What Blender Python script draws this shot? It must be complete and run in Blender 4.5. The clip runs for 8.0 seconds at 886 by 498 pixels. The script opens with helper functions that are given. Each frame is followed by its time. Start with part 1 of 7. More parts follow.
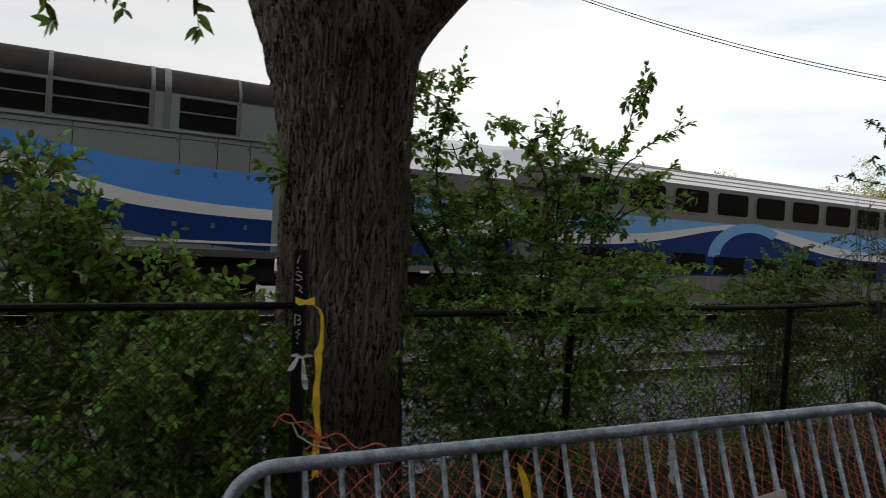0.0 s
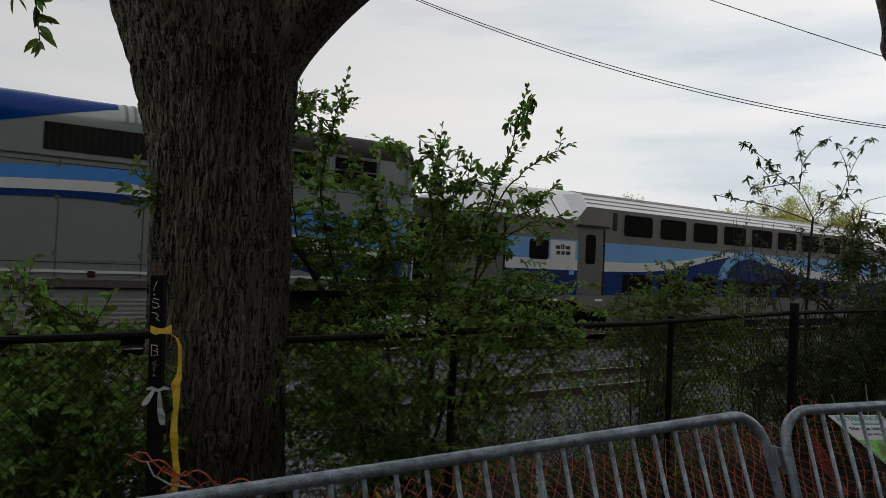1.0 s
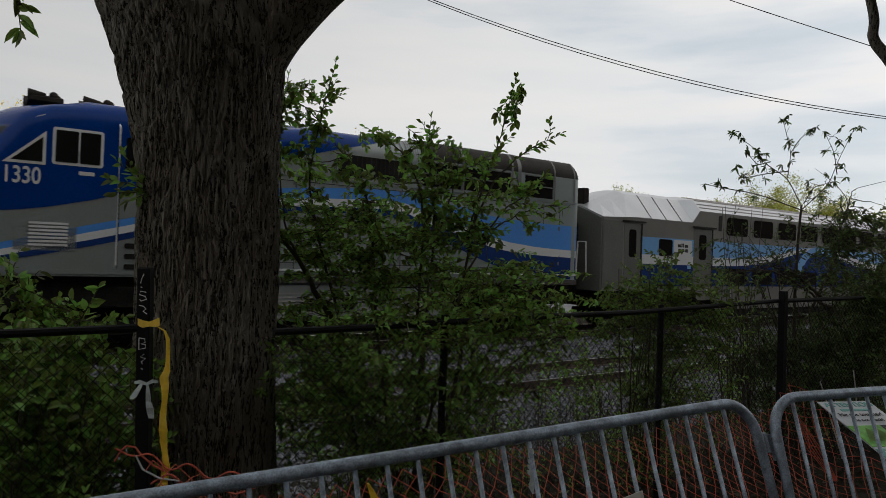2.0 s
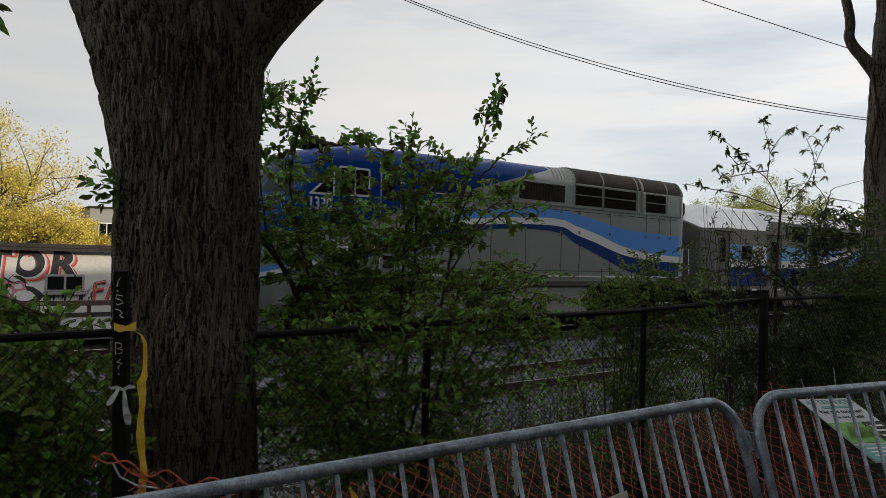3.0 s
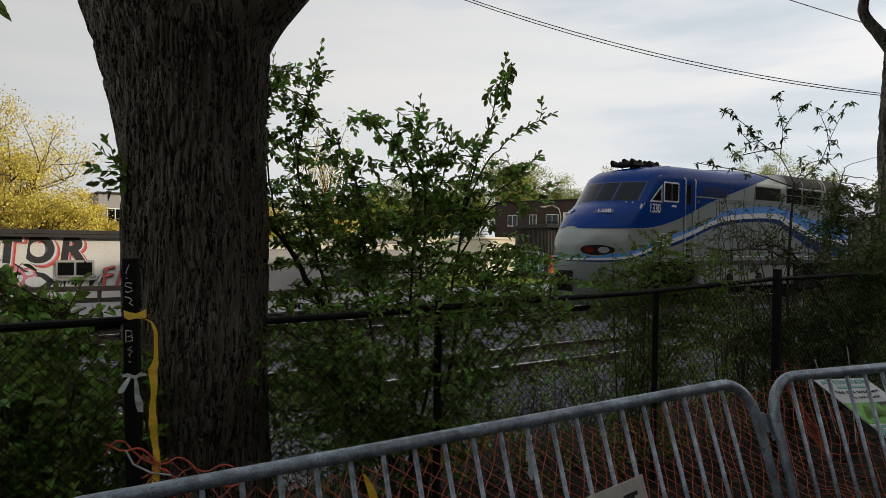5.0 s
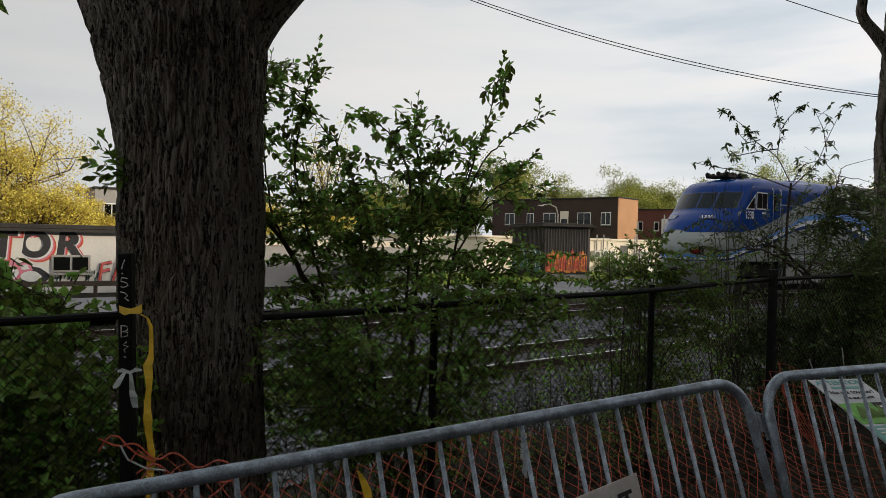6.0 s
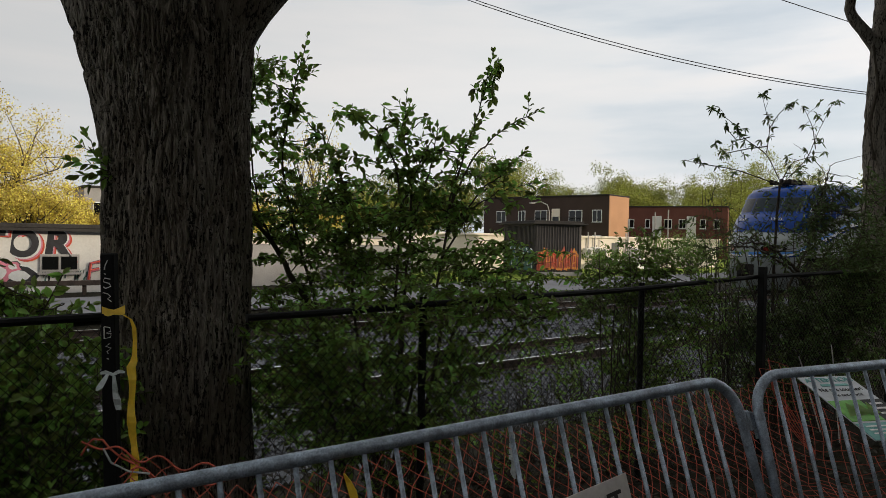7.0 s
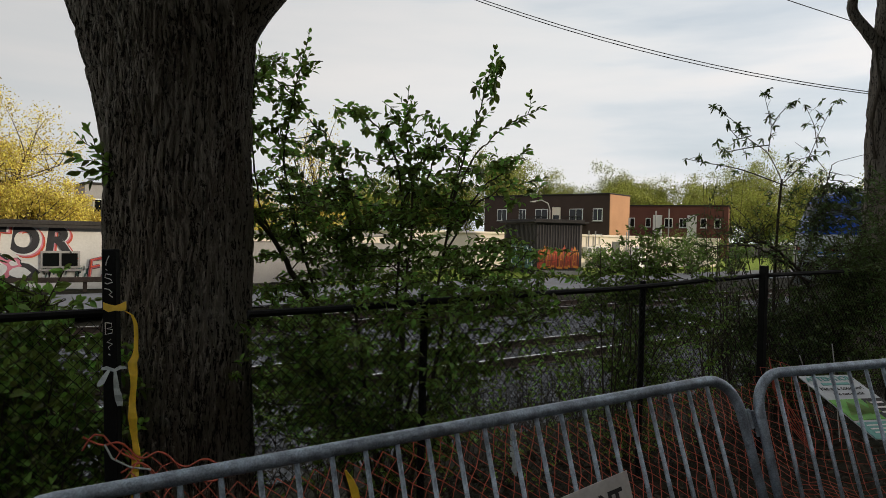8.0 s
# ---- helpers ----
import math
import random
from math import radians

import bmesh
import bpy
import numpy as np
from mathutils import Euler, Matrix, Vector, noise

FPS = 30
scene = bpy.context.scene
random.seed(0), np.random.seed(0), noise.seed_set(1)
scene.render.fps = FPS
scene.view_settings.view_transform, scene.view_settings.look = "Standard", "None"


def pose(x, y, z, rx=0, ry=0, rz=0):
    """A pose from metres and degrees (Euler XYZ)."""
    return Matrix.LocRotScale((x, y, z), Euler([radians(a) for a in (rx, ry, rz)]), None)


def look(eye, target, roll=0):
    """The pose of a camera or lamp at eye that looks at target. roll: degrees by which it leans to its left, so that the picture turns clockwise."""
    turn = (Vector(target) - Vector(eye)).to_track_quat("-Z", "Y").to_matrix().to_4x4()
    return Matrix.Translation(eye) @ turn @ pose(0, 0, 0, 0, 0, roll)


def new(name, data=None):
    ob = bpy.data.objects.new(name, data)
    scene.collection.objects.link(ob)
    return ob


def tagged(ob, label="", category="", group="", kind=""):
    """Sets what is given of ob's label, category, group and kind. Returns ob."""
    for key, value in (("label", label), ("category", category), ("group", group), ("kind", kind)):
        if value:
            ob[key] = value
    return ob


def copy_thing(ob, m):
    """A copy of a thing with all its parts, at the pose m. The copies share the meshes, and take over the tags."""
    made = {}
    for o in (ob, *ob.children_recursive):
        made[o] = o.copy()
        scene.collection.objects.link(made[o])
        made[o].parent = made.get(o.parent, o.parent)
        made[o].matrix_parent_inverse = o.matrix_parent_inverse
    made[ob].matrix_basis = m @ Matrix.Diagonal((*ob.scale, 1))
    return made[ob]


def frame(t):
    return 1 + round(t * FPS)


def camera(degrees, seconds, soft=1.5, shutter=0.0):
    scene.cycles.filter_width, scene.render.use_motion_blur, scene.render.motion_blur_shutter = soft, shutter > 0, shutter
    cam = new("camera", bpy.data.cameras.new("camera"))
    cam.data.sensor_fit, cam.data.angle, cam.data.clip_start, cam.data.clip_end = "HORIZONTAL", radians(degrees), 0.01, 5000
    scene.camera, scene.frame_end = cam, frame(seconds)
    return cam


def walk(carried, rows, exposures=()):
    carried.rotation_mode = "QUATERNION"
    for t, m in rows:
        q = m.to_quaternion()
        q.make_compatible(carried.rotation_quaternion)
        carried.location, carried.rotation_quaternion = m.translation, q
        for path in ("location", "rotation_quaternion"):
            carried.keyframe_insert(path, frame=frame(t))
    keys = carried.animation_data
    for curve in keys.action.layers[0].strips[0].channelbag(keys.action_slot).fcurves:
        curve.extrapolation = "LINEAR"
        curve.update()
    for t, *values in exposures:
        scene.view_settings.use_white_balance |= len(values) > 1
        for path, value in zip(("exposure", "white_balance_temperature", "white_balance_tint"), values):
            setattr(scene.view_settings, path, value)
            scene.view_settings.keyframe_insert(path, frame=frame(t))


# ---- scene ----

def aim(x, y, z, yaw, pitch, roll):
    """A camera pose from a place and the angles of its view."""
    a, b = radians(yaw), radians(pitch)
    way = Vector((-math.sin(a) * math.cos(b), math.cos(a) * math.cos(b), math.sin(b)))
    return look((x, y, z), Vector((x, y, z)) + way, roll)


# ---- camera ----
# X runs along the railway, Y away from the camera across it.
cam = camera(64.76, 8.0, 0.6, 0.15)
PATH = [
    (0.0, aim(-0.049, -0.026, 1.742, -26.25, -1.06, 3.48)),
    (0.2, aim(0.054, -0.047, 1.742, -28.83, -0.34, 2.93)),
    (0.5, aim(0.123, -0.062, 1.742, -30.95, 0.71, 2.44)),
    (0.7, aim(0.151, -0.066, 1.739, -32.07, 1.24, 2.54)),
    (1.0, aim(0.193, -0.071, 1.733, -32.65, 1.35, 2.37)),
    (1.2, aim(0.196, -0.069, 1.731, -32.81, 1.12, 2.33)),
    (2.3, aim(0.209, -0.054, 1.722, -33.79, 0.64, 1.68)),
    (2.5, aim(0.212, -0.051, 1.720, -34.23, 0.75, 1.64)),
    (3.0, aim(0.225, -0.040, 1.718, -34.81, 0.95, 1.48)),
    (3.5, aim(0.225, -0.024, 1.722, -34.95, 0.60, 1.47)),
    (4.0, aim(0.224, -0.012, 1.723, -34.72, 0.02, 1.23)),
    (4.5, aim(0.233, 0.002, 1.727, -34.36, -0.33, 0.89)),
    (4.7, aim(0.234, 0.001, 1.727, -34.29, -0.60, 0.81)),
    (5.8, aim(0.237, -0.000, 1.726, -33.97, -0.44, 1.04)),
    (6.0, aim(0.237, -0.001, 1.726, -34.47, -0.75, 1.31)),
    (6.5, aim(0.253, 0.009, 1.729, -35.17, -0.88, 1.16)),
    (7.0, aim(0.268, 0.012, 1.731, -35.14, -0.91, 1.13)),
    (7.5, aim(0.273, 0.017, 1.726, -34.69, -1.10, 1.24)),
    (8.0, aim(0.265, 0.017, 1.726, -35.11, -1.06, 1.34)),
]
walk(cam, PATH, [(0.0, 0.24), (0.5, -0.06), (1.0, -0.16), (2.3, -0.22), (2.6, -0.18), (3.2, -0.14), (8.0, -0.17)])

# ---- sky and sun ----
SUN_AZ, SUN_EL = -38.0, 12.0  # degrees from +X towards +Y, and up


def make_world():
    world = bpy.data.worlds.new("sky")
    scene.world = world
    world.use_nodes = True
    nt = world.node_tree
    nt.nodes.clear()
    out = nt.nodes.new("ShaderNodeOutputWorld")
    back = nt.nodes.new("ShaderNodeBackground")
    sky = nt.nodes.new("ShaderNodeTexSky")
    sky.sky_type, sky.sun_disc = "NISHITA", False
    sky.sun_elevation, sky.sun_rotation = radians(SUN_EL), radians(90 - SUN_AZ)
    dim = nt.nodes.new("ShaderNodeMix")
    dim.data_type, dim.blend_type = "RGBA", "MULTIPLY"
    dim.inputs["Factor"].default_value = 1.0
    dim.inputs["B"].default_value = (0.10, 0.10, 0.10, 1)
    coord = nt.nodes.new("ShaderNodeTexCoord")
    place = nt.nodes.new("ShaderNodeMapping")
    place.inputs["Scale"].default_value = (1.0, 1.2, 7.0)
    place.inputs["Location"].default_value = (0.35, 0.1, 0.0)
    cloud = nt.nodes.new("ShaderNodeTexNoise")
    cloud.inputs["Scale"].default_value = 1.15
    cloud.inputs["Detail"].default_value = 7.0
    cloud.inputs["Roughness"].default_value = 0.5
    ramp = nt.nodes.new("ShaderNodeValToRGB")
    ramp.color_ramp.elements[0].position, ramp.color_ramp.elements[1].position = 0.30, 0.44
    ramp.color_ramp.elements[0].color, ramp.color_ramp.elements[1].color = (0.76, 0.76, 0.76, 1), (1, 1, 1, 1)
    shade = nt.nodes.new("ShaderNodeValToRGB")
    shade.color_ramp.elements[0].position, shade.color_ramp.elements[1].position = 0.33, 0.66
    shade.color_ramp.elements[0].color, shade.color_ramp.elements[1].color = (0.68, 0.75, 0.81, 1), (0.95, 0.91, 0.885, 1)
    for at, tint in ((0.40, (0.74, 0.785, 0.82, 1)), (0.46, (0.81, 0.82, 0.825, 1))):
        shade.color_ramp.elements.new(at).color = tint
    mix = nt.nodes.new("ShaderNodeMix")
    mix.data_type = "RGBA"
    ln = nt.links.new
    ln(coord.outputs["Generated"], place.inputs["Vector"])
    ln(place.outputs["Vector"], cloud.inputs["Vector"])
    ln(cloud.outputs["Fac"], ramp.inputs["Fac"])
    ln(cloud.outputs["Fac"], shade.inputs["Fac"])
    ln(sky.outputs["Color"], dim.inputs["A"])
    ln(ramp.outputs["Color"], mix.inputs["Factor"])
    ln(dim.outputs["Result"], mix.inputs["A"])
    ln(shade.outputs["Color"], mix.inputs["B"])
    # thin cloud is brighter towards the low sun
    side = nt.nodes.new("ShaderNodeVectorMath")
    side.operation = "DOT_PRODUCT"
    side.inputs[1].default_value = (math.cos(radians(SUN_AZ)), math.sin(radians(SUN_AZ)), 0.0)
    gain = nt.nodes.new("ShaderNodeMapRange")
    gain.inputs["From Min"].default_value, gain.inputs["From Max"].default_value = -0.6, 0.5
    gain.inputs["To Min"].default_value, gain.inputs["To Max"].default_value = 0.84, 1.28
    lit = nt.nodes.new("ShaderNodeVectorMath")
    lit.operation = "SCALE"
    ln(coord.outputs["Generated"], side.inputs[0])
    ln(side.outputs["Value"], gain.inputs["Value"])
    ln(mix.outputs["Result"], lit.inputs[0])
    ln(gain.outputs["Result"], lit.inputs["Scale"])
    # bluer and a little dimmer towards the horizon, away from the sun
    height = nt.nodes.new("ShaderNodeSeparateXYZ")
    ln(coord.outputs["Generated"], height.inputs["Vector"])
    rise = nt.nodes.new("ShaderNodeMapRange")
    rise.inputs["From Min"].default_value, rise.inputs["From Max"].default_value = 0.10, 0.36
    ln(height.outputs["Z"], rise.inputs["Value"])
    low = nt.nodes.new("ShaderNodeMix")
    low.data_type = "RGBA"
    low.inputs["A"].default_value, low.inputs["B"].default_value = (0.875, 0.93, 0.96, 1), (0.99, 0.965, 0.955, 1)
    warm = nt.nodes.new("ShaderNodeMapRange")
    warm.inputs["From Min"].default_value, warm.inputs["From Max"].default_value = -0.2, 0.3
    ln(side.outputs["Value"], warm.inputs["Value"])
    most = nt.nodes.new("ShaderNodeMath")
    most.operation = "MAXIMUM"
    ln(rise.outputs["Result"], most.inputs[0])
    ln(warm.outputs["Result"], most.inputs[1])
    ln(most.outputs[0], low.inputs["Factor"])
    tint = nt.nodes.new("ShaderNodeMix")
    tint.data_type, tint.blend_type = "RGBA", "MULTIPLY"
    tint.inputs["Factor"].default_value = 1.0
    ln(lit.outputs["Vector"], tint.inputs["A"])
    ln(low.outputs["Result"], tint.inputs["B"])
    ln(tint.outputs["Result"], back.inputs["Color"])
    back.inputs["Strength"].default_value = 1.0
    ln(back.outputs["Background"], out.inputs["Surface"])


make_world()
sun = new("sun", bpy.data.lights.new("sun", "SUN"))
sun.data.energy, sun.data.angle, sun.data.color = 4.0, radians(1.5), (1.0, 0.86, 0.66)
a, b = radians(SUN_AZ), radians(SUN_EL)
sun.matrix_world = look((0, 0, 0), (-math.cos(a) * math.cos(b), -math.sin(a) * math.cos(b), -math.sin(b)))


# ---- materials ----
def material(name, color, rough=0.6, metal=0.0, vary=0.25, scale=6.0, fine=60.0, bump=0.15, dirt=0.0,
             dirt_color=(0.05, 0.045, 0.04), stretch=(1, 1, 1), spread=0.0, translucent=0.0, island=False, depth=0.01, spec=0.5):
    """Principled surface with two scales of variation, bump and stains."""
    m = bpy.data.materials.new(name)
    m.use_nodes = True
    nt = m.node_tree
    bs = nt.nodes["Principled BSDF"]
    ln = nt.links.new
    tc = nt.nodes.new("ShaderNodeTexCoord")
    mp = nt.nodes.new("ShaderNodeMapping")
    mp.inputs["Scale"].default_value = stretch
    ln(tc.outputs["Object"], mp.inputs["Vector"])
    big, small = nt.nodes.new("ShaderNodeTexNoise"), nt.nodes.new("ShaderNodeTexNoise")
    big.inputs["Scale"].default_value, big.inputs["Detail"].default_value = scale, 5
    small.inputs["Scale"].default_value, small.inputs["Detail"].default_value = fine, 4
    ln(mp.outputs["Vector"], big.inputs["Vector"])
    ln(mp.outputs["Vector"], small.inputs["Vector"])
    add = nt.nodes.new("ShaderNodeMath")
    add.operation = "ADD"
    ln(big.outputs["Fac"], add.inputs[0])
    ln(small.outputs["Fac"], add.inputs[1])
    ramp = nt.nodes.new("ShaderNodeValToRGB")
    lo, hi = [c * (1 - vary) for c in color], [min(1, c * (1 + vary)) for c in color]
    ramp.color_ramp.elements[0].position, ramp.color_ramp.elements[1].position = 0.36, 0.64
    ramp.color_ramp.elements[0].color, ramp.color_ramp.elements[1].color = (*lo, 1), (*hi, 1)
    half = nt.nodes.new("ShaderNodeMath")
    half.operation = "MULTIPLY"
    half.inputs[1].default_value = 0.5
    ln(add.outputs[0], half.inputs[0])
    ln(half.outputs[0], ramp.inputs["Fac"])
    last = ramp.outputs["Color"]
    if dirt:
        st = nt.nodes.new("ShaderNodeTexNoise")
        st.inputs["Scale"].default_value, st.inputs["Detail"].default_value = scale * 0.35, 8
        st.inputs["Roughness"].default_value = 0.65
        ln(mp.outputs["Vector"], st.inputs["Vector"])
        sr = nt.nodes.new("ShaderNodeValToRGB")
        sr.color_ramp.elements[0].position, sr.color_ramp.elements[1].position = 0.45, 0.75
        sr.color_ramp.elements[0].color, sr.color_ramp.elements[1].color = (0, 0, 0, 1), (dirt, dirt, dirt, 1)
        ln(st.outputs["Fac"], sr.inputs["Fac"])
        mx = nt.nodes.new("ShaderNodeMix")
        mx.data_type = "RGBA"
        ln(sr.outputs["Color"], mx.inputs["Factor"])
        ln(last, mx.inputs["A"])
        mx.inputs["B"].default_value = (*dirt_color, 1)
        last = mx.outputs["Result"]
    if spread:
        if island:
            src = nt.nodes.new("ShaderNodeNewGeometry").outputs["Random Per Island"]
        else:
            src = nt.nodes.new("ShaderNodeObjectInfo").outputs["Random"]
        hsv = nt.nodes.new("ShaderNodeHueSaturation")
        rng = nt.nodes.new("ShaderNodeMapRange")
        rng.inputs["To Min"].default_value, rng.inputs["To Max"].default_value = 1 - spread, 1 + spread
        ln(src, rng.inputs["Value"])
        ln(rng.outputs["Result"], hsv.inputs["Value"])
        hue = nt.nodes.new("ShaderNodeMapRange")
        hue.inputs["To Min"].default_value, hue.inputs["To Max"].default_value = 0.5 - spread * 0.05, 0.5 + spread * 0.05
        ln(src, hue.inputs["Value"])
        ln(hue.outputs["Result"], hsv.inputs["Hue"])
        ln(last, hsv.inputs["Color"])
        last = hsv.outputs["Color"]
    ln(last, bs.inputs["Base Color"])
    bs.inputs["Roughness"].default_value, bs.inputs["Metallic"].default_value = rough, metal
    bs.inputs["Specular IOR Level"].default_value = spec
    if bump:
        bp = nt.nodes.new("ShaderNodeBump")
        bp.inputs["Strength"].default_value, bp.inputs["Distance"].default_value = bump, depth
        ln(add.outputs[0], bp.inputs["Height"])
        ln(bp.outputs["Normal"], bs.inputs["Normal"])
    if translucent:
        tr = nt.nodes.new("ShaderNodeBsdfTranslucent")
        ln(last, tr.inputs["Color"])
        ms = nt.nodes.new("ShaderNodeMixShader")
        ms.inputs["Fac"].default_value = translucent
        out = nt.nodes["Material Output"]
        ln(bs.outputs["BSDF"], ms.inputs[1])
        ln(tr.outputs["BSDF"], ms.inputs[2])
        ln(ms.outputs["Shader"], out.inputs["Surface"])
    return m


def bark_material():
    """Grey-brown bark with upright furrows, dark from inner bark and painted-in shade, that share their relief."""
    m = bpy.data.materials.new("bark")
    m.use_nodes = True
    nt = m.node_tree
    bs = nt.nodes["Principled BSDF"]
    ln = nt.links.new
    tc = nt.nodes.new("ShaderNodeTexCoord")

    def ridge(stretch, scale, detail):
        mp = nt.nodes.new("ShaderNodeMapping")
        mp.inputs["Scale"].default_value = stretch
        ln(tc.outputs["Object"], mp.inputs["Vector"])
        n = nt.nodes.new("ShaderNodeTexNoise")
        n.inputs["Scale"].default_value, n.inputs["Detail"].default_value = scale, detail
        n.inputs["Distortion"].default_value = 0.6
        ln(mp.outputs["Vector"], n.inputs["Vector"])
        a = nt.nodes.new("ShaderNodeMath")
        a.operation = "SUBTRACT"
        a.inputs[1].default_value = 0.5
        ln(n.outputs["Fac"], a.inputs[0])
        b = nt.nodes.new("ShaderNodeMath")
        b.operation = "ABSOLUTE"
        ln(a.outputs[0], b.inputs[0])
        return b.outputs[0], n.outputs["Fac"]

    # grey ridges parted by winding furrows, browner in patches, with fine fibres
    wide, _ = ridge((1, 1, 0.085), 21.0, 3)
    narrow, _ = ridge((1, 1, 0.20), 52.0, 4)
    cross, _ = ridge((1, 1, 1.1), 26.0, 4)
    _, fibre = ridge((1, 1, 0.16), 95.0, 6)
    _, patch = ridge((1, 1, 0.5), 3.2, 5)
    _, lichen = ridge((1, 1, 0.8), 14.0, 6)

    def cut(value, depth, reach):
        r = nt.nodes.new("ShaderNodeMapRange")
        r.inputs["From Max"].default_value, r.inputs["To Max"].default_value = reach, depth
        ln(value, r.inputs["Value"])
        return r.outputs["Result"]

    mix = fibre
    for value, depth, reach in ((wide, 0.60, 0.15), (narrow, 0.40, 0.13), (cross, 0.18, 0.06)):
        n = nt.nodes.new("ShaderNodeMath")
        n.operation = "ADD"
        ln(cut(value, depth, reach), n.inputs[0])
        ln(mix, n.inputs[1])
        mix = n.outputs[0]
    # low end: dark inner bark, with the furrows' crease shade added in colour
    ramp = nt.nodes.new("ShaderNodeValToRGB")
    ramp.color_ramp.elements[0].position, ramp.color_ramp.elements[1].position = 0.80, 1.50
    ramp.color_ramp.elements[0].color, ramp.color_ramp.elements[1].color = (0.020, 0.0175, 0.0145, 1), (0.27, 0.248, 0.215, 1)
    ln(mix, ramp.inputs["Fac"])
    tone = nt.nodes.new("ShaderNodeValToRGB")
    tone.color_ramp.elements[0].position, tone.color_ramp.elements[1].position = 0.36, 0.64
    tone.color_ramp.elements[0].color, tone.color_ramp.elements[1].color = (0.76, 0.71, 0.65, 1), (1.10, 1.10, 1.08, 1)
    ln(patch, tone.inputs["Fac"])
    mul = nt.nodes.new("ShaderNodeMix")
    mul.data_type, mul.blend_type = "RGBA", "MULTIPLY"
    mul.inputs["Factor"].default_value = 1.0
    ln(ramp.outputs["Color"], mul.inputs["A"])
    ln(tone.outputs["Color"], mul.inputs["B"])
    spot = nt.nodes.new("ShaderNodeMapRange")
    spot.inputs["From Min"].default_value, spot.inputs["From Max"].default_value = 0.60, 0.72
    spot.inputs["To Max"].default_value = 0.55
    ln(lichen, spot.inputs["Value"])
    grown = nt.nodes.new("ShaderNodeMix")
    grown.data_type = "RGBA"
    grown.inputs["B"].default_value = (0.17, 0.175, 0.16, 1)
    ln(spot.outputs["Result"], grown.inputs["Factor"])
    ln(mul.outputs["Result"], grown.inputs["A"])
    ln(grown.outputs["Result"], bs.inputs["Base Color"])
    bs.inputs["Roughness"].default_value = 0.9
    bs.inputs["Specular IOR Level"].default_value = 0.2
    bp = nt.nodes.new("ShaderNodeBump")
    bp.inputs["Strength"].default_value, bp.inputs["Distance"].default_value = 1.0, 0.024
    ln(mix, bp.inputs["Height"])
    ln(bp.outputs["Normal"], bs.inputs["Normal"])
    return m


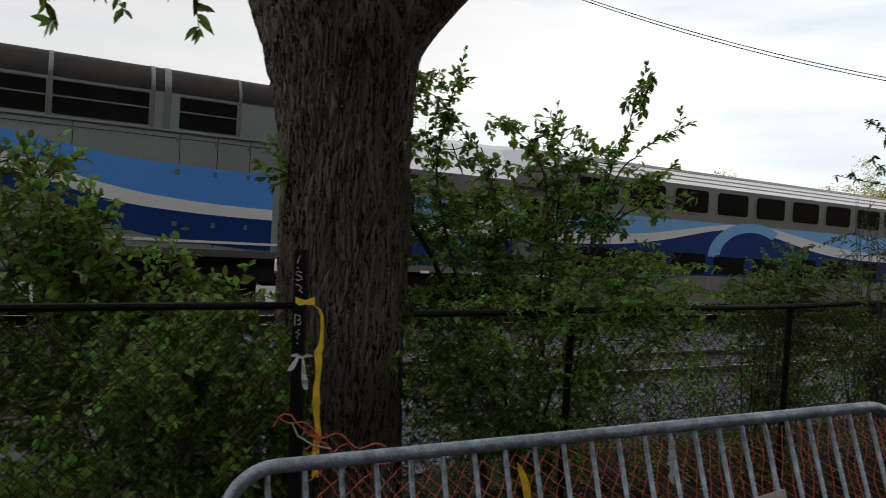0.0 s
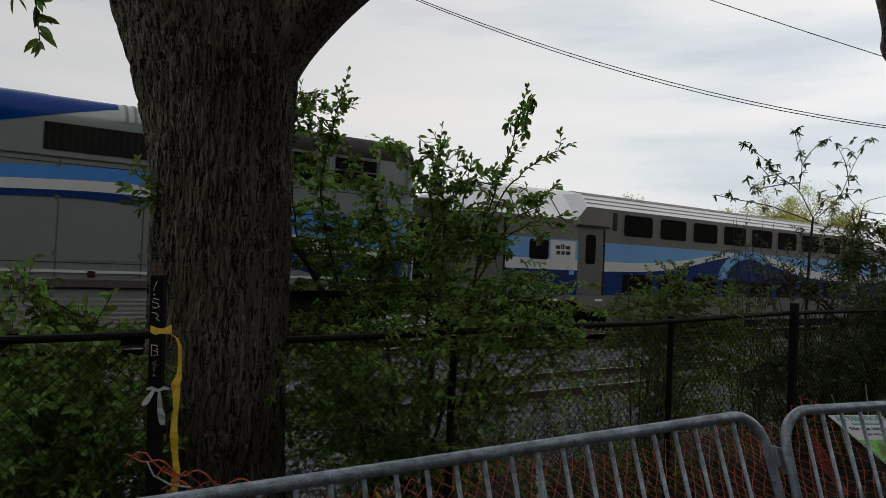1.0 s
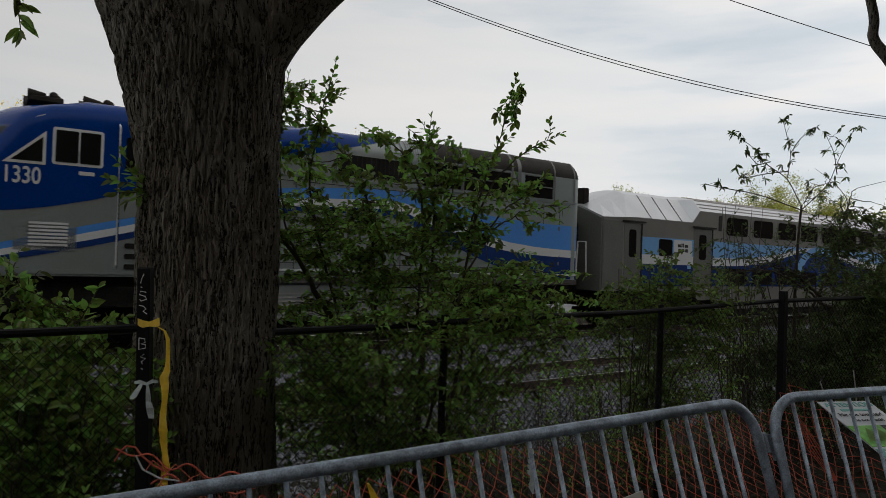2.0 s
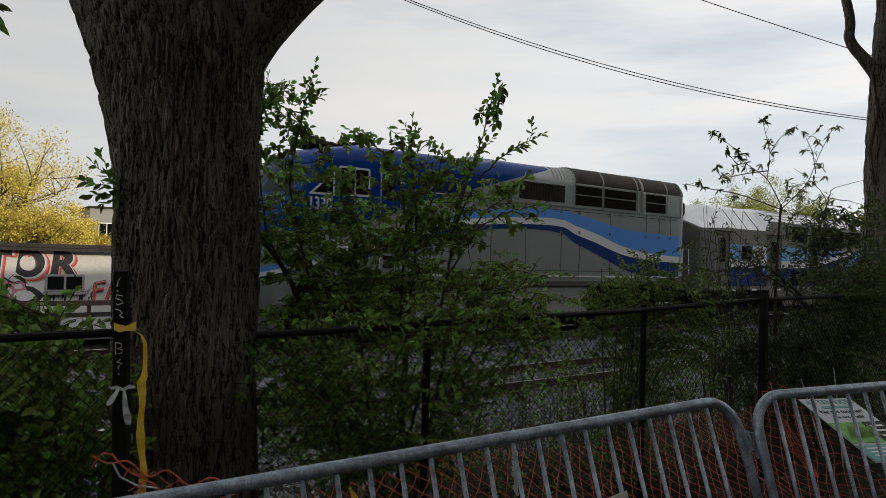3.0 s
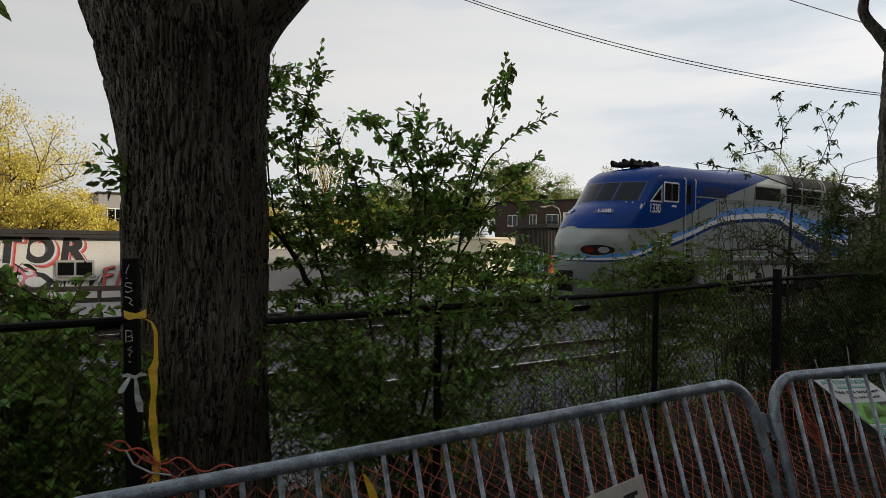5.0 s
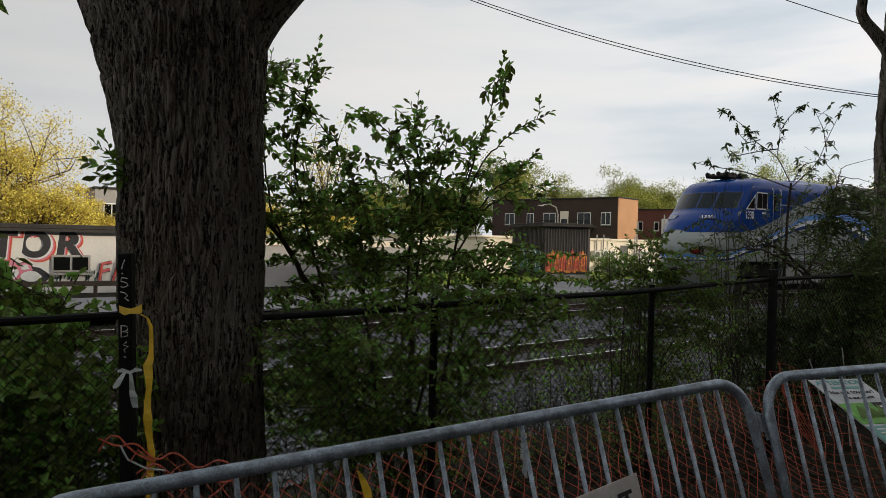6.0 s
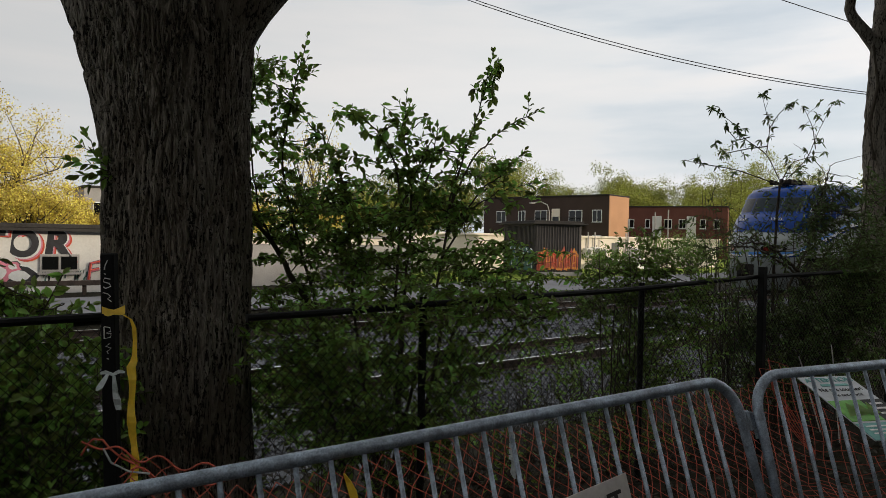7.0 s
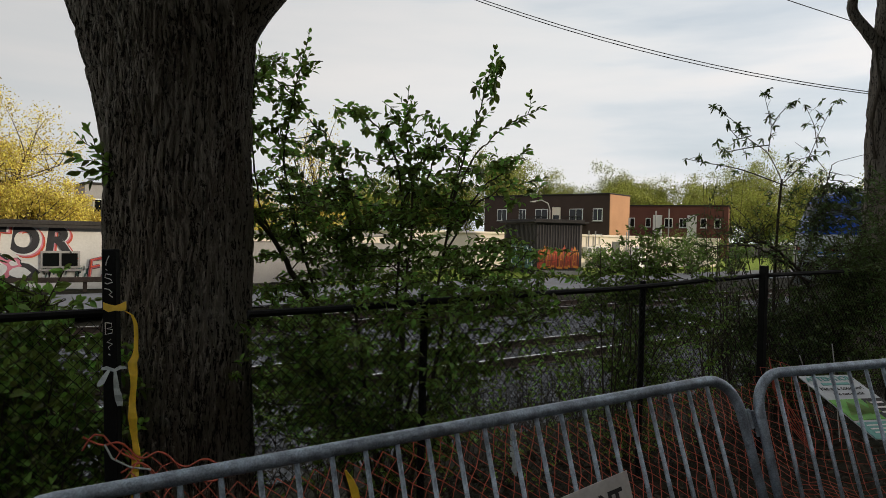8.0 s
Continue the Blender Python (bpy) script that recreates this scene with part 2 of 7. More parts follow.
M = {
    "soil": material("soil", (0.022, 0.020, 0.014), 0.95, vary=0.5, scale=3, fine=40, bump=0.6, depth=0.03, dirt=0.6, dirt_color=(0.03, 0.035, 0.015), spec=0.12),
    "ballast": material("ballast", (0.085, 0.090, 0.096), 0.9, vary=0.4, scale=8, fine=50, bump=0.7, depth=0.04, dirt=0.5, spec=0.12),
    "stone": material("stone", (0.165, 0.175, 0.190), 0.85, vary=0.25, scale=9, fine=70, spread=0.45, island=True, spec=0.12),
    "asphalt": material("asphalt", (0.16, 0.165, 0.175), 0.85, vary=0.2, scale=0.8, fine=30, dirt=0.3, dirt_color=(0.08, 0.08, 0.08)),
    "grass": material("grass", (0.17, 0.23, 0.03), 0.9, vary=0.4, scale=1.5, fine=25, bump=0.5, depth=0.05, spec=0.12),
    "sleeper": material("sleeper", (0.055, 0.050, 0.044), 0.9, vary=0.4, scale=3, fine=40, stretch=(1, 0.2, 1), spread=0.2, spec=0.12),
    "rail": material("rail", (0.10, 0.075, 0.060), 0.7, 0.5, vary=0.3, scale=3, fine=60),
    "rail_top": material("rail_top", (0.55, 0.55, 0.56), 0.28, 1.0, vary=0.12, scale=2, fine=40, bump=0.02),
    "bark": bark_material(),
    "twig": material("twig", (0.075, 0.064, 0.050), 0.9, vary=0.3, scale=10, fine=80, spec=0.12),
    "leaf": material("leaf", (0.18, 0.285, 0.054), 0.42, vary=0.25, scale=3, fine=30, bump=0, spread=0.72, island=True, translucent=0.5),
    # darker olive leaf; the thicket's shade is put into its colour
    "leaf_shaded": material("leaf_shaded", (0.095, 0.14, 0.038), 0.5, vary=0.25, scale=3, fine=30, bump=0, spread=0.6, island=True, translucent=0.3),
    "leaf_bright": material("leaf_bright", (0.14, 0.215, 0.042), 0.6, vary=0.25, scale=3, fine=30, bump=0, spread=0.5, island=True, translucent=0.45),
    "leaf_spring": material("leaf_spring", (0.64, 0.53, 0.12), 0.7, vary=0.3, scale=1, fine=8, bump=0, spread=0.45, island=True, translucent=0.4),
    "leaf_far": material("leaf_far", (0.30, 0.32, 0.06), 0.7, vary=0.3, scale=1, fine=8, bump=0, spread=0.45, island=True, translucent=0.3),
    "black_steel": material("black_steel", (0.008, 0.0085, 0.0085), 0.6, 0.0, vary=0.3, scale=8, fine=70, bump=0.05, spec=0.12),
    "galvanised": material("galvanised", (0.33, 0.40, 0.48), 0.5, 0.6, vary=0.42, scale=26, fine=150, bump=0.12, dirt=0.85, dirt_color=(0.12, 0.13, 0.14)),
    "orange_plastic": material("orange_plastic", (0.46, 0.088, 0.048), 0.6, vary=0.2, scale=6, fine=60, bump=0.05, dirt=0.3),
    "yellow_tape": material("yellow_tape", (0.86, 0.60, 0.05), 0.45, vary=0.12, scale=9, fine=60, bump=0.25, translucent=0.2),
    "white_cloth": material("white_cloth", (0.42, 0.47, 0.47), 0.7, vary=0.2, scale=20, fine=90, bump=0.3),
    "white_paint": material("white_paint", (0.80, 0.80, 0.78), 0.6, vary=0.06, scale=4, fine=40, bump=0.03),
    "board_white": material("board_white", (0.50, 0.54, 0.57), 0.5, vary=0.1, scale=5, fine=40, bump=0.05, dirt=0.3, dirt_color=(0.3, 0.3, 0.28)),
    "card": material("card", (0.52, 0.51, 0.49), 0.8, vary=0.12, scale=6, fine=40, bump=0.1, dirt=0.3, dirt_color=(0.35, 0.28, 0.2)),
    "print_black": material("print_black", (0.02, 0.02, 0.02), 0.7, vary=0.2, bump=0),
    "print_green": material("print_green", (0.13, 0.42, 0.05), 0.5, vary=0.3, scale=5, fine=20, bump=0),
    "print_teal": material("print_teal", (0.12, 0.36, 0.33), 0.5, vary=0.1, bump=0),
    "body_silver": material("body_silver", (0.225, 0.265, 0.262), 0.34, 0.35, vary=0.08, scale=0.9, fine=30, bump=0.03, dirt=0.45, dirt_color=(0.26, 0.25, 0.23), stretch=(1, 1, 0.4)),
    "grey_steel": material("grey_steel", (0.13, 0.14, 0.14), 0.5, 0.3, vary=0.2, scale=3, fine=40, bump=0.05, dirt=0.4),
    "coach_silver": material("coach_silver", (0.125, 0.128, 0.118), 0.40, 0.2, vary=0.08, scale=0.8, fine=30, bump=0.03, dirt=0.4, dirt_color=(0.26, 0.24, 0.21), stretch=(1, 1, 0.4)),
    "blue_dark": material("blue_dark", (0.007, 0.030, 0.135), 0.25, 0.0, vary=0.12, scale=0.8, fine=20, bump=0.02, dirt=0.15, dirt_color=(0.03, 0.035, 0.09)),
    "blue_nose": material("blue_nose", (0.001, 0.030, 0.17), 0.26, 0.0, vary=0.14, scale=0.8, fine=20, bump=0.008, spec=0.12, dirt=0.10, dirt_color=(0.01, 0.03, 0.12)),
    "blue_light": material("blue_light", (0.065, 0.23, 0.60), 0.32, 0.0, vary=0.08, scale=0.8, fine=20, bump=0.02, dirt=0.2, dirt_color=(0.06, 0.14, 0.32)),
    "sky_blue": material("sky_blue", (0.14, 0.33, 0.60), 0.32, 0.0, vary=0.08, scale=0.8, fine=20, bump=0.02, dirt=0.2, dirt_color=(0.12, 0.2, 0.34)),
    "stripe_white": material("stripe_white", (0.54, 0.56, 0.56), 0.35, 0.0, vary=0.05, scale=0.8, fine=20, bump=0.02, dirt=0.25, dirt_color=(0.4, 0.4, 0.38)),
    "dark_grille": material("dark_grille", (0.030, 0.029, 0.028), 0.7, 0.2, vary=0.3, scale=3, fine=60, bump=0.2, spec=0.12),
    "underframe": material("underframe", (0.016, 0.015, 0.014), 0.85, 0.1, vary=0.4, scale=3, fine=30, bump=0.3, spec=0.12),
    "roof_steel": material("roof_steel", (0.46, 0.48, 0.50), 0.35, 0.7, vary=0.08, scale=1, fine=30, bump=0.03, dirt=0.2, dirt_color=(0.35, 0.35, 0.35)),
    "glass_dark": material("glass_dark", (0.006, 0.007, 0.007), 0.10, 0.0, vary=0.1, bump=0),
    "glass_cab": material("glass_cab", (0.012, 0.020, 0.026), 0.06, 0.0, vary=0.1, bump=0, spec=0.14),
    "lamp_red": material("lamp_red", (0.12, 0.012, 0.010), 0.25, bump=0),
    "lamp_clear": material("lamp_clear", (0.55, 0.56, 0.55), 0.15, 0.6, bump=0),
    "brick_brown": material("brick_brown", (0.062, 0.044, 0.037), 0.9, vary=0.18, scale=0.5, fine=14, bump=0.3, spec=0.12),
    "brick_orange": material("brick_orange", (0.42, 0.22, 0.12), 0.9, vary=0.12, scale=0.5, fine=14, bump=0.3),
    "brick_red": material("brick_red", (0.13, 0.055, 0.042), 0.9, vary=0.18, scale=0.5, fine=14, bump=0.3, spec=0.12),
    "wall_white": material("wall_white", (0.66, 0.65, 0.62), 0.85, vary=0.08, scale=0.6, fine=14, bump=0.15, dirt=0.5, dirt_color=(0.36, 0.34, 0.30)),
    "wall_beige": material("wall_beige", (0.77, 0.69, 0.57), 0.85, vary=0.08, scale=0.6, fine=14, bump=0.15, dirt=0.3, dirt_color=(0.36, 0.30, 0.24)),
    "render_grey": material("render_grey", (0.13, 0.135, 0.125), 0.9, vary=0.15, scale=0.8, fine=20, bump=0.2, dirt=0.4, spec=0.12),
    "concrete": material("concrete", (0.33, 0.32, 0.31), 0.9, vary=0.15, scale=0.8, fine=20, bump=0.2, dirt=0.3),
    "roof_dark": material("roof_dark", (0.045, 0.042, 0.040), 0.85, vary=0.3, scale=1, fine=14, bump=0.2, spec=0.12),
    "shed_metal": material("shed_metal", (0.085, 0.078, 0.076), 0.7, 0.2, vary=0.2, scale=1.2, fine=20, bump=0.1, dirt=0.4, spec=0.12),
    "spray_black": material("spray_black", (0.03, 0.03, 0.035), 0.7, vary=0.3, bump=0),
    "spray_red": material("spray_red", (0.55, 0.075, 0.035), 0.7, vary=0.25, bump=0),
    "spray_pink": material("spray_pink", (0.60, 0.20, 0.27), 0.7, vary=0.2, bump=0),
    "spray_orange": material("spray_orange", (0.60, 0.22, 0.04), 0.7, vary=0.2, bump=0),
    "spray_rust": material("spray_rust", (0.36, 0.075, 0.04), 0.7, vary=0.2, bump=0),
    "spray_white": material("spray_white", (0.66, 0.68, 0.68), 0.7, vary=0.1, bump=0),
    "spray_green": material("spray_green", (0.05, 0.13, 0.11), 0.7, vary=0.3, bump=0),
    "wire": material("wire", (0.03, 0.03, 0.032), 0.6, vary=0.1, bump=0),
}


# ---- mesh helpers ----
def part(name, bm, mat, parent=None, label="", smooth=False):
    me = bpy.data.meshes.new(name)
    bm.to_mesh(me)
    bm.free()
    return mesh_part(name, me, mat, parent, label, smooth)


def mesh_part(name, me, mat, parent=None, label="", smooth=False):
    if mat is not None:
        me.materials.append(mat)
    if smooth:
        me.polygons.foreach_set("use_smooth", [True] * len(me.polygons))
    ob = new(name, me)
    ob.parent = parent
    if label:
        ob["label"] = label
    return ob


def thing(name, label, category, m=None, group=""):
    ob = new(name)
    ob.empty_display_size = 0.2
    if m is not None:
        ob.matrix_basis = m
    return tagged(ob, label, category, group)


def structure(ob, label):
    return tagged(ob, label, "", "", "structure")


def box(bm, x0, y0, z0, x1, y1, z1, bevel=0.0):
    r = bmesh.ops.create_cube(bm, size=1.0)
    vs = r["verts"]
    for v in vs:
        v.co = Vector(((x0 + x1) / 2 + v.co.x * (x1 - x0), (y0 + y1) / 2 + v.co.y * (y1 - y0), (z0 + z1) / 2 + v.co.z * (z1 - z0)))
    if bevel:
        es = list({e for v in vs for e in v.link_edges})
        bmesh.ops.bevel(bm, geom=es, offset=bevel, segments=1, affect="EDGES")
    return bm


def boxed(*dims, bevel=0.0):
    return box(bmesh.new(), *dims, bevel=bevel)


def tube(bm, pts, radii, sides=8, cap=True):
    """A round tube along points; radii one number or one for each point."""
    pts = [Vector(p) for p in pts]
    if not isinstance(radii, (list, tuple)):
        radii = [radii] * len(pts)
    rings = []
    up = Vector((0, 0, 1))
    for i, p in enumerate(pts):
        d = (pts[min(i + 1, len(pts) - 1)] - pts[max(i - 1, 0)]).normalized()
        side = d.cross(up)
        side = side.normalized() if side.length > 1e-3 else Vector((1, 0, 0))
        other = side.cross(d).normalized()
        rings.append([bm.verts.new(p + radii[i] * (math.cos(2 * math.pi * k / sides) * side + math.sin(2 * math.pi * k / sides) * other)) for k in range(sides)])
    for a, b in zip(rings, rings[1:]):
        for k in range(sides):
            bm.faces.new((a[k], a[(k + 1) % sides], b[(k + 1) % sides], b[k]))
    if cap:
        bm.faces.new(rings[0][::-1])
        bm.faces.new(rings[-1])
    return bm


def tubed(pts, radii, sides=8):
    bm = tube(bmesh.new(), pts, radii, sides)
    bmesh.ops.recalc_face_normals(bm, faces=bm.faces)
    return bm


def lerp(table, x):
    return float(np.interp(x, [t[0] for t in table], [t[1] for t in table]))


def smooth_lerp(table, x):
    """Cubic interpolation through a few control points."""
    xs = [t[0] for t in table]
    ys = [t[1] for t in table]
    if x <= xs[0]:
        return ys[0]
    if x >= xs[-1]:
        return ys[-1]
    i = max(k for k in range(len(xs)) if xs[k] <= x)
    i = min(i, len(xs) - 2)
    slope = lambda k: (ys[min(k + 1, len(ys) - 1)] - ys[max(k - 1, 0)]) / (xs[min(k + 1, len(xs) - 1)] - xs[max(k - 1, 0)])
    h = xs[i + 1] - xs[i]
    t = (x - xs[i]) / h
    return ((2 * t**3 - 3 * t**2 + 1) * ys[i] + (t**3 - 2 * t**2 + t) * h * slope(i)
            + (-2 * t**3 + 3 * t**2) * ys[i + 1] + (t**3 - t**2) * h * slope(i + 1))


def mesh_from(name, verts, faces):
    me = bpy.data.meshes.new(name)
    me.from_pydata([tuple(v) for v in verts], [], [tuple(f) for f in faces])
    me.update()
    return me


# ---- ground and railway ----
RAIL_Z = -0.40
TRAIN_Y = 15.79
BEND = 0.045  # sideways metres per metre by which the railway turns away
LINE = math.degrees(math.atan(BEND))


def line_y(y0, x):
    """A line beside the railway that passes x = 0 at y0."""
    return y0 + BEND * x


GROUND = [(-400, 0.0), (-2, 0.0), (3.4, 0.0), (4.2, -0.15), (5.6, -0.6), (7.6, -0.72), (19.5, -0.72), (20.3, -0.52), (400, -0.5), (3000, -0.5)]


def make_ground():
    ys = [-3000, -400, -100, -20, -8, -4, -2, -1] + [k * 0.15 for k in range(0, 60)] + [9.5, 10.5, 12, 14, 16, 18, 19.5, 20.3, 22, 26, 32, 40, 60, 100, 200, 400, 3000]
    xs = [-3000, -400, -100, -40, -20, -10, -6, -4] + [-3 + k * 0.15 for k in range(0, 90)] + [11, 12, 14, 17, 20, 25, 30, 40, 60, 100, 200, 400, 3000]
    verts = []
    for y in ys:
        for x in xs:
            z = lerp(GROUND, y)
            if -1 < y < 8.5 and -3 < x < 11:
                z += 0.05 * noise.noise(Vector((x * 1.3, y * 1.3, 0))) + 0.018 * noise.noise(Vector((x * 6, y * 6, 3)))
            verts.append((x, y, z))
    n = len(xs)
    faces = [(j * n + i, j * n + i + 1, (j + 1) * n + i + 1, (j + 1) * n + i) for j in range(len(ys) - 1) for i in range(n - 1)]
    ob = mesh_part("ground", mesh_from("ground", verts, faces), M["soil"], None, "", True)
    structure(ob, "bare brown soil with dead leaves beside a railway")


def strip(name, y0, y1, z, mat, label, x0=-150, x1=500, thick=0.05, turn=0.0):
    ob = structure(part(name, boxed(x0, 0, z - thick, x1, y1 - y0, z), mat), label)
    ob.matrix_basis = pose(0, y0, 0, 0, 0, turn)


def make_track(name, yc, x0, x1, label):
    root = structure(thing(name, label, "track"), label)
    root["kind"] = "structure"
    root.matrix_basis = pose(0, yc, 0, 0, 0, LINE)
    yc = 0.0
    for side in (-0.7525, 0.7525):
        # flat-bottomed rail: foot, web and head
        bm = bmesh.new()
        zt = RAIL_Z
        prof = [(-0.07, -0.172), (0.07, -0.172), (0.07, -0.160), (0.012, -0.145), (0.010, -0.048), (0.036, -0.036), (0.036, -0.004), (-0.036, -0.004), (-0.036, -0.036), (-0.010, -0.048), (-0.012, -0.145), (-0.07, -0.160)]
        ends = [[bm.verts.new((x, yc + side + p[0], zt + p[1])) for p in prof] for x in (x0, x1)]
        for k in range(len(prof)):
            bm.faces.new((ends[0][k], ends[0][(k + 1) % len(prof)], ends[1][(k + 1) % len(prof)], ends[1][k]))
        bmesh.ops.recalc_face_normals(bm, faces=bm.faces)
        rail = part("rail", bm, M["rail"], root)
        part("running_surface", boxed(x0, yc + side - 0.030, zt - 0.003, x1, yc + side + 0.030, zt), M["rail_top"], rail, "polished steel rail head")
    me = None
    rnd = random.Random(5)
    x = -14.0
    while x < 60:
        if me is None:
            ob = part("sleeper", boxed(-0.115, -1.3, -0.18, 0.115, 1.3, 0, bevel=0.012), M["sleeper"], root)
            me = ob.data
        else:
            ob = new("sleeper", me)
            ob.parent = root
        ob.matrix_basis = pose(x, yc + rnd.uniform(-0.03, 0.03), RAIL_Z - 0.178 + rnd.uniform(-0.01, 0.004), 0, 0, rnd.uniform(-1, 1))
        x += 0.55
    # shoulder of crushed stone
    bm = bmesh.new()
    prof = [(-2.6, -0.34), (-1.75, -0.20), (1.75, -0.20), (2.6, -0.34), (2.6, -0.40), (-2.6, -0.40)]
    ends = [[bm.verts.new((x, yc + p[0], RAIL_Z + p[1])) for p in prof] for x in (-150, 500)]
    for k in range(len(prof)):
        bm.faces.new((ends[0][k], ends[0][(k + 1) % len(prof)], ends[1][(k + 1) % len(prof)], ends[1][k]))
    bmesh.ops.recalc_face_normals(bm, faces=bm.faces)
    part("ballast_bed", bm, M["ballast"], root)


def make_stones():
    rs = np.random.RandomState(3)
    n = 30000
    base = np.array([(1, 0, 0), (-1, 0, 0), (0, 1, 0), (0, -1, 0), (0, 0, 0.8), (0, 0, -0.8)], float)
    tri = np.array([(0, 2, 4), (2, 1, 4), (1, 3, 4), (3, 0, 4), (2, 0, 5), (1, 2, 5), (3, 1, 5), (0, 3, 5)])
    u = rs.rand(n)
    y = 6.1 + 8.8 * rs.rand(n)
    x = 0.5 + (y * 1.85 + 3) * u
    z = np.interp(y, [6.1, 7.1, 8.02, 11.52, 12.4, 13.15, 14.04, 17.54], [-0.64, -0.72, -0.60, -0.60, -0.71, -0.71, -0.6, -0.6]) + 0.01
    y = y + BEND * x
    size = rs.uniform(0.022, 0.055, n)
    v = base[None] * size[:, None, None] * rs.uniform(0.6, 1.25, (n, 6, 3))
    ang = rs.rand(n) * 6.28
    c, s = np.cos(ang)[:, None], np.sin(ang)[:, None]
    v = np.stack([v[..., 0] * c - v[..., 1] * s, v[..., 0] * s + v[..., 1] * c, v[..., 2]], -1)
    v += np.stack([x, y, z], -1)[:, None]
    f = tri[None] + 6 * np.arange(n)[:, None, None]
    ob = mesh_part("ballast_stones", mesh_from("ballast_stones", v.reshape(-1, 3), f.reshape(-1, 3)), M["stone"])
    tagged(ob, "loose grey crushed stones between the rails", "ballast", "", "stuff")


make_ground()
strip("road", 19.2, 25.2, -0.46, M["asphalt"], "pale grey worn asphalt lane beyond the railway", turn=7.0)
strip("grass_verge", 27.0, 60.0, -0.47, M["grass"], "short green grass behind the lane", 14, 120)
make_track("railway_near", 9.77, -150, 500, "empty railway track with rusty rails on wooden sleepers")
make_track("railway_far", TRAIN_Y, -150, 500, "railway track that carries the train")
make_stones()


# ---- locomotive: x from the nose to the rear, z from the rail head, near side at negative y ----
# middle line of the front: distance back by height; then the roof line
L_FRONT = [(0.25, 2.10), (0.34, 2.40), (0.55, 2.70), (0.90, 3.05), (1.35, 3.35), (1.70, 3.52), (2.22, 4.22), (2.42, 4.46), (2.75, 4.65), (3.4, 4.79), (4.5, 4.86), (7.6, 4.88), (8.3, 4.97), (11.2, 5.0), (11.4, 5.06), (17, 5.06)]
L_SWEEP = [(0, 1.4), (2.5, 1.4), (3.1, 1.05), (3.55, 0.72), (4.9, 0.70)]
L_STATIONS = [0.253, 0.27, 0.31, 0.37, 0.45, 0.55, 0.66, 0.78, 0.9, 1.02, 1.15, 1.28, 1.44, 1.6, 1.75, 1.88, 2.0, 2.1, 2.2, 2.3, 2.42, 2.55, 2.7, 2.85, 3.0, 3.4, 4.0, 4.5, 6, 7.6, 8.3, 10, 11.2, 11.4, 12.3, 14, 15.5, 16.7, 16.85, 16.9]


def l_front(z):
    """How far back the middle of the nose lies at a height."""
    return 0.25 if z <= 2.10 else lerp([(h, x) for x, h in L_FRONT[:11]], z)


def l_top(x):
    end = max(0.0, (x - 16.65) / 0.25)
    return lerp(L_FRONT, x) - 0.10 * end**2


def l_side(x, z):
    """Half width of the body at a height: flat sides, rounded eaves, bowed nose."""
    end = max(0.0, (x - 16.65) / 0.25)
    w, h, r = 1.5 - 0.05 * end**2, l_top(max(x, 4.5)), 0.45
    k = z - (h - r)
    side = w if k <= 0 else w - r + math.sqrt(max(0.0, r * r - k * k))
    if x > 3.6:
        return side
    return min(side, 1.5 * math.sqrt(max(0.0, x - l_front(z)) / lerp(L_SWEEP, z)))


def l_section(x, z0, off=0.0):
    """Points of the outline over the roof from z0 on one side to z0 on the other."""
    h = l_top(x)
    levels = [0, 0.1, 0.2, 0.3, 0.4, 0.5, 0.58, 0.66, 0.73, 0.79, 0.84, 0.88, 0.915, 0.945, 0.97, 0.988, 1.0]
    zs = [z0 + max(0.0, h - z0) * s for s in levels]
    ahead = off * 1.6 if x < 3.4 else 0.0
    left = [(-l_side(x + ahead, z) - off, z + (off if z > h - 0.14 else 0)) for z in zs]
    crown = 0.035 * min(1.0, -left[-1][0])
    return left + [(left[-1][0] * 0.5, h + off + crown * 0.8), (0.0, h + off + crown), (-left[-1][0] * 0.5, h + off + crown * 0.8)] + [(-y, z) for y, z in left[::-1]]


def relength(root, table):
    """Sets the spacing along a vehicle by a table of old and new distances."""
    for ob in root.children_recursive:
        if ob.type == "MESH" and ob.matrix_basis == Matrix.Identity(4):
            n = len(ob.data.vertices)
            co = np.empty(3 * n, np.float32)
            ob.data.vertices.foreach_get("co", co)
            co[0::3] = np.interp(co[0::3], [t[0] for t in table], [t[1] for t in table])
            ob.data.vertices.foreach_set("co", co)
            ob.data.update()


def loft(sections, cap=True):
    bm = bmesh.new()
    rings = [[bm.verts.new(p) for p in s] for s in sections]
    for a, b in zip(rings, rings[1:]):
        for k in range(len(a) - 1):
            try:
                bm.faces.new((a[k], b[k], b[k + 1], a[k + 1]))
            except ValueError:
                pass
    if cap:
        for ring in (rings[0], rings[-1]):
            try:
                bm.faces.new(ring)
            except ValueError:
                pass
    bmesh.ops.remove_doubles(bm, verts=bm.verts, dist=0.0008)
    bmesh.ops.dissolve_degenerate(bm, edges=bm.edges, dist=0.0005)
    bmesh.ops.recalc_face_normals(bm, faces=bm.faces)
    return bm


def shell(x0, x1, low, off, extra=()):
    xs = sorted({x for x in [*L_STATIONS, *extra] if x0 < x < x1} | {x0, x1})
    return loft([[(x, y, z) for y, z in l_section(x, low(x), off)] for x in xs], cap=False)


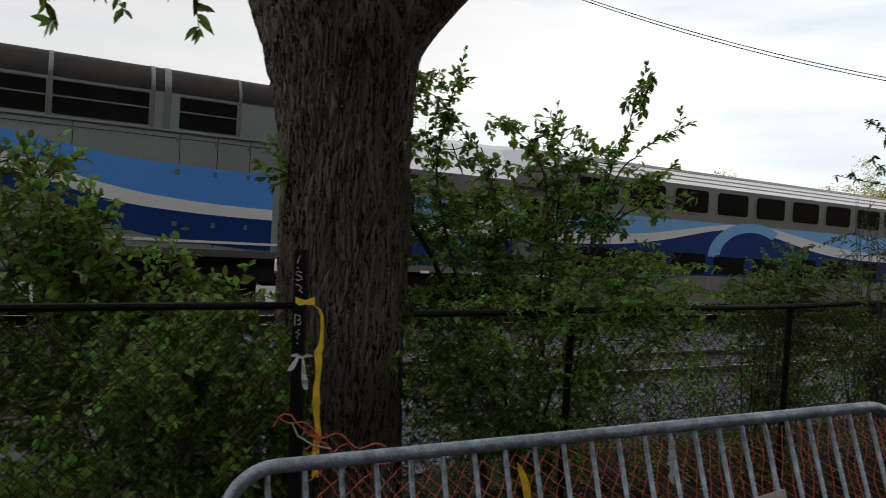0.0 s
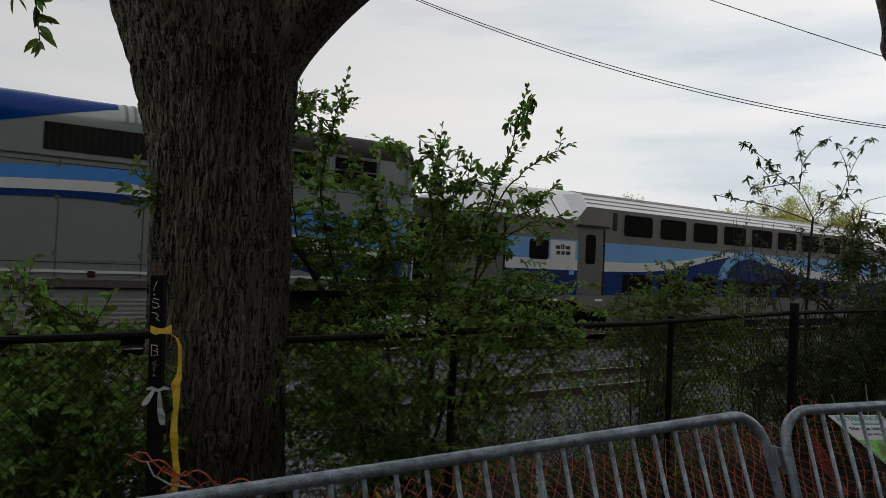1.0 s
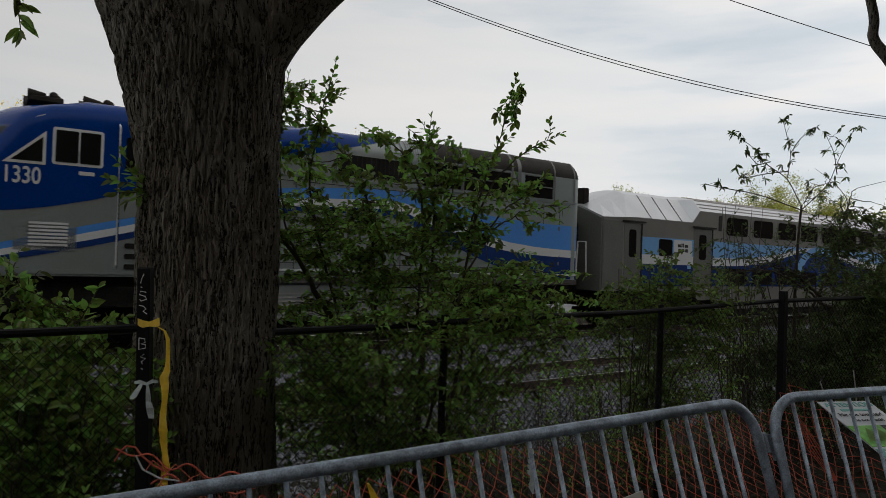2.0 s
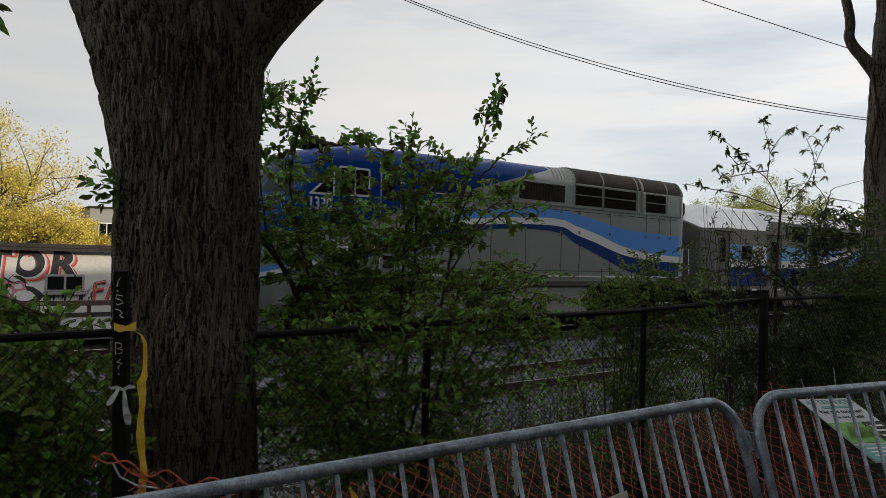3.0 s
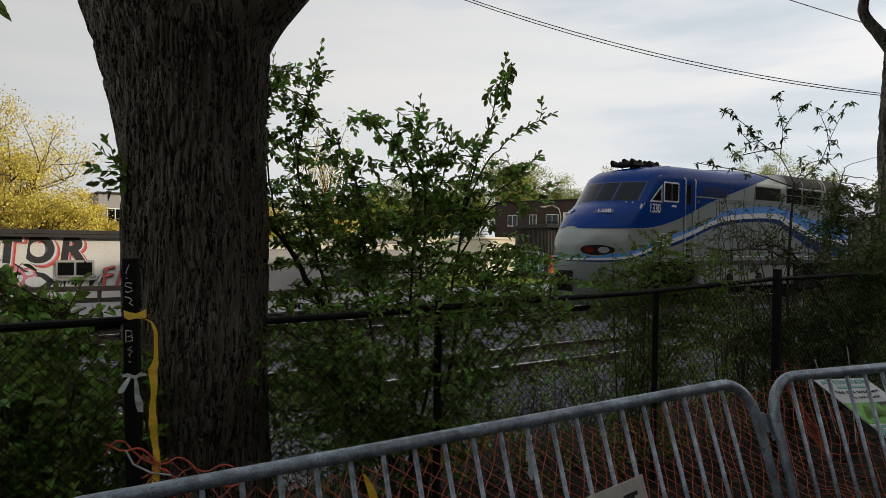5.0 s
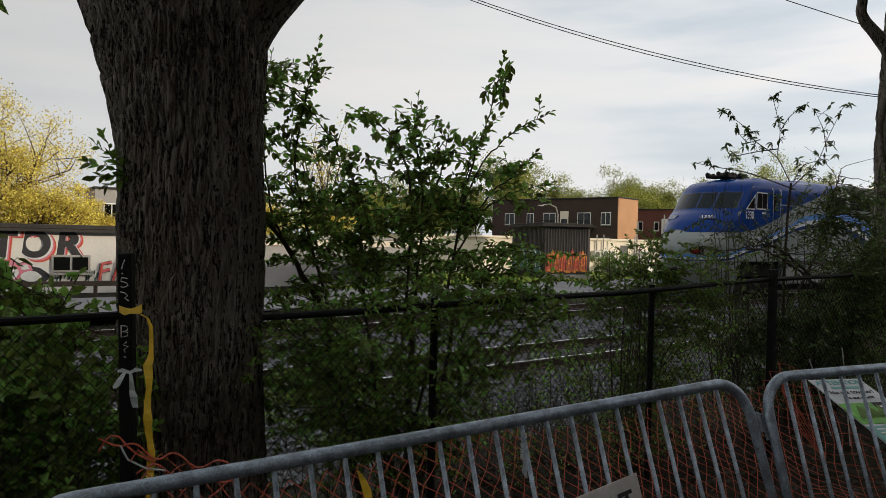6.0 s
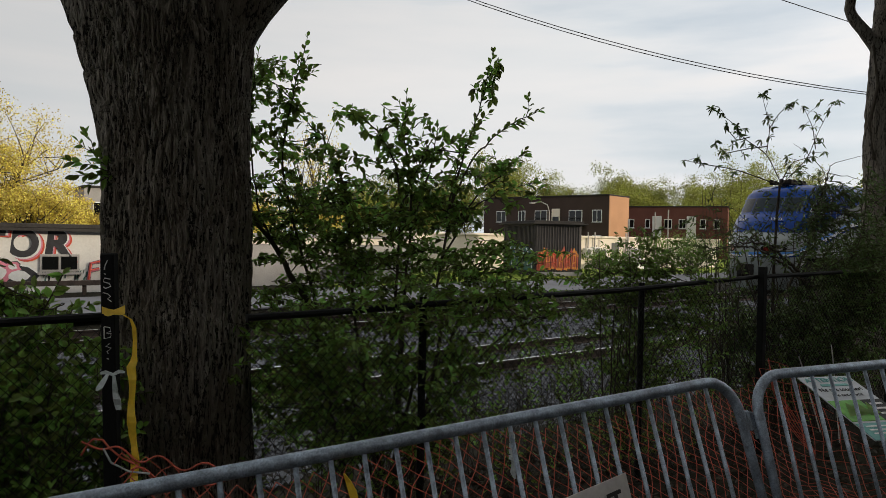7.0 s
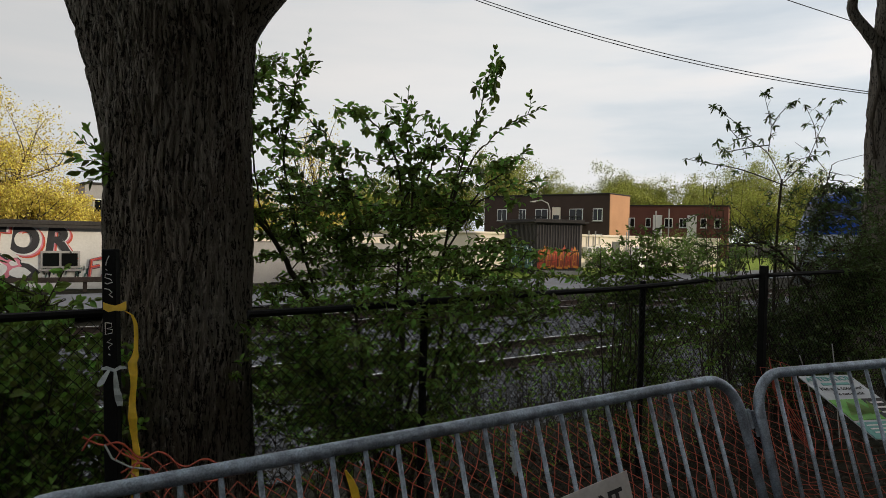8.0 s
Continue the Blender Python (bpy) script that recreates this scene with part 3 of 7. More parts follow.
def side_band(x0, x1, low, high, off, steps=36, sides=(-1, 1)):
    """A painted band that follows the body's sides between two curves."""
    bm = bmesh.new()
    for sg in sides:
        rows = []
        for i in range(steps + 1):
            x = x0 + (x1 - x0) * (i / steps) ** 1.9
            a, b = low(x), high(x)
            rows.append([bm.verts.new((x, sg * (l_side(x, a + (b - a) * k / 3) + off), a + (b - a) * k / 3)) for k in range(4)])
        for p, q in zip(rows, rows[1:]):
            for k in range(3):
                bm.faces.new((p[k], q[k], q[k + 1], p[k + 1]) if sg < 0 else (p[k], p[k + 1], q[k + 1], q[k]))
    return bm


def rounded_rect(bm, x0, z0, x1, z1, y, r=0.06, thick=0.02, seg=3):
    """A rounded plate in the x-z plane, its front at y, thick behind it."""
    pts = []
    for cx, cz, a0 in ((x1 - r, z1 - r, 0), (x0 + r, z1 - r, 90), (x0 + r, z0 + r, 180), (x1 - r, z0 + r, 270)):
        for k in range(seg + 1):
            a = radians(a0 + 90 * k / seg)
            pts.append((cx + r * math.cos(a), cz + r * math.sin(a)))
    front = [bm.verts.new((px, y, pz)) for px, pz in pts]
    back = [bm.verts.new((px, y + thick, pz)) for px, pz in pts]
    bm.faces.new(front)
    for k in range(len(pts)):
        bm.faces.new((front[k], front[(k + 1) % len(pts)], back[(k + 1) % len(pts)], back[k]))
    return bm


def rrect(*a, **k):
    bm = rounded_rect(bmesh.new(), *a, **k)
    bmesh.ops.recalc_face_normals(bm, faces=bm.faces)
    return bm


def text_part(body, size, m, mat, parent, name="lettering", extrude=0.001, bold=0.0, width=1.0):
    cu = bpy.data.curves.new(name, "FONT")
    cu.body, cu.size, cu.extrude, cu.offset = body, size, extrude, bold
    cu.align_x, cu.align_y = "CENTER", "CENTER"
    tmp = bpy.data.objects.new("tmp", cu)
    scene.collection.objects.link(tmp)
    me = bpy.data.meshes.new_from_object(tmp.evaluated_get(bpy.context.evaluated_depsgraph_get()))
    bpy.data.objects.remove(tmp)
    me.transform(Matrix.Diagonal((width, 1, 1, 1)))
    me.materials.clear()
    ob = mesh_part(name, me, mat, parent)
    ob.matrix_basis = m
    return ob


def wheelset(parent, x, z, r, half=0.72):
    bm = bmesh.new()
    for y in (-half, half):
        m = Matrix.Translation((0, y, 0)) @ Matrix.Rotation(math.pi / 2, 4, "X")
        bmesh.ops.create_cone(bm, cap_ends=True, segments=28, radius1=r, radius2=r, depth=0.13, matrix=m)
    m = Matrix.Rotation(math.pi / 2, 4, "X")
    bmesh.ops.create_cone(bm, cap_ends=True, segments=12, radius1=0.09, radius2=0.09, depth=2 * half, matrix=m)
    ob = part("wheelset", bm, M["underframe"], parent, "dark steel wheelset")
    ob.matrix_basis = pose(x, 0, z)


def bogie(parent, xc, base, r):
    bm = bmesh.new()
    for y in (-1.05, 1.05):
        box(bm, xc - base / 2 - 0.5, y - 0.09, r - 0.12, xc + base / 2 + 0.5, y + 0.09, r + 0.18, bevel=0.03)
        for dx in (-base / 2, base / 2):
            box(bm, xc + dx - 0.17, y - 0.15, r - 0.2, xc + dx + 0.17, y + 0.15, r + 0.22, bevel=0.04)
        box(bm, xc - 0.35, y - 0.14, r - 0.3, xc + 0.35, y + 0.14, r + 0.1, bevel=0.04)
    box(bm, xc - 0.3, -1.0, r - 0.1, xc + 0.3, 1.0, r + 0.25)
    part("bogie_frame", bm, M["underframe"], parent, "black cast bogie frame")
    for dx in (-base / 2, base / 2):
        wheelset(parent, xc + dx, r, r)




def make_locomotive():
    root = thing("locomotive", "streamlined diesel passenger locomotive painted silver, light blue and dark blue", "locomotive")
    xs = L_STATIONS
    sill = 1.56
    part("body", loft([[(x, y, z) for y, z in l_section(x, sill)] for x in xs]), M["body_silver"], root, "silver grey body shell", True)
    # dark blue cab hood
    hood = [(0, 2.64), (0.3, 2.64), (1.5, 2.65), (3.0, 2.74), (4.5, 3.10), (6, 3.66), (7.5, 4.12), (9.3, 4.66), (9.95, 4.85)]
    part("hood_paint", shell(0.56, 9.95, lambda x: smooth_lerp(hood, x), 0.008, [0.8, 2, 5, 5.5, 6.5, 7, 7.5, 8.5, 9, 9.5]), M["blue_nose"], root, "deep blue gloss paint over cab and roof", True)
    # swept stripes
    lb_t = [(0, 1.78), (1.5, 1.86), (2.6, 2.12), (4, 2.50), (5, 2.75), (6, 3.03), (7, 3.42), (9, 3.65), (10.5, 3.69), (12.2, 3.52), (13.5, 3.29), (14.8, 3.20), (16.9, 3.16)]
    wh_t = [(0, 1.66), (1.5, 1.75), (2.6, 2.00), (4, 2.36), (5, 2.62), (6, 2.96), (7, 3.22), (9, 3.40), (10.5, 3.42), (12.2, 3.12), (13.5, 2.74), (14.8, 2.53), (16.9, 2.45)]
    db_t = [(0, 1.60), (1.5, 1.66), (2.6, 1.89), (4, 2.22), (5, 2.48), (6, 2.80), (7, 3.04), (9, 3.21), (10.5, 3.20), (12.2, 2.84), (13.5, 2.47), (14.8, 2.30), (16.9, 2.24)]
    db_b = [(0, 1.57), (1.5, 1.60), (2.6, 1.80), (4, 2.10), (5, 2.36), (6, 2.70), (7, 2.90), (9, 3.08), (10.5, 3.00), (12.2, 2.52), (13.5, 2.03), (14.4, 1.80), (15.6, 1.66), (16.9, 1.60)]
    cur = lambda t: (lambda x: smooth_lerp(t, x))
    for nm, lo, hi, mt, lab in (("light_stripe", wh_t, lb_t, "blue_light", "light blue swept stripe"), ("white_stripe", db_t, wh_t, "stripe_white", "white swept stripe"), ("dark_stripe", db_b, db_t, "blue_dark", "dark blue swept stripe")):
        part(nm, side_band(0.262, 16.86, cur(lo), cur(hi), 0.008, 80), M[mt], root, lab, True)
    # radiator hood at the rear
    part("radiator_hood", shell(11.42, 16.88, lambda x: 4.56, 0.012, [11.5]), M["dark_grille"], root, "charcoal wire mesh radiator hood", True)
    part("hood_panel", shell(9.95, 11.30, lambda x: 4.60, 0.010, [10.5]), M["body_silver"], root, "ribbed silver roof panel", True)
    for x in (11.40, 12.62, 14.16, 14.36, 15.62, 16.60):
        part("hood_rib", shell(x, x + 0.07, lambda q: 3.86, 0.022), M["grey_steel"], root)
    for k in range(9):
        x = 10.05 + 0.14 * k
        part("roof_rib", shell(x, x + 0.05, lambda q: 4.62, 0.018), M["grey_steel"], root)
    # grilles and windows of the engine room
    for sg in (-1, 1):
        def plate(nm, x0, z0, x1, z1, off, mt, lab="", parent=root, r=0.02):
            bm = bmesh.new()
            y = sg * (1.5 + off)
            rounded_rect(bm, x0, z0, x1, z1, y, r=r, thick=-sg * 0.03)
            bmesh.ops.recalc_face_normals(bm, faces=bm.faces)
            return part(nm, bm, M[mt], parent, lab)
        g = plate("side_grille", 8.85, 3.93, 10.50, 4.43, 0.012, "underframe", "black louvred air intake")
        for k in range(14):
            plate("slat", 8.93 + k * 0.112, 3.95, 8.945 + k * 0.112, 4.41, 0.024, "dark_grille", parent=g, r=0.006)
        for x0, x1 in ((11.50, 12.60), (12.70, 14.14), (14.52, 15.58)):
            p = plate("radiator_window", x0, 3.90, x1, 4.50, 0.012, "glass_dark", "dark radiator opening with pale rails")
            for z in (4.20, 4.49):
                plate("window_rail", x0, z, x1, z + 0.03, 0.026, "grey_steel", parent=p, r=0.008)
        plate("gutter", 5.2, 3.82, 16.8, 3.86, 0.03, "body_silver", "body side gutter", r=0.01)
        plate("sill_beam", 5.2, 1.46, 16.86, 1.60, 0.02, "shed_metal", "grey side sill", r=0.02)
        plate("sill_beam_front", 2.4, 1.60, 5.2, 1.68, 0.02, "body_silver", r=0.02)
        # panel joints as narrow cover strips
        for x in (5.4, 6.6, 7.9, 9.1, 10.4, 11.7, 13.0, 14.55, 15.25, 15.95):
            plate("joint", x, 1.64, x + 0.014, 3.80, 0.006, "dark_grille", r=0.003)
            for z in (2.02, 3.02, 3.62):
                plate("latch", x - 0.05, z, x + 0.02, z + 0.10, 0.016, "grey_steel", "small door latch", r=0.01)
        for x0, x1 in ((6.68, 7.85), (9.2, 10.3)):
            plate("access_panel", x0, 1.95, x1, 2.68, 0.008, "body_silver")
        plate("hatch_line", 5.4, 1.90, 16.5, 1.912, 0.007, "dark_grille", r=0.003)
        plate("hatch_line", 5.4, 3.70, 16.5, 3.712, 0.007, "dark_grille", r=0.003)
        plate("rub_rail", 5.3, 1.72, 16.84, 1.77, 0.022, "stripe_white", "pale rubbing strip", r=0.01)
        # cab side window, door and handrails
        w = plate("cab_window", 3.42, 3.58, 4.26, 4.26, 0.014, "stripe_white", "white framed sliding cab window", r=0.05)
        plate("pane", 3.47, 3.63, 3.84, 4.21, 0.022, "glass_dark", parent=w)
        plate("pane", 3.87, 3.63, 4.21, 4.21, 0.022, "glass_dark", parent=w)
        bm = bmesh.new()
        tri = [(2.66, 3.55), (3.32, 3.55), (3.32, 4.16)]
        q = [(2.78, 3.60), (3.27, 3.60), (3.27, 4.05)]
        bm.faces.new([bm.verts.new((x, sg * (l_side(x, z) + 0.02), z)) for x, z in tri])
        tw = part("quarter_window", bm, M["stripe_white"], root, "white framed triangular cab window")
        bm = bmesh.new()
        bm.faces.new([bm.verts.new((x, sg * (l_side(x, z) + 0.026), z)) for x, z in q])
        part("pane", bm, M["glass_dark"], tw)
        d = plate("cab_door", 4.55, 3.24, 5.06, 4.35, 0.014, "blue_nose", "narrow blue cab door")
        for x in (4.55, 5.05):
            plate("door_joint", x, 1.72, x + 0.014, 3.26, 0.012, "dark_grille", parent=d, r=0.003)
        for k in range(3):
            plate("step_hole", 4.68, 1.70 + 0.2 * k, 4.98, 1.80 + 0.2 * k, 0.014, "underframe", parent=d, r=0.03)
        v = plate("cab_vent", 5.62, 3.82, 6.95, 4.24, 0.014, "blue_dark", "dark louvred vent panel behind the cab door")
        for k in range(7):
            plate("slat", 5.68, 3.86 + 0.052 * k, 6.89, 3.872 + 0.052 * k, 0.026, "underframe", parent=v, r=0.004)
        plate("pane", 4.65, 3.55, 4.96, 4.22, 0.018, "glass_dark", parent=d, r=0.05)
        for x in (4.52, 5.09):
            bm = tubed([(x, sg * 1.53, 1.72), (x, sg * 1.60, 1.78), (x, sg * 1.60, 4.38), (x, sg * 1.53, 4.44)], 0.018, 6)
            part("handrail", bm, M["stripe_white"], root, "white tubular handrail")
        for k in range(3):
            plate("door_step", 4.6, 1.30 - 0.32 * k, 5.0, 1.36 - 0.32 * k, 0.0, "underframe", r=0.01)
        lv = plate("side_louvre", 2.86, 2.02, 3.86, 2.60, 0.008, "body_silver", "louvred side panel")
        for k in range(7):
            plate("slat", 3.10, 2.10 + 0.065 * k, 3.72, 2.14 + 0.065 * k, 0.028, "stripe_white", parent=lv, r=0.008)
        # number boards
        text_part("1330", 0.42, Matrix.Translation((2.98, sg * 1.512, 3.33)) @ Matrix.Rotation(math.pi / 2, 4, "X") @ Matrix.Rotation(0 if sg < 0 else math.pi, 4, "Y"), M["stripe_white"], root, "cab_number", bold=0.006, width=0.72)
        # ribbed skirt round the fuel tank
        bm = bmesh.new()
        box(bm, 5.6, min(sg * 1.1, sg * 1.46), 0.62, 12.2, max(sg * 1.1, sg * 1.46), 1.46, bevel=0.05)
        sk = part("tank_skirt", bm, M["body_silver"], root, "ribbed silver skirt over the fuel tank")
        for k in range(7):
            plate("rib", 5.7, 0.70 + 0.085 * k, 12.1, 0.735 + 0.085 * k, -0.03, "concrete", parent=sk, r=0.012)
        for x, z in ((7.3, 0.98), (9.2, 0.98)):
            bm = bmesh.new()
            bmesh.ops.create_cone(bm, cap_ends=True, segments=20, radius1=0.15, radius2=0.15, depth=0.05, matrix=Matrix.Translation((x, sg * 1.48, z)) @ Matrix.Rotation(math.pi / 2, 4, "X"))
            part("filler_cap", bm, M["underframe"], sk, "round black filler recess")
        plate("marker_box", 9.58, 1.64, 9.70, 1.76, 0.03, "underframe", "small dark box with a red marker")
        plate("marker", 9.61, 1.67, 9.67, 1.73, 0.036, "lamp_red")
        plate("owner_mark", 3.86, 3.42, 4.12, 3.49, 0.014, "stripe_white", "small white painted mark", r=0.01)
    # front: pilot, windscreen, lamps
    pil = []
    for x, zb in ((0.255, 0.30), (0.28, 0.26), (0.34, 0.22), (0.45, 0.20), (0.65, 0.20), (0.9, 0.20), (1.2, 0.20), (1.6, 0.20), (1.9, 0.22), (2.05, 0.60), (2.45, 1.45), (2.52, 1.60)):
        w = l_side(x, 1.5)
        pil.append([(x, -w, 1.58), (x, -w * 0.99, zb), (x, w * 0.99, zb), (x, w, 1.58)])
    part("pilot", loft(pil), M["body_silver"], root, "silver grey front pilot below the nose", True)
    part("coupler_recess", boxed(0.22, -0.36, 0.62, 0.50, 0.36, 1.28, bevel=0.03), M["underframe"], root, "black coupler recess")
    part("coupler", boxed(-0.12, -0.13, 0.78, 0.4, 0.13, 1.06, bevel=0.05), M["underframe"], root, "dark cast coupler")
    part("rear_coupler", boxed(16.8, -0.13, 0.78, 17.6, 0.13, 1.06, bevel=0.05), M["underframe"], root)

    def glazing(y0, y1, z0, z1, out):
        # a pane that follows the bowed front
        bm = bmesh.new()
        rows = []
        for i in range(5):
            z = z0 + (z1 - z0) * i / 4
            rows.append([bm.verts.new((l_front(z) + lerp(L_SWEEP, z) * ((y0 + (y1 - y0) * j / 6) / 1.5) ** 2 - out, y0 + (y1 - y0) * j / 6, z + 0.4 * out)) for j in range(7)])
        for p, r in zip(rows, rows[1:]):
            for j in range(6):
                bm.faces.new((p[j], r[j], r[j + 1], p[j + 1]))
        return bm

    for y0, y1 in ((-1.33, -0.66), (-0.60, -0.03), (0.03, 0.60), (0.66, 1.33)):
        fr = part("windscreen", glazing(y0 - 0.03, y1 + 0.03, 3.54, 4.22, 0.022), M["blue_dark"], root, "raked dark windscreen pane")
        part("pane", glazing(y0, y1, 3.57, 4.19, 0.028), M["glass_cab"], fr, "", True)
    def nose_disc(yc, zc, ry, rz, out):
        # an oval patch that lies on the bowed front
        bm = bmesh.new()
        on = lambda y, z: bm.verts.new((l_front(z) + lerp(L_SWEEP, z) * (y / 1.5) ** 2 - out, y, z))
        rings = [[on(yc + ry * q * math.cos(k * math.pi / 10), zc + rz * q * math.sin(k * math.pi / 10)) for k in range(20)] for q in (1.0, 0.66, 0.33)]
        for p, r in zip(rings, rings[1:]):
            for k in range(20):
                bm.faces.new((p[k], p[(k + 1) % 20], r[(k + 1) % 20], r[k]))
        bm.faces.new(rings[-1])
        bmesh.ops.recalc_face_normals(bm, faces=bm.faces)
        return bm

    for sg in (-1, 1):
        rim = part("lamp_rim", nose_disc(sg * 0.93, 1.95, 0.40, 0.205, 0.012), M["body_silver"], root, "silver oval headlight rim", True)
        lh = part("lamp_housing", nose_disc(sg * 0.93, 1.95, 0.36, 0.165, 0.018), M["underframe"], root, "dark oval headlight recess", True)
        for dy, mt in ((-0.16, "lamp_red"), (0.15, "lamp_clear")):
            part("lamp", nose_disc(sg * (0.93 + dy), 1.95, 0.11, 0.10, 0.026), M[mt], lh, "", True)
        rd = Vector((-sg * 0.6, -1.0, 0.0)).normalized()
        nv = Vector((-1.0, sg * 0.6, 1.2))
        nv = (nv - rd * nv.dot(rd)).normalized()
        turn = Matrix((rd, nv.cross(rd), nv)).transposed().to_4x4()
        nb = part("number_board", boxed(-0.30, -0.12, -0.06, 0.30, 0.12, 0.0, bevel=0.02), M["blue_dark"], root, "dark number board on the nose")
        nb.matrix_basis = Matrix.Translation((l_front(3.2) + 0.98 * 0.25 - 0.03, sg * 0.75, 3.22)) @ turn
        text_part("1330", 0.23, Matrix.Translation((0, 0, 0.004)), M["stripe_white"], nb, "nose_number")
    bm = bmesh.new()
    for x0, n in ((3.25, 3), (4.2, 4)):
        for k in range(n):
            y = -0.42 + 0.84 * k / (n - 1)
            bmesh.ops.create_cone(bm, cap_ends=True, segments=14, radius1=0.035, radius2=0.095, depth=0.30, matrix=Matrix.Translation((x0 + 0.1 * (k % 2), y, 5.00 + 0.03 * (k % 2))) @ Matrix.Rotation(-math.pi / 2, 4, "Y"))
            bmesh.ops.create_uvsphere(bm, u_segments=10, v_segments=6, radius=0.085, matrix=Matrix.Translation((x0 + 0.28 + 0.1 * (k % 2), y, 5.0 + 0.03 * (k % 2))))
    box(bm, 3.1, -0.5, 4.86, 3.7, 0.5, 4.97, bevel=0.02)
    box(bm, 4.15, -0.5, 4.88, 4.65, 0.5, 4.97, bevel=0.02)
    part("roof_horns", bm, M["underframe"], root, "black roof horns")
    part("exhaust_hump", loft([[(x, y, z) for y, z in [(-0.95, 4.90), (-0.7, 4.90 + h), (0, 4.93 + h), (0.7, 4.90 + h), (0.95, 4.90)]] for x, h in ((7.2, 0.02), (7.8, 0.15), (8.9, 0.17), (10.0, 0.06))]), M["blue_nose"], root, "low blue roof hump", True)
    part("underframe", boxed(2.5, -1.25, 0.95, 16.8, 1.25, 1.58, bevel=0.03), M["underframe"], root, "black underframe")
    for xc in (3.95, 14.55):
        part("brake_gear", boxed(xc - 2.0, -0.62, 0.16, xc + 2.0, 0.62, 0.98, bevel=0.04), M["underframe"], root, "black gear between the wheels")
    part("fuel_tank", boxed(5.7, -1.2, 0.35, 12.1, 1.2, 1.2, bevel=0.15), M["underframe"], root)
    for xc in (3.95, 14.55):
        bogie(root, xc, 2.7, 0.51)
    # end handrails beside the coach
    for sg in (-1, 1):
        part("end_rail", tubed([(16.95, sg * 1.42, 1.75), (17.0, sg * 1.42, 2.75), (17.35, sg * 1.42, 2.75), (17.4, sg * 1.42, 1.70)], 0.022, 6), M["stripe_white"], root, "white end handrail")
    part("end_door", boxed(16.86, -0.4, 1.7, 16.93, 0.4, 3.6, bevel=0.02), M["body_silver"], root)
    relength(root, [(-2, -2), (5.06, 5.09), (8.85, 9.19), (10.5, 11.04), (11.5, 11.51), (14.33, 14.62), (14.52, 14.96), (15.58, 16.03), (16.9, 17.12), (18, 18.2)])
    return root


# ---- double-deck coach: x from its near end, z from the rail head ----
COACH_L = 25.3


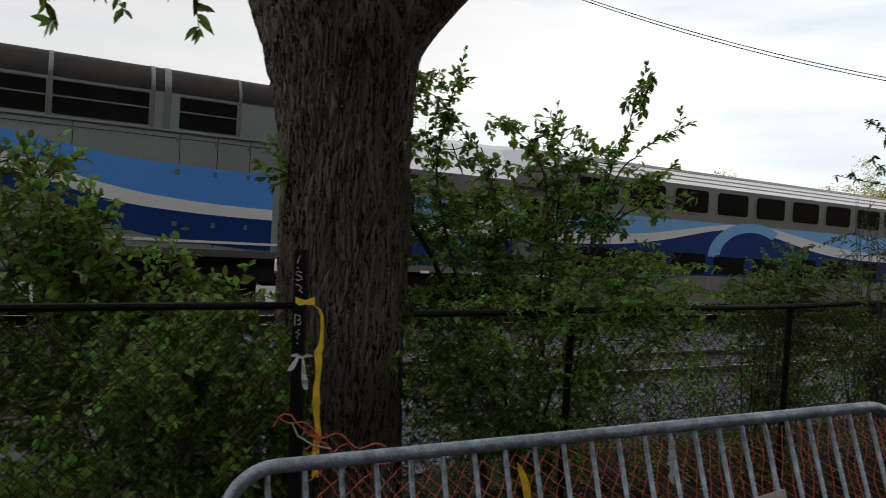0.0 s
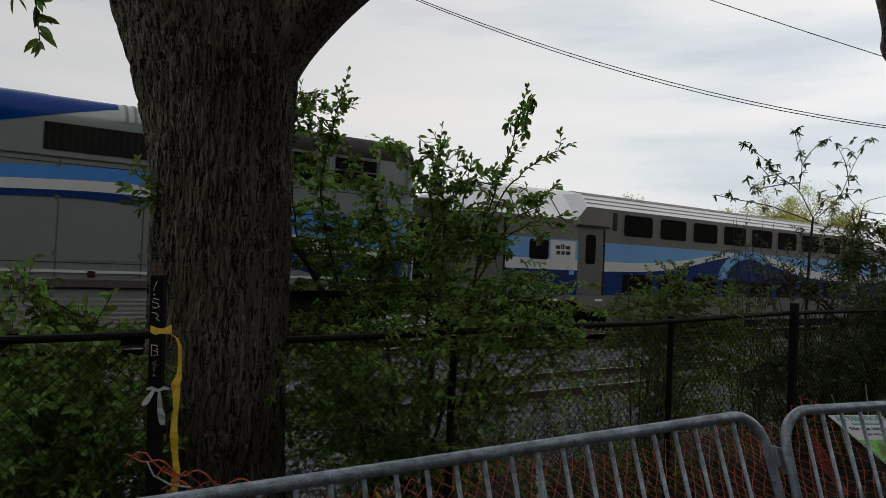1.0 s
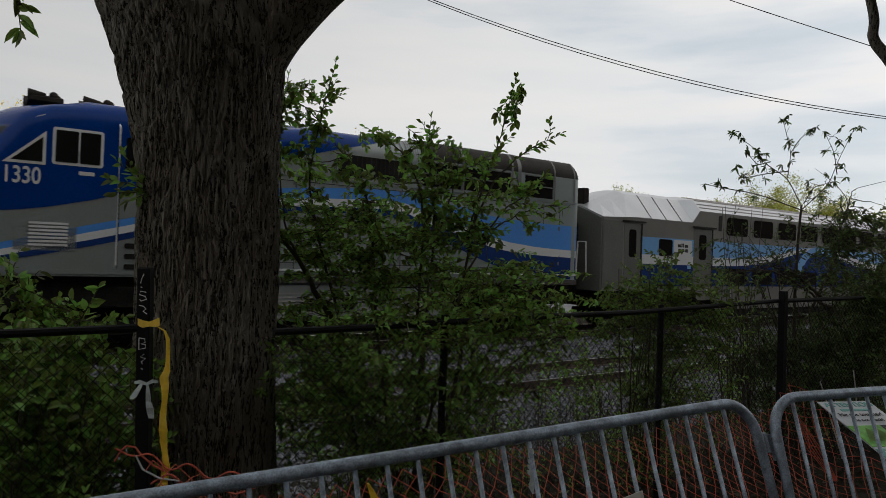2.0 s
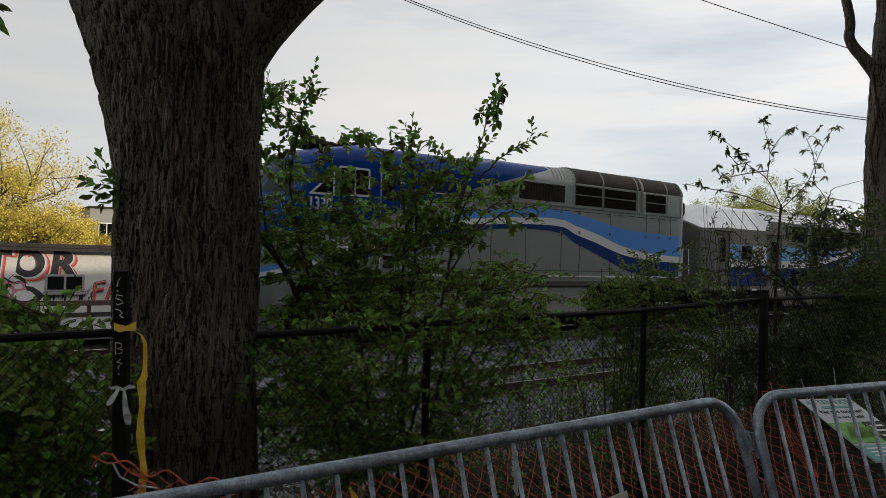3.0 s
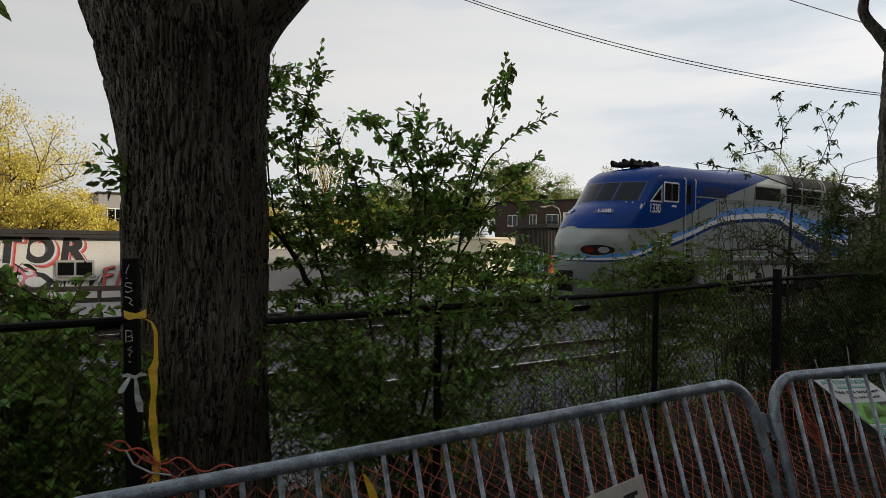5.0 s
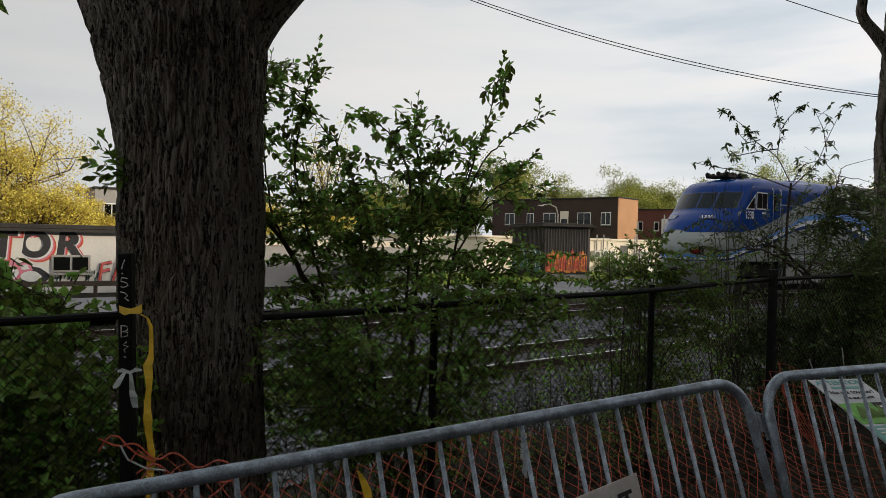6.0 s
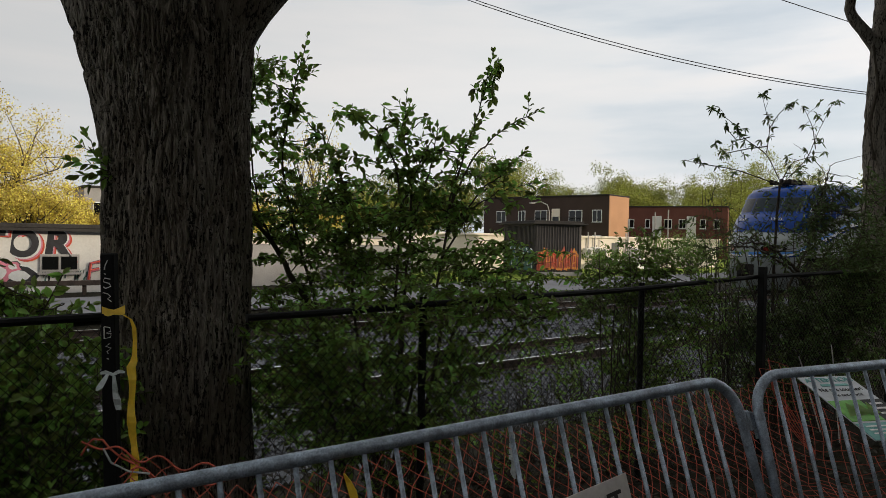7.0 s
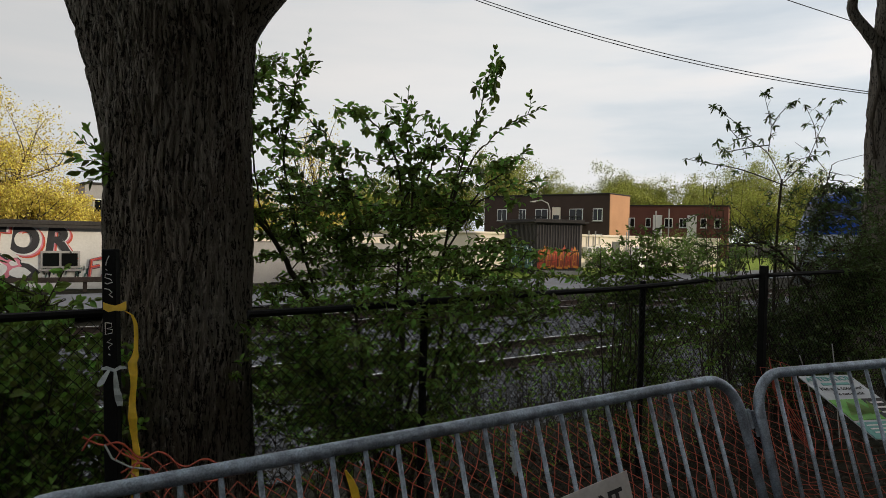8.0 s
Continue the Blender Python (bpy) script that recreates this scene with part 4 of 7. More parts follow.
def make_coach():
    root = thing("passenger_coach", "silver double-deck railway coach with blue wave stripes and dark windows", "coach", group="coaches of the train")
    w = 1.5

    def sect(x):
        e = min(x, COACH_L - x)
        t = min(1.0, max(0.0, (e - 4.7) / 0.35))
        cant = 3.62 + 0.42 * t  # the end sections have lower eaves
        inset = 0.62 - 0.30 * t
        top = 4.40 + 0.04 * t
        pull = max(0.0, 1 - e / 1.9) * 0.60  # the roof falls to a low arched end
        zt = top - pull
        low = 0.95 if t > 0.5 else 1.28
        return [(x, -w, low), (x, -w, cant - pull * 0.12), (x, -w + inset, zt), (x, -0.5, zt + 0.14), (x, 0, zt + 0.17), (x, 0.5, zt + 0.14), (x, w - inset, zt), (x, w, cant - pull * 0.12), (x, w, low)]

    xs = [0, 0.6, 1.2, 1.9, 2.5, 4.65, 5.05, 9, 13, 17, 20.25, 20.65, 22.8, 23.4, 24.2, 24.7, 25.3]
    secs = [sect(x) for x in xs]
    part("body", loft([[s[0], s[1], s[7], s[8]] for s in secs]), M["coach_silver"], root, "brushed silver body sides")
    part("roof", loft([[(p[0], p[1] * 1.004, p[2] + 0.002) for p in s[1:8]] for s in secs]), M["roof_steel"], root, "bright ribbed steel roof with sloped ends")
    for y, z in ((-1.41, 4.16), (-1.31, 4.285), (-1.20, 4.42), (-0.95, 4.495), (-0.7, 4.545)):
        for s in (1, -1):
            part("roof_rib", boxed(5.1, s * y - 0.012, z - 0.02, 20.2, s * y + 0.012, z + 0.022), M["concrete"], root)
    part("end_wall", loft([[(x, y * 0.985, 0.95 + (z - 0.95) * 0.985) for _, y, z in sect(0)] for x in (-0.06, 0.03)]), M["render_grey"], root, "dull grey arched end wall")
    for s in (-1, 1):
        part("end_panel", boxed(0.03, min(s * 1.49, s * 1.506), 1.36, 1.06, max(s * 1.49, s * 1.506), 3.46), M["render_grey"], root, "grey end panel")
    for x in (2.6, 3.4, 4.2):
        for s in (1, -1):
            part("roof_seam", tubed([(x, s * 1.505, 3.625), (x, s * 0.885, 4.405)], 0.014, 5), M["underframe"], root)
    part("gangway", boxed(-0.45, -0.55, 1.1, 0.0, 0.55, 3.4, bevel=0.08), M["underframe"], root, "black rubber gangway")
    part("vent_stack", boxed(0.15, -0.55, 3.85, 0.45, -0.25, 4.50, bevel=0.03), M["underframe"], root, "dark roof stack")
    for sg in (-1, 1):
        def plate(nm, x0, z0, x1, z1, off, mt, lab="", parent=root, r=0.02):
            bm = bmesh.new()
            rounded_rect(bm, x0, z0, x1, z1, sg * (w + off), r=r, thick=-sg * 0.03)
            bmesh.ops.recalc_face_normals(bm, faces=bm.faces)
            return part(nm, bm, M[mt], parent, lab)

        def band(nm, x0, x1, lo, hi, off, mt, lab, n=50):
            bm = bmesh.new()
            rows = [[bm.verts.new((x, sg * (w + off), v)) for v in (lo(x), hi(x))] for x in [x0 + (x1 - x0) * i / n for i in range(n + 1)]]
            for p, q in zip(rows, rows[1:]):
                bm.faces.new((p[0], q[0], q[1], p[1]) if sg < 0 else (p[0], p[1], q[1], q[0]))
            return part(nm, bm, M[mt], root, lab)

        c = lambda v: (lambda x: v)
        band("light_band", 2.1, 23.2, c(2.45), c(3.02), 0.004, "sky_blue", "sky blue side band", 2)
        band("white_band", 2.1, 23.2, c(2.15), c(2.45), 0.004, "stripe_white", "white side band", 2)
        band("dark_band", 2.1, 23.2, c(1.44), c(2.15), 0.004, "blue_dark", "dark blue side band", 2)
        wave_t = lambda x: 2.42 + 0.62 * math.exp(-((x - 12.6) / 3.2) ** 2)
        wave_m = lambda x: 2.15 + 0.72 * math.exp(-((x - 12.3) / 2.9) ** 2)
        band("wave_edge", 5.9, 19.3, wave_m, wave_t, 0.008, "stripe_white", "white wave line")
        band("wave_fill", 5.9, 19.3, c(2.10), wave_m, 0.008, "blue_dark", "dark blue wave")
        # ring emblem, upper half above the lower windows
        for r0, r1, mt, off, nm in ((0, 1.02, "blue_dark", 0.016, "emblem_disc"), (1.02, 1.38, "sky_blue", 0.014, "emblem_ring")):
            bm = bmesh.new()
            n = 24
            cx, cz = 12.75, 2.02
            a = [(math.cos(math.pi * k / n), math.sin(math.pi * k / n)) for k in range(n + 1)]
            if nm == "emblem_ring":
                a = [(math.cos(math.pi * (0.28 + 0.72 * k / n)), math.sin(math.pi * (0.28 + 0.72 * k / n))) for k in range(n + 1)]
            inner = [bm.verts.new((cx + r0 * p * 1.25, sg * (w + off), cz + r0 * q * 0.78)) for p, q in a]
            outer = [bm.verts.new((cx + r1 * p * 1.25, sg * (w + off), cz + r1 * q * 0.78)) for p, q in a]
            for k in range(n):
                bm.faces.new((inner[k], outer[k], outer[k + 1], inner[k + 1]) if sg > 0 else (inner[k], inner[k + 1], outer[k + 1], outer[k]))
            bmesh.ops.dissolve_degenerate(bm, edges=bm.edges, dist=0.0005)
            part(nm, bm, M[mt], root)
        for i in range(8):
            x0 = 6.60 + 1.56 * i
            f = plate("upper_window", x0 - 0.06, 3.21, x0 + 1.26, 3.98, 0.010, "coach_silver", "dark tinted window in a silver frame", r=0.14)
            plate("pane", x0, 3.27, x0 + 1.20, 3.92, 0.018, "glass_dark", parent=f, r=0.10)
            lo = plate("lower_window", x0, 1.50, x0 + 1.22, 2.08, 0.014, "glass_dark", "dark tinted lower window", r=0.08)
        for x0, x1 in ((1.15, 2.02), (4.80, 5.60), (19.70, 20.50), (23.28, 24.15)):
            d = plate("door", x0, 1.42, x1, 3.42, 0.006, "render_grey", "grey sliding door in a recess")
            plate("pane", x0 + 0.24, 2.35, x1 - 0.24, 3.22, 0.016, "glass_dark", parent=d, r=0.09)
            plate("door_edge", x1 + 0.02, 1.42, x1 + 0.10, 3.42, 0.010, "underframe", parent=d)
            plate("door_hood", x0 - 0.15, 3.45, x1 + 0.25, 3.50, 0.05, "dark_grille", parent=d)
        plate("end_window", 3.08, 2.42, 3.72, 2.98, 0.014, "glass_dark", "small dark window", r=0.08)
        plate("end_window", 21.6, 2.42, 22.24, 2.98, 0.014, "glass_dark", "small dark window", r=0.08)
        n = plate("notice", 3.92, 2.44, 4.62, 2.98, 0.014, "stripe_white", "white square notice with dark marks")
        for k, (a0, a1) in enumerate(((4.06, 4.18), (4.20, 4.24), (4.26, 4.30), (4.33, 4.46))):
            plate("mark", a0, 2.74, a1, 2.88 if k in (1, 2) else 2.84, 0.022, "print_black", parent=n, r=0.015)
        for a0, a1 in ((4.08, 4.19), (4.22, 4.32), (4.35, 4.47)):
            plate("mark", a0, 2.58, a1, 2.69, 0.022, "print_black", parent=n, r=0.03)
        plate("access_sign", 4.46, 2.02, 4.60, 2.14, 0.014, "sky_blue")
        plate("louvre", 6.05, 3.40, 6.25, 3.95, 0.014, "dark_grille")
        plate("louvre", 19.05, 3.40, 19.25, 3.95, 0.014, "dark_grille")
        for x in (2.4, 3.9, 5.4, 20.0, 21.5):
            plate("step_light", x, 1.26, x + 0.25, 1.32, 0.012, "white_paint")
        sk = plate("skirt", 5.9, 0.62, 19.4, 1.42, 0.003, "coach_silver", "dirty silver skirt")
        for k in range(6):
            plate("skirt_joint", 6.9 + 2.1 * k, 0.64, 6.92 + 2.1 * k, 1.40, 0.008, "concrete", parent=sk, r=0.004)
    part("underframe", boxed(0.4, -1.3, 0.75, 24.9, 1.3, 1.2, bevel=0.03), M["underframe"], root)
    part("well", boxed(6.0, -1.44, 0.35, 19.3, 1.44, 1.0, bevel=0.05), M["underframe"], root)
    for xc in (3.5, 23.3):
        bogie(root, xc, 2.6, 0.42)
    relength(root, [(-1, -1), (0, 0), (1.15, 1.0), (3.08, 2.72), (3.72, 3.44), (3.92, 3.52), (4.62, 4.51), (4.80, 4.62), (5.60, 5.67), (6.60, 6.60), (17.52, 18.87), (18.72, 20.20), (19.70, 21.1), (25.3, 26.8), (27, 28.5)])
    return root


loco = make_locomotive()
coach = make_coach()
coach_offset = [18.21, 18.21 + 26.8 + 0.9]
coach_b = copy_thing(coach, pose(0, 0, 0))


# ---- plants ----
class Foliage:
    """Collects leaves and twigs and joins them into one mesh each."""

    def __init__(self, seed):
        self.rs = np.random.RandomState(seed)
        self.base, self.way, self.size, self.wide = [], [], [], []
        self.twigs = []

    def leaf(self, p, d, size, wide=0.5):
        self.base.append(p)
        self.way.append(d)
        self.size.append(size)
        self.wide.append(wide)

    def leaf_mesh(self, name, fold=0.22, droop=0.15, level=0.55, jitter=0.95, far=False):
        rs = self.rs
        n = len(self.base)
        p, d = np.array(self.base, float), np.array(self.way, float)
        d /= np.linalg.norm(d, axis=1, keepdims=True) + 1e-9
        s, w = np.array(self.size)[:, None], np.array(self.wide)[:, None]
        up = rs.normal(0, jitter, (n, 3)) + (0, 0, level)
        side = np.cross(d, up)
        side /= np.linalg.norm(side, axis=1, keepdims=True) + 1e-9
        nor = np.cross(side, d)
        drop = np.array((0, 0, -1.0)) * droop
        at = lambda a, b, c: p + s * (a * d + b * w * side + c * nor) + s * a * a * drop
        if far:
            v = np.stack([at(0, 0, 0), at(0.45, 0.5, 0), at(1, 0, 0), at(0.45, -0.5, 0)], 1).reshape(-1, 3)
            return mesh_from(name, v, 4 * np.arange(n)[:, None] + [0, 1, 2, 3])
        half = [(0.16, 0.30), (0.42, 0.47), (0.72, 0.36)]
        rows = [at(0, 0, 0)] + [at(u, q, fold * 0.4 * q / 0.42) for u, q in half] + [at(1, 0, 0)] + [at(u, -q, fold * 0.4 * q / 0.42) for u, q in half[::-1]]
        v = np.stack(rows, 1).reshape(-1, 3)
        k = 8 * np.arange(n)[:, None]
        f = np.concatenate([k + [0, 1, 2, 3], k + [0, 3, 4, 5], k + [0, 5, 6, 7]])
        return mesh_from(name, v, f)

    def twig_mesh(self, name, sides=4):
        verts, faces = [], []
        for pts, r0, r1 in self.twigs:
            n = len(pts)
            start = len(verts)
            for i, p in enumerate(pts):
                a, b = pts[max(i - 1, 0)], pts[min(i + 1, n - 1)]
                d = np.subtract(b, a)
                d = d / (np.linalg.norm(d) + 1e-9)
                u = np.cross(d, (0.3, 0.9, 0.2))
                u /= np.linalg.norm(u) + 1e-9
                q = np.cross(d, u)
                r = r0 + (r1 - r0) * i / max(1, n - 1)
                for k in range(sides):
                    c = 2 * math.pi * k / sides
                    verts.append(p + r * (math.cos(c) * u + math.sin(c) * q))
            for i in range(n - 1):
                for k in range(sides):
                    a, b = start + i * sides + k, start + i * sides + (k + 1) % sides
                    faces.append((a, b, b + sides, a + sides))
        return mesh_from(name, verts, faces)

    def stem(self, a, b, r0, r1, bow=0.12, n=9):
        """A bowed stem from a to b; returns its points."""
        a, b = np.array(a, float), np.array(b, float)
        mid = (a + b) / 2 + self.rs.normal(0, bow, 3) * (1, 1, 0.3) * np.linalg.norm(b - a)
        t = np.linspace(0, 1, n)[:, None]
        pts = (1 - t) ** 2 * a + 2 * t * (1 - t) * mid + t * t * b
        pts[1:-1] += self.rs.normal(0, 0.006, (n - 2, 3))
        self.twigs.append((pts, r0, r1))
        return pts

    def shoot(self, pts, start, leaf, gap, wide=0.5, twig=0.25, twig_gap=0.12, up=0.35, cluster=1):
        """Side twigs and leaves along a stem from the fraction start on."""
        rs = self.rs
        seg = np.linalg.norm(np.diff(pts, axis=0), axis=1)
        total = seg.sum()
        along = np.concatenate([[0], np.cumsum(seg)])
        spot = lambda q: np.array([np.interp(q, along, pts[:, k]) for k in range(3)])
        head = lambda q: (spot(min(q + 0.02, total)) - spot(max(q - 0.02, 0))) / 0.04
        q = start * total
        while q < total:
            p, d = spot(q), head(q)
            if twig > 0 and q < total * 0.93:
                o = rs.normal(0, 1, 3)
                o -= d * (o @ d)
                o /= np.linalg.norm(o) + 1e-9
                w = o * 0.9 + d * 0.5 + np.array((0, 0, up))
                ln = twig * rs.uniform(0.45, 1.2) * (1.15 - 0.6 * q / total)
                e = p + w / np.linalg.norm(w) * ln
                tp = self.stem(p, e, 0.0035, 0.0015, 0.10, 5)
                m = max(2, int(ln / gap))
                for k in range(m + 1):
                    z = (k + 0.6) / (m + 1)
                    pp = tp[0] + (tp[-1] - tp[0]) * z
                    for _ in range(cluster):
                        dd = w / np.linalg.norm(w) * 0.55 + rs.normal(0, 0.55, 3) + (0, 0, -0.05)
                        self.leaf(pp, dd, leaf * rs.uniform(0.6, 1.25), wide * rs.uniform(0.85, 1.15))
            q += twig_gap * rs.uniform(0.7, 1.3)
        q = total * max(start, 0.5)
        while q < total:
            p, d = spot(q), head(q)
            o = rs.normal(0, 1, 3)
            dd = d * 0.5 + o / np.linalg.norm(o) * 0.9
            self.leaf(p, dd, leaf * rs.uniform(0.7, 1.2), wide)
            q += gap * 0.55
        for _ in range(4):
            self.leaf(pts[-1], head(total) + rs.normal(0, 0.5, 3), leaf * rs.uniform(0.6, 1.0), wide)


def sprig(f, pts, leaf=0.078, gap=0.026, wide=0.56, start=0.2, droop=0.0):
    """Leaves set in turn on both sides of one thin shoot, smaller towards its tip."""
    rs = f.rs
    seg = np.linalg.norm(np.diff(pts, axis=0), axis=1)
    along = np.concatenate([[0], np.cumsum(seg)])
    total = along[-1]
    turn = rs.uniform(0, 6.3)
    q = total * start
    while q < total:
        p = np.array([np.interp(q, along, pts[:, k]) for k in range(3)])
        e = np.array([np.interp(min(total, q + 0.03), along, pts[:, k]) for k in range(3)])
        d = (e - p) if q < total - 0.03 else pts[-1] - pts[-2]
        d = d / (np.linalg.norm(d) + 1e-9)
        u = np.cross(d, (0.57, 0.82, 0.1))
        u /= np.linalg.norm(u) + 1e-9
        v = np.cross(d, u)
        o = math.cos(turn) * u + 0.7 * math.sin(turn) * v
        f.leaf(p, d * 0.75 + o * rs.uniform(0.5, 1.0) + (0, 0, -droop), leaf * rs.uniform(0.7, 1.15) * (1.05 - 0.3 * q / total), wide * rs.uniform(0.9, 1.15))
        turn += 2.4 + rs.normal(0, 0.3)
        q += gap * rs.uniform(0.6, 1.4)
    f.leaf(pts[-1], pts[-1] - pts[-2], leaf * 0.7, wide)


def spray_branch(f, way, leaf=0.078, gap=0.024, side=5, side_len=0.16, start=0.35, r=0.006):
    """A curved branch through the points of way, leafy towards its end, with short leafy side shoots."""
    rs = f.rs
    way = np.array(way, float)
    t = np.linspace(0, len(way) - 1, 6 * len(way))
    pts = np.stack([np.interp(t, range(len(way)), way[:, k]) for k in range(3)], 1)
    for _ in range(5):
        pts[1:-1] = (pts[:-2] + 2 * pts[1:-1] + pts[2:]) / 4
    pts[1:-1] += rs.normal(0, 0.004, (len(pts) - 2, 3))
    f.twigs.append((pts, r, 0.0018))
    n = len(pts)
    sprig(f, pts, leaf, gap, start=start)
    for k in range(side):
        i = int(n * (start + (0.9 - start) * (k + rs.uniform(0, 1)) / side))
        i = min(i, n - 2)
        d = pts[i + 1] - pts[i]
        d /= np.linalg.norm(d)
        o = rs.normal(0, 1, 3) * (1, 1, 0.6)
        w = d * 0.8 + o / np.linalg.norm(o) * 0.9 + (0, 0, 0.15)
        ln = side_len * rs.uniform(0.5, 1.2)
        sp = f.stem(pts[i], pts[i] + w / np.linalg.norm(w) * ln, 0.003, 0.0014, 0.08, 5)
        sprig(f, sp, leaf, gap)
    return pts


def sprig_mass(f, wood, blobs, leaf=0.078, gap=0.026, ln=0.24, thick=0.3, wide=0.56, droop=0.1, flat=0.0, more=1.0):
    """Leafy shoots that grow out of the nearest wood into loose rounded masses."""
    rs = f.rs
    wood = np.concatenate(wood)
    for cx, cy, cz, rx, rz, count in blobs:
        for _ in range(int(count * more)):
            q = rs.normal(0, 0.5, 3)
            # the mass lies across the view line of the fence
            t = np.array((cx + q[0] * rx * 0.82 + q[1] * thick * 0.5, cy - q[0] * rx * 0.57 + q[1] * thick * 0.8, cz + q[2] * rz))
            near = wood[wood[:, 2] < t[2] + 0.1]
            near = wood if len(near) == 0 else near
            a = near[np.argmin(np.linalg.norm(near - t, axis=1) + rs.uniform(0, 0.3, len(near)))]
            w = t - a
            w = w / (np.linalg.norm(w) + 1e-9) + rs.normal(0, 0.45 + 0.5 * flat, 3) * (1, 1, 0.5)
            w[2] *= 1 - flat
            w /= np.linalg.norm(w)
            b = t - w * ln * rs.uniform(0.6, 1.3)
            if np.linalg.norm(b - a) > 0.08 and rs.rand() < 0.25:
                f.stem(a, b, 0.0045, 0.0022, 0.10, 6)
            sprig(f, f.stem(b, t, 0.0022, 0.0010, 0.10, 6), leaf, gap, wide, 0.05, droop)


def fill(f, wood, blobs, per, leaf, gap, wide=0.5, twig=0.2, twig_gap=0.07, cluster=1, thick=0.5):
    """Branches from the nearest main stems into rounded masses, each set with leafy twigs."""
    rs = f.rs
    wood = np.concatenate(wood)
    for cx, cy, cz, rx, rz, weight in blobs:
        for _ in range(int(per * weight)):
            q = rs.normal(0, 0.55, 3)
            t = np.array((cx, cy, cz)) + q * (rx * 0.82, thick, rz) + (0, 0, 0)
            near = wood[wood[:, 2] < t[2] + 0.05]
            if len(near) == 0:
                near = wood
            d = np.linalg.norm(near - t - (0, 0, -0.25), axis=1)
            a = near[np.argmin(d + rs.uniform(0, 0.25, len(d)))]
            gap_len = np.linalg.norm(t - a)
            if gap_len > 0.6:
                a = t - (t - a) / gap_len * 0.6
            pts = f.stem(a, t, 0.0055, 0.002, 0.12, 6)
            f.shoot(pts, 0.25, leaf, gap, wide, twig, twig_gap, 0.12, cluster)


def plant(name, label, category, fol, leaf_mat, twig_mat="twig", group="", level=0.55, jitter=0.95):
    root = thing(name, label, category, None, group)
    mesh_part("woody_frame", fol.twig_mesh("woody_frame"), M[twig_mat], root, "thin dark branching wood", True)
    mesh_part("foliage", fol.leaf_mesh("foliage", level=level, jitter=jitter), M[leaf_mat], root)
    return root


def main_bush():
    f = Foliage(11)
    foot = lambda: (2.62 + f.rs.normal(0, 0.09), 3.98 + f.rs.normal(0, 0.09), -0.2)
    limbs = [[foot(), (2.26, 4.27, 1.2), (2.04, 4.43, 2.15), (2.10, 4.40, 2.62), (2.19, 4.35, 3.05)],
             [foot(), (2.21, 4.30, 1.30), (1.94, 4.50, 1.80), (1.86, 4.55, 2.45), (1.92, 4.52, 2.95)],
             [foot(), (2.45, 4.12, 1.2), (2.42, 4.16, 1.98), (2.32, 4.24, 2.30), (2.18, 4.35, 2.50)],
             [foot(), (2.68, 3.97, 1.3), (2.70, 3.96, 2.12), (2.58, 4.06, 2.44), (2.36, 4.22, 2.60)],
             [foot(), (2.72, 3.95, 1.2), (2.78, 3.92, 2.05), (2.70, 3.98, 2.45), (2.75, 3.95, 2.62)],
             [foot(), (2.90, 3.84, 1.3), (3.01, 3.76, 2.18), (3.12, 3.69, 2.55), (3.20, 3.64, 2.97)],
             [(2.96, 3.79, 1.9), (3.08, 3.70, 2.26), (3.24, 3.58, 2.46), (3.45, 3.45, 2.59)],
             [(2.95, 3.80, 1.75), (3.14, 3.66, 2.06), (3.26, 3.58, 2.17), (3.37, 3.50, 2.32)],
             [(2.93, 3.80, 1.6), (3.08, 3.70, 1.92), (3.24, 3.60, 2.05), (3.43, 3.46, 2.11)],
             [(2.78, 3.92, 1.85), (2.88, 3.86, 2.22), (2.90, 3.84, 2.48)],
             [(2.95, 3.79, 1.85), (3.00, 3.76, 2.15), (3.03, 3.74, 2.42)],
             [(2.70, 3.97, 1.9), (2.80, 3.90, 2.22), (2.86, 3.86, 2.36)],
             [foot(), (2.95, 3.75, 0.9), (3.22, 3.58, 1.38), (3.48, 3.41, 1.36)],
             [foot(), (3.0, 3.7, 0.8), (3.30, 3.52, 1.15), (3.58, 3.36, 1.24)],
             [foot(), (2.98, 3.78, 1.0), (3.12, 3.66, 1.58), (3.30, 3.55, 1.72)],
             [foot(), (2.35, 4.2, 0.7), (2.10, 4.38, 1.10), (1.95, 4.5, 1.35)]]
    wood = [spray_branch(f, w, 0.066, 0.027, 5 if k in (0, 1, 4, 5) else 3, 0.14, 0.78 if len(w) == 5 else 0.55, 0.013 if len(w) == 5 else 0.008) for k, w in enumerate(limbs)]
    high = [(1.92, 4.52, 2.70, 0.15, 0.26, 9), (1.97, 4.48, 2.40, 0.20, 0.22, 8), (2.12, 4.38, 2.62, 0.10, 0.22, 3), (2.03, 4.44, 2.10, 0.20, 0.26, 5), (2.74, 3.95, 2.48, 0.19, 0.09, 5), (2.46, 4.15, 2.48, 0.18, 0.10, 5), (2.28, 4.27, 2.32, 0.18, 0.14, 5), (2.60, 4.04, 2.34, 0.20, 0.12, 5), (2.88, 3.86, 2.30, 0.16, 0.14, 5),
            (2.62, 4.02, 2.10, 0.26, 0.12, 6), (2.92, 3.83, 2.06, 0.26, 0.12, 6), (3.17, 3.66, 2.70, 0.07, 0.22, 5), (3.10, 3.69, 2.40, 0.10, 0.10, 2), (3.30, 3.55, 2.22, 0.12, 0.12, 2), (3.12, 3.68, 1.94, 0.26, 0.10, 3)]
    sprig_mass(f, wood, high, 0.071, 0.023, 0.19, 0.30, 0.64, 0.1, 0.0, 1.25)
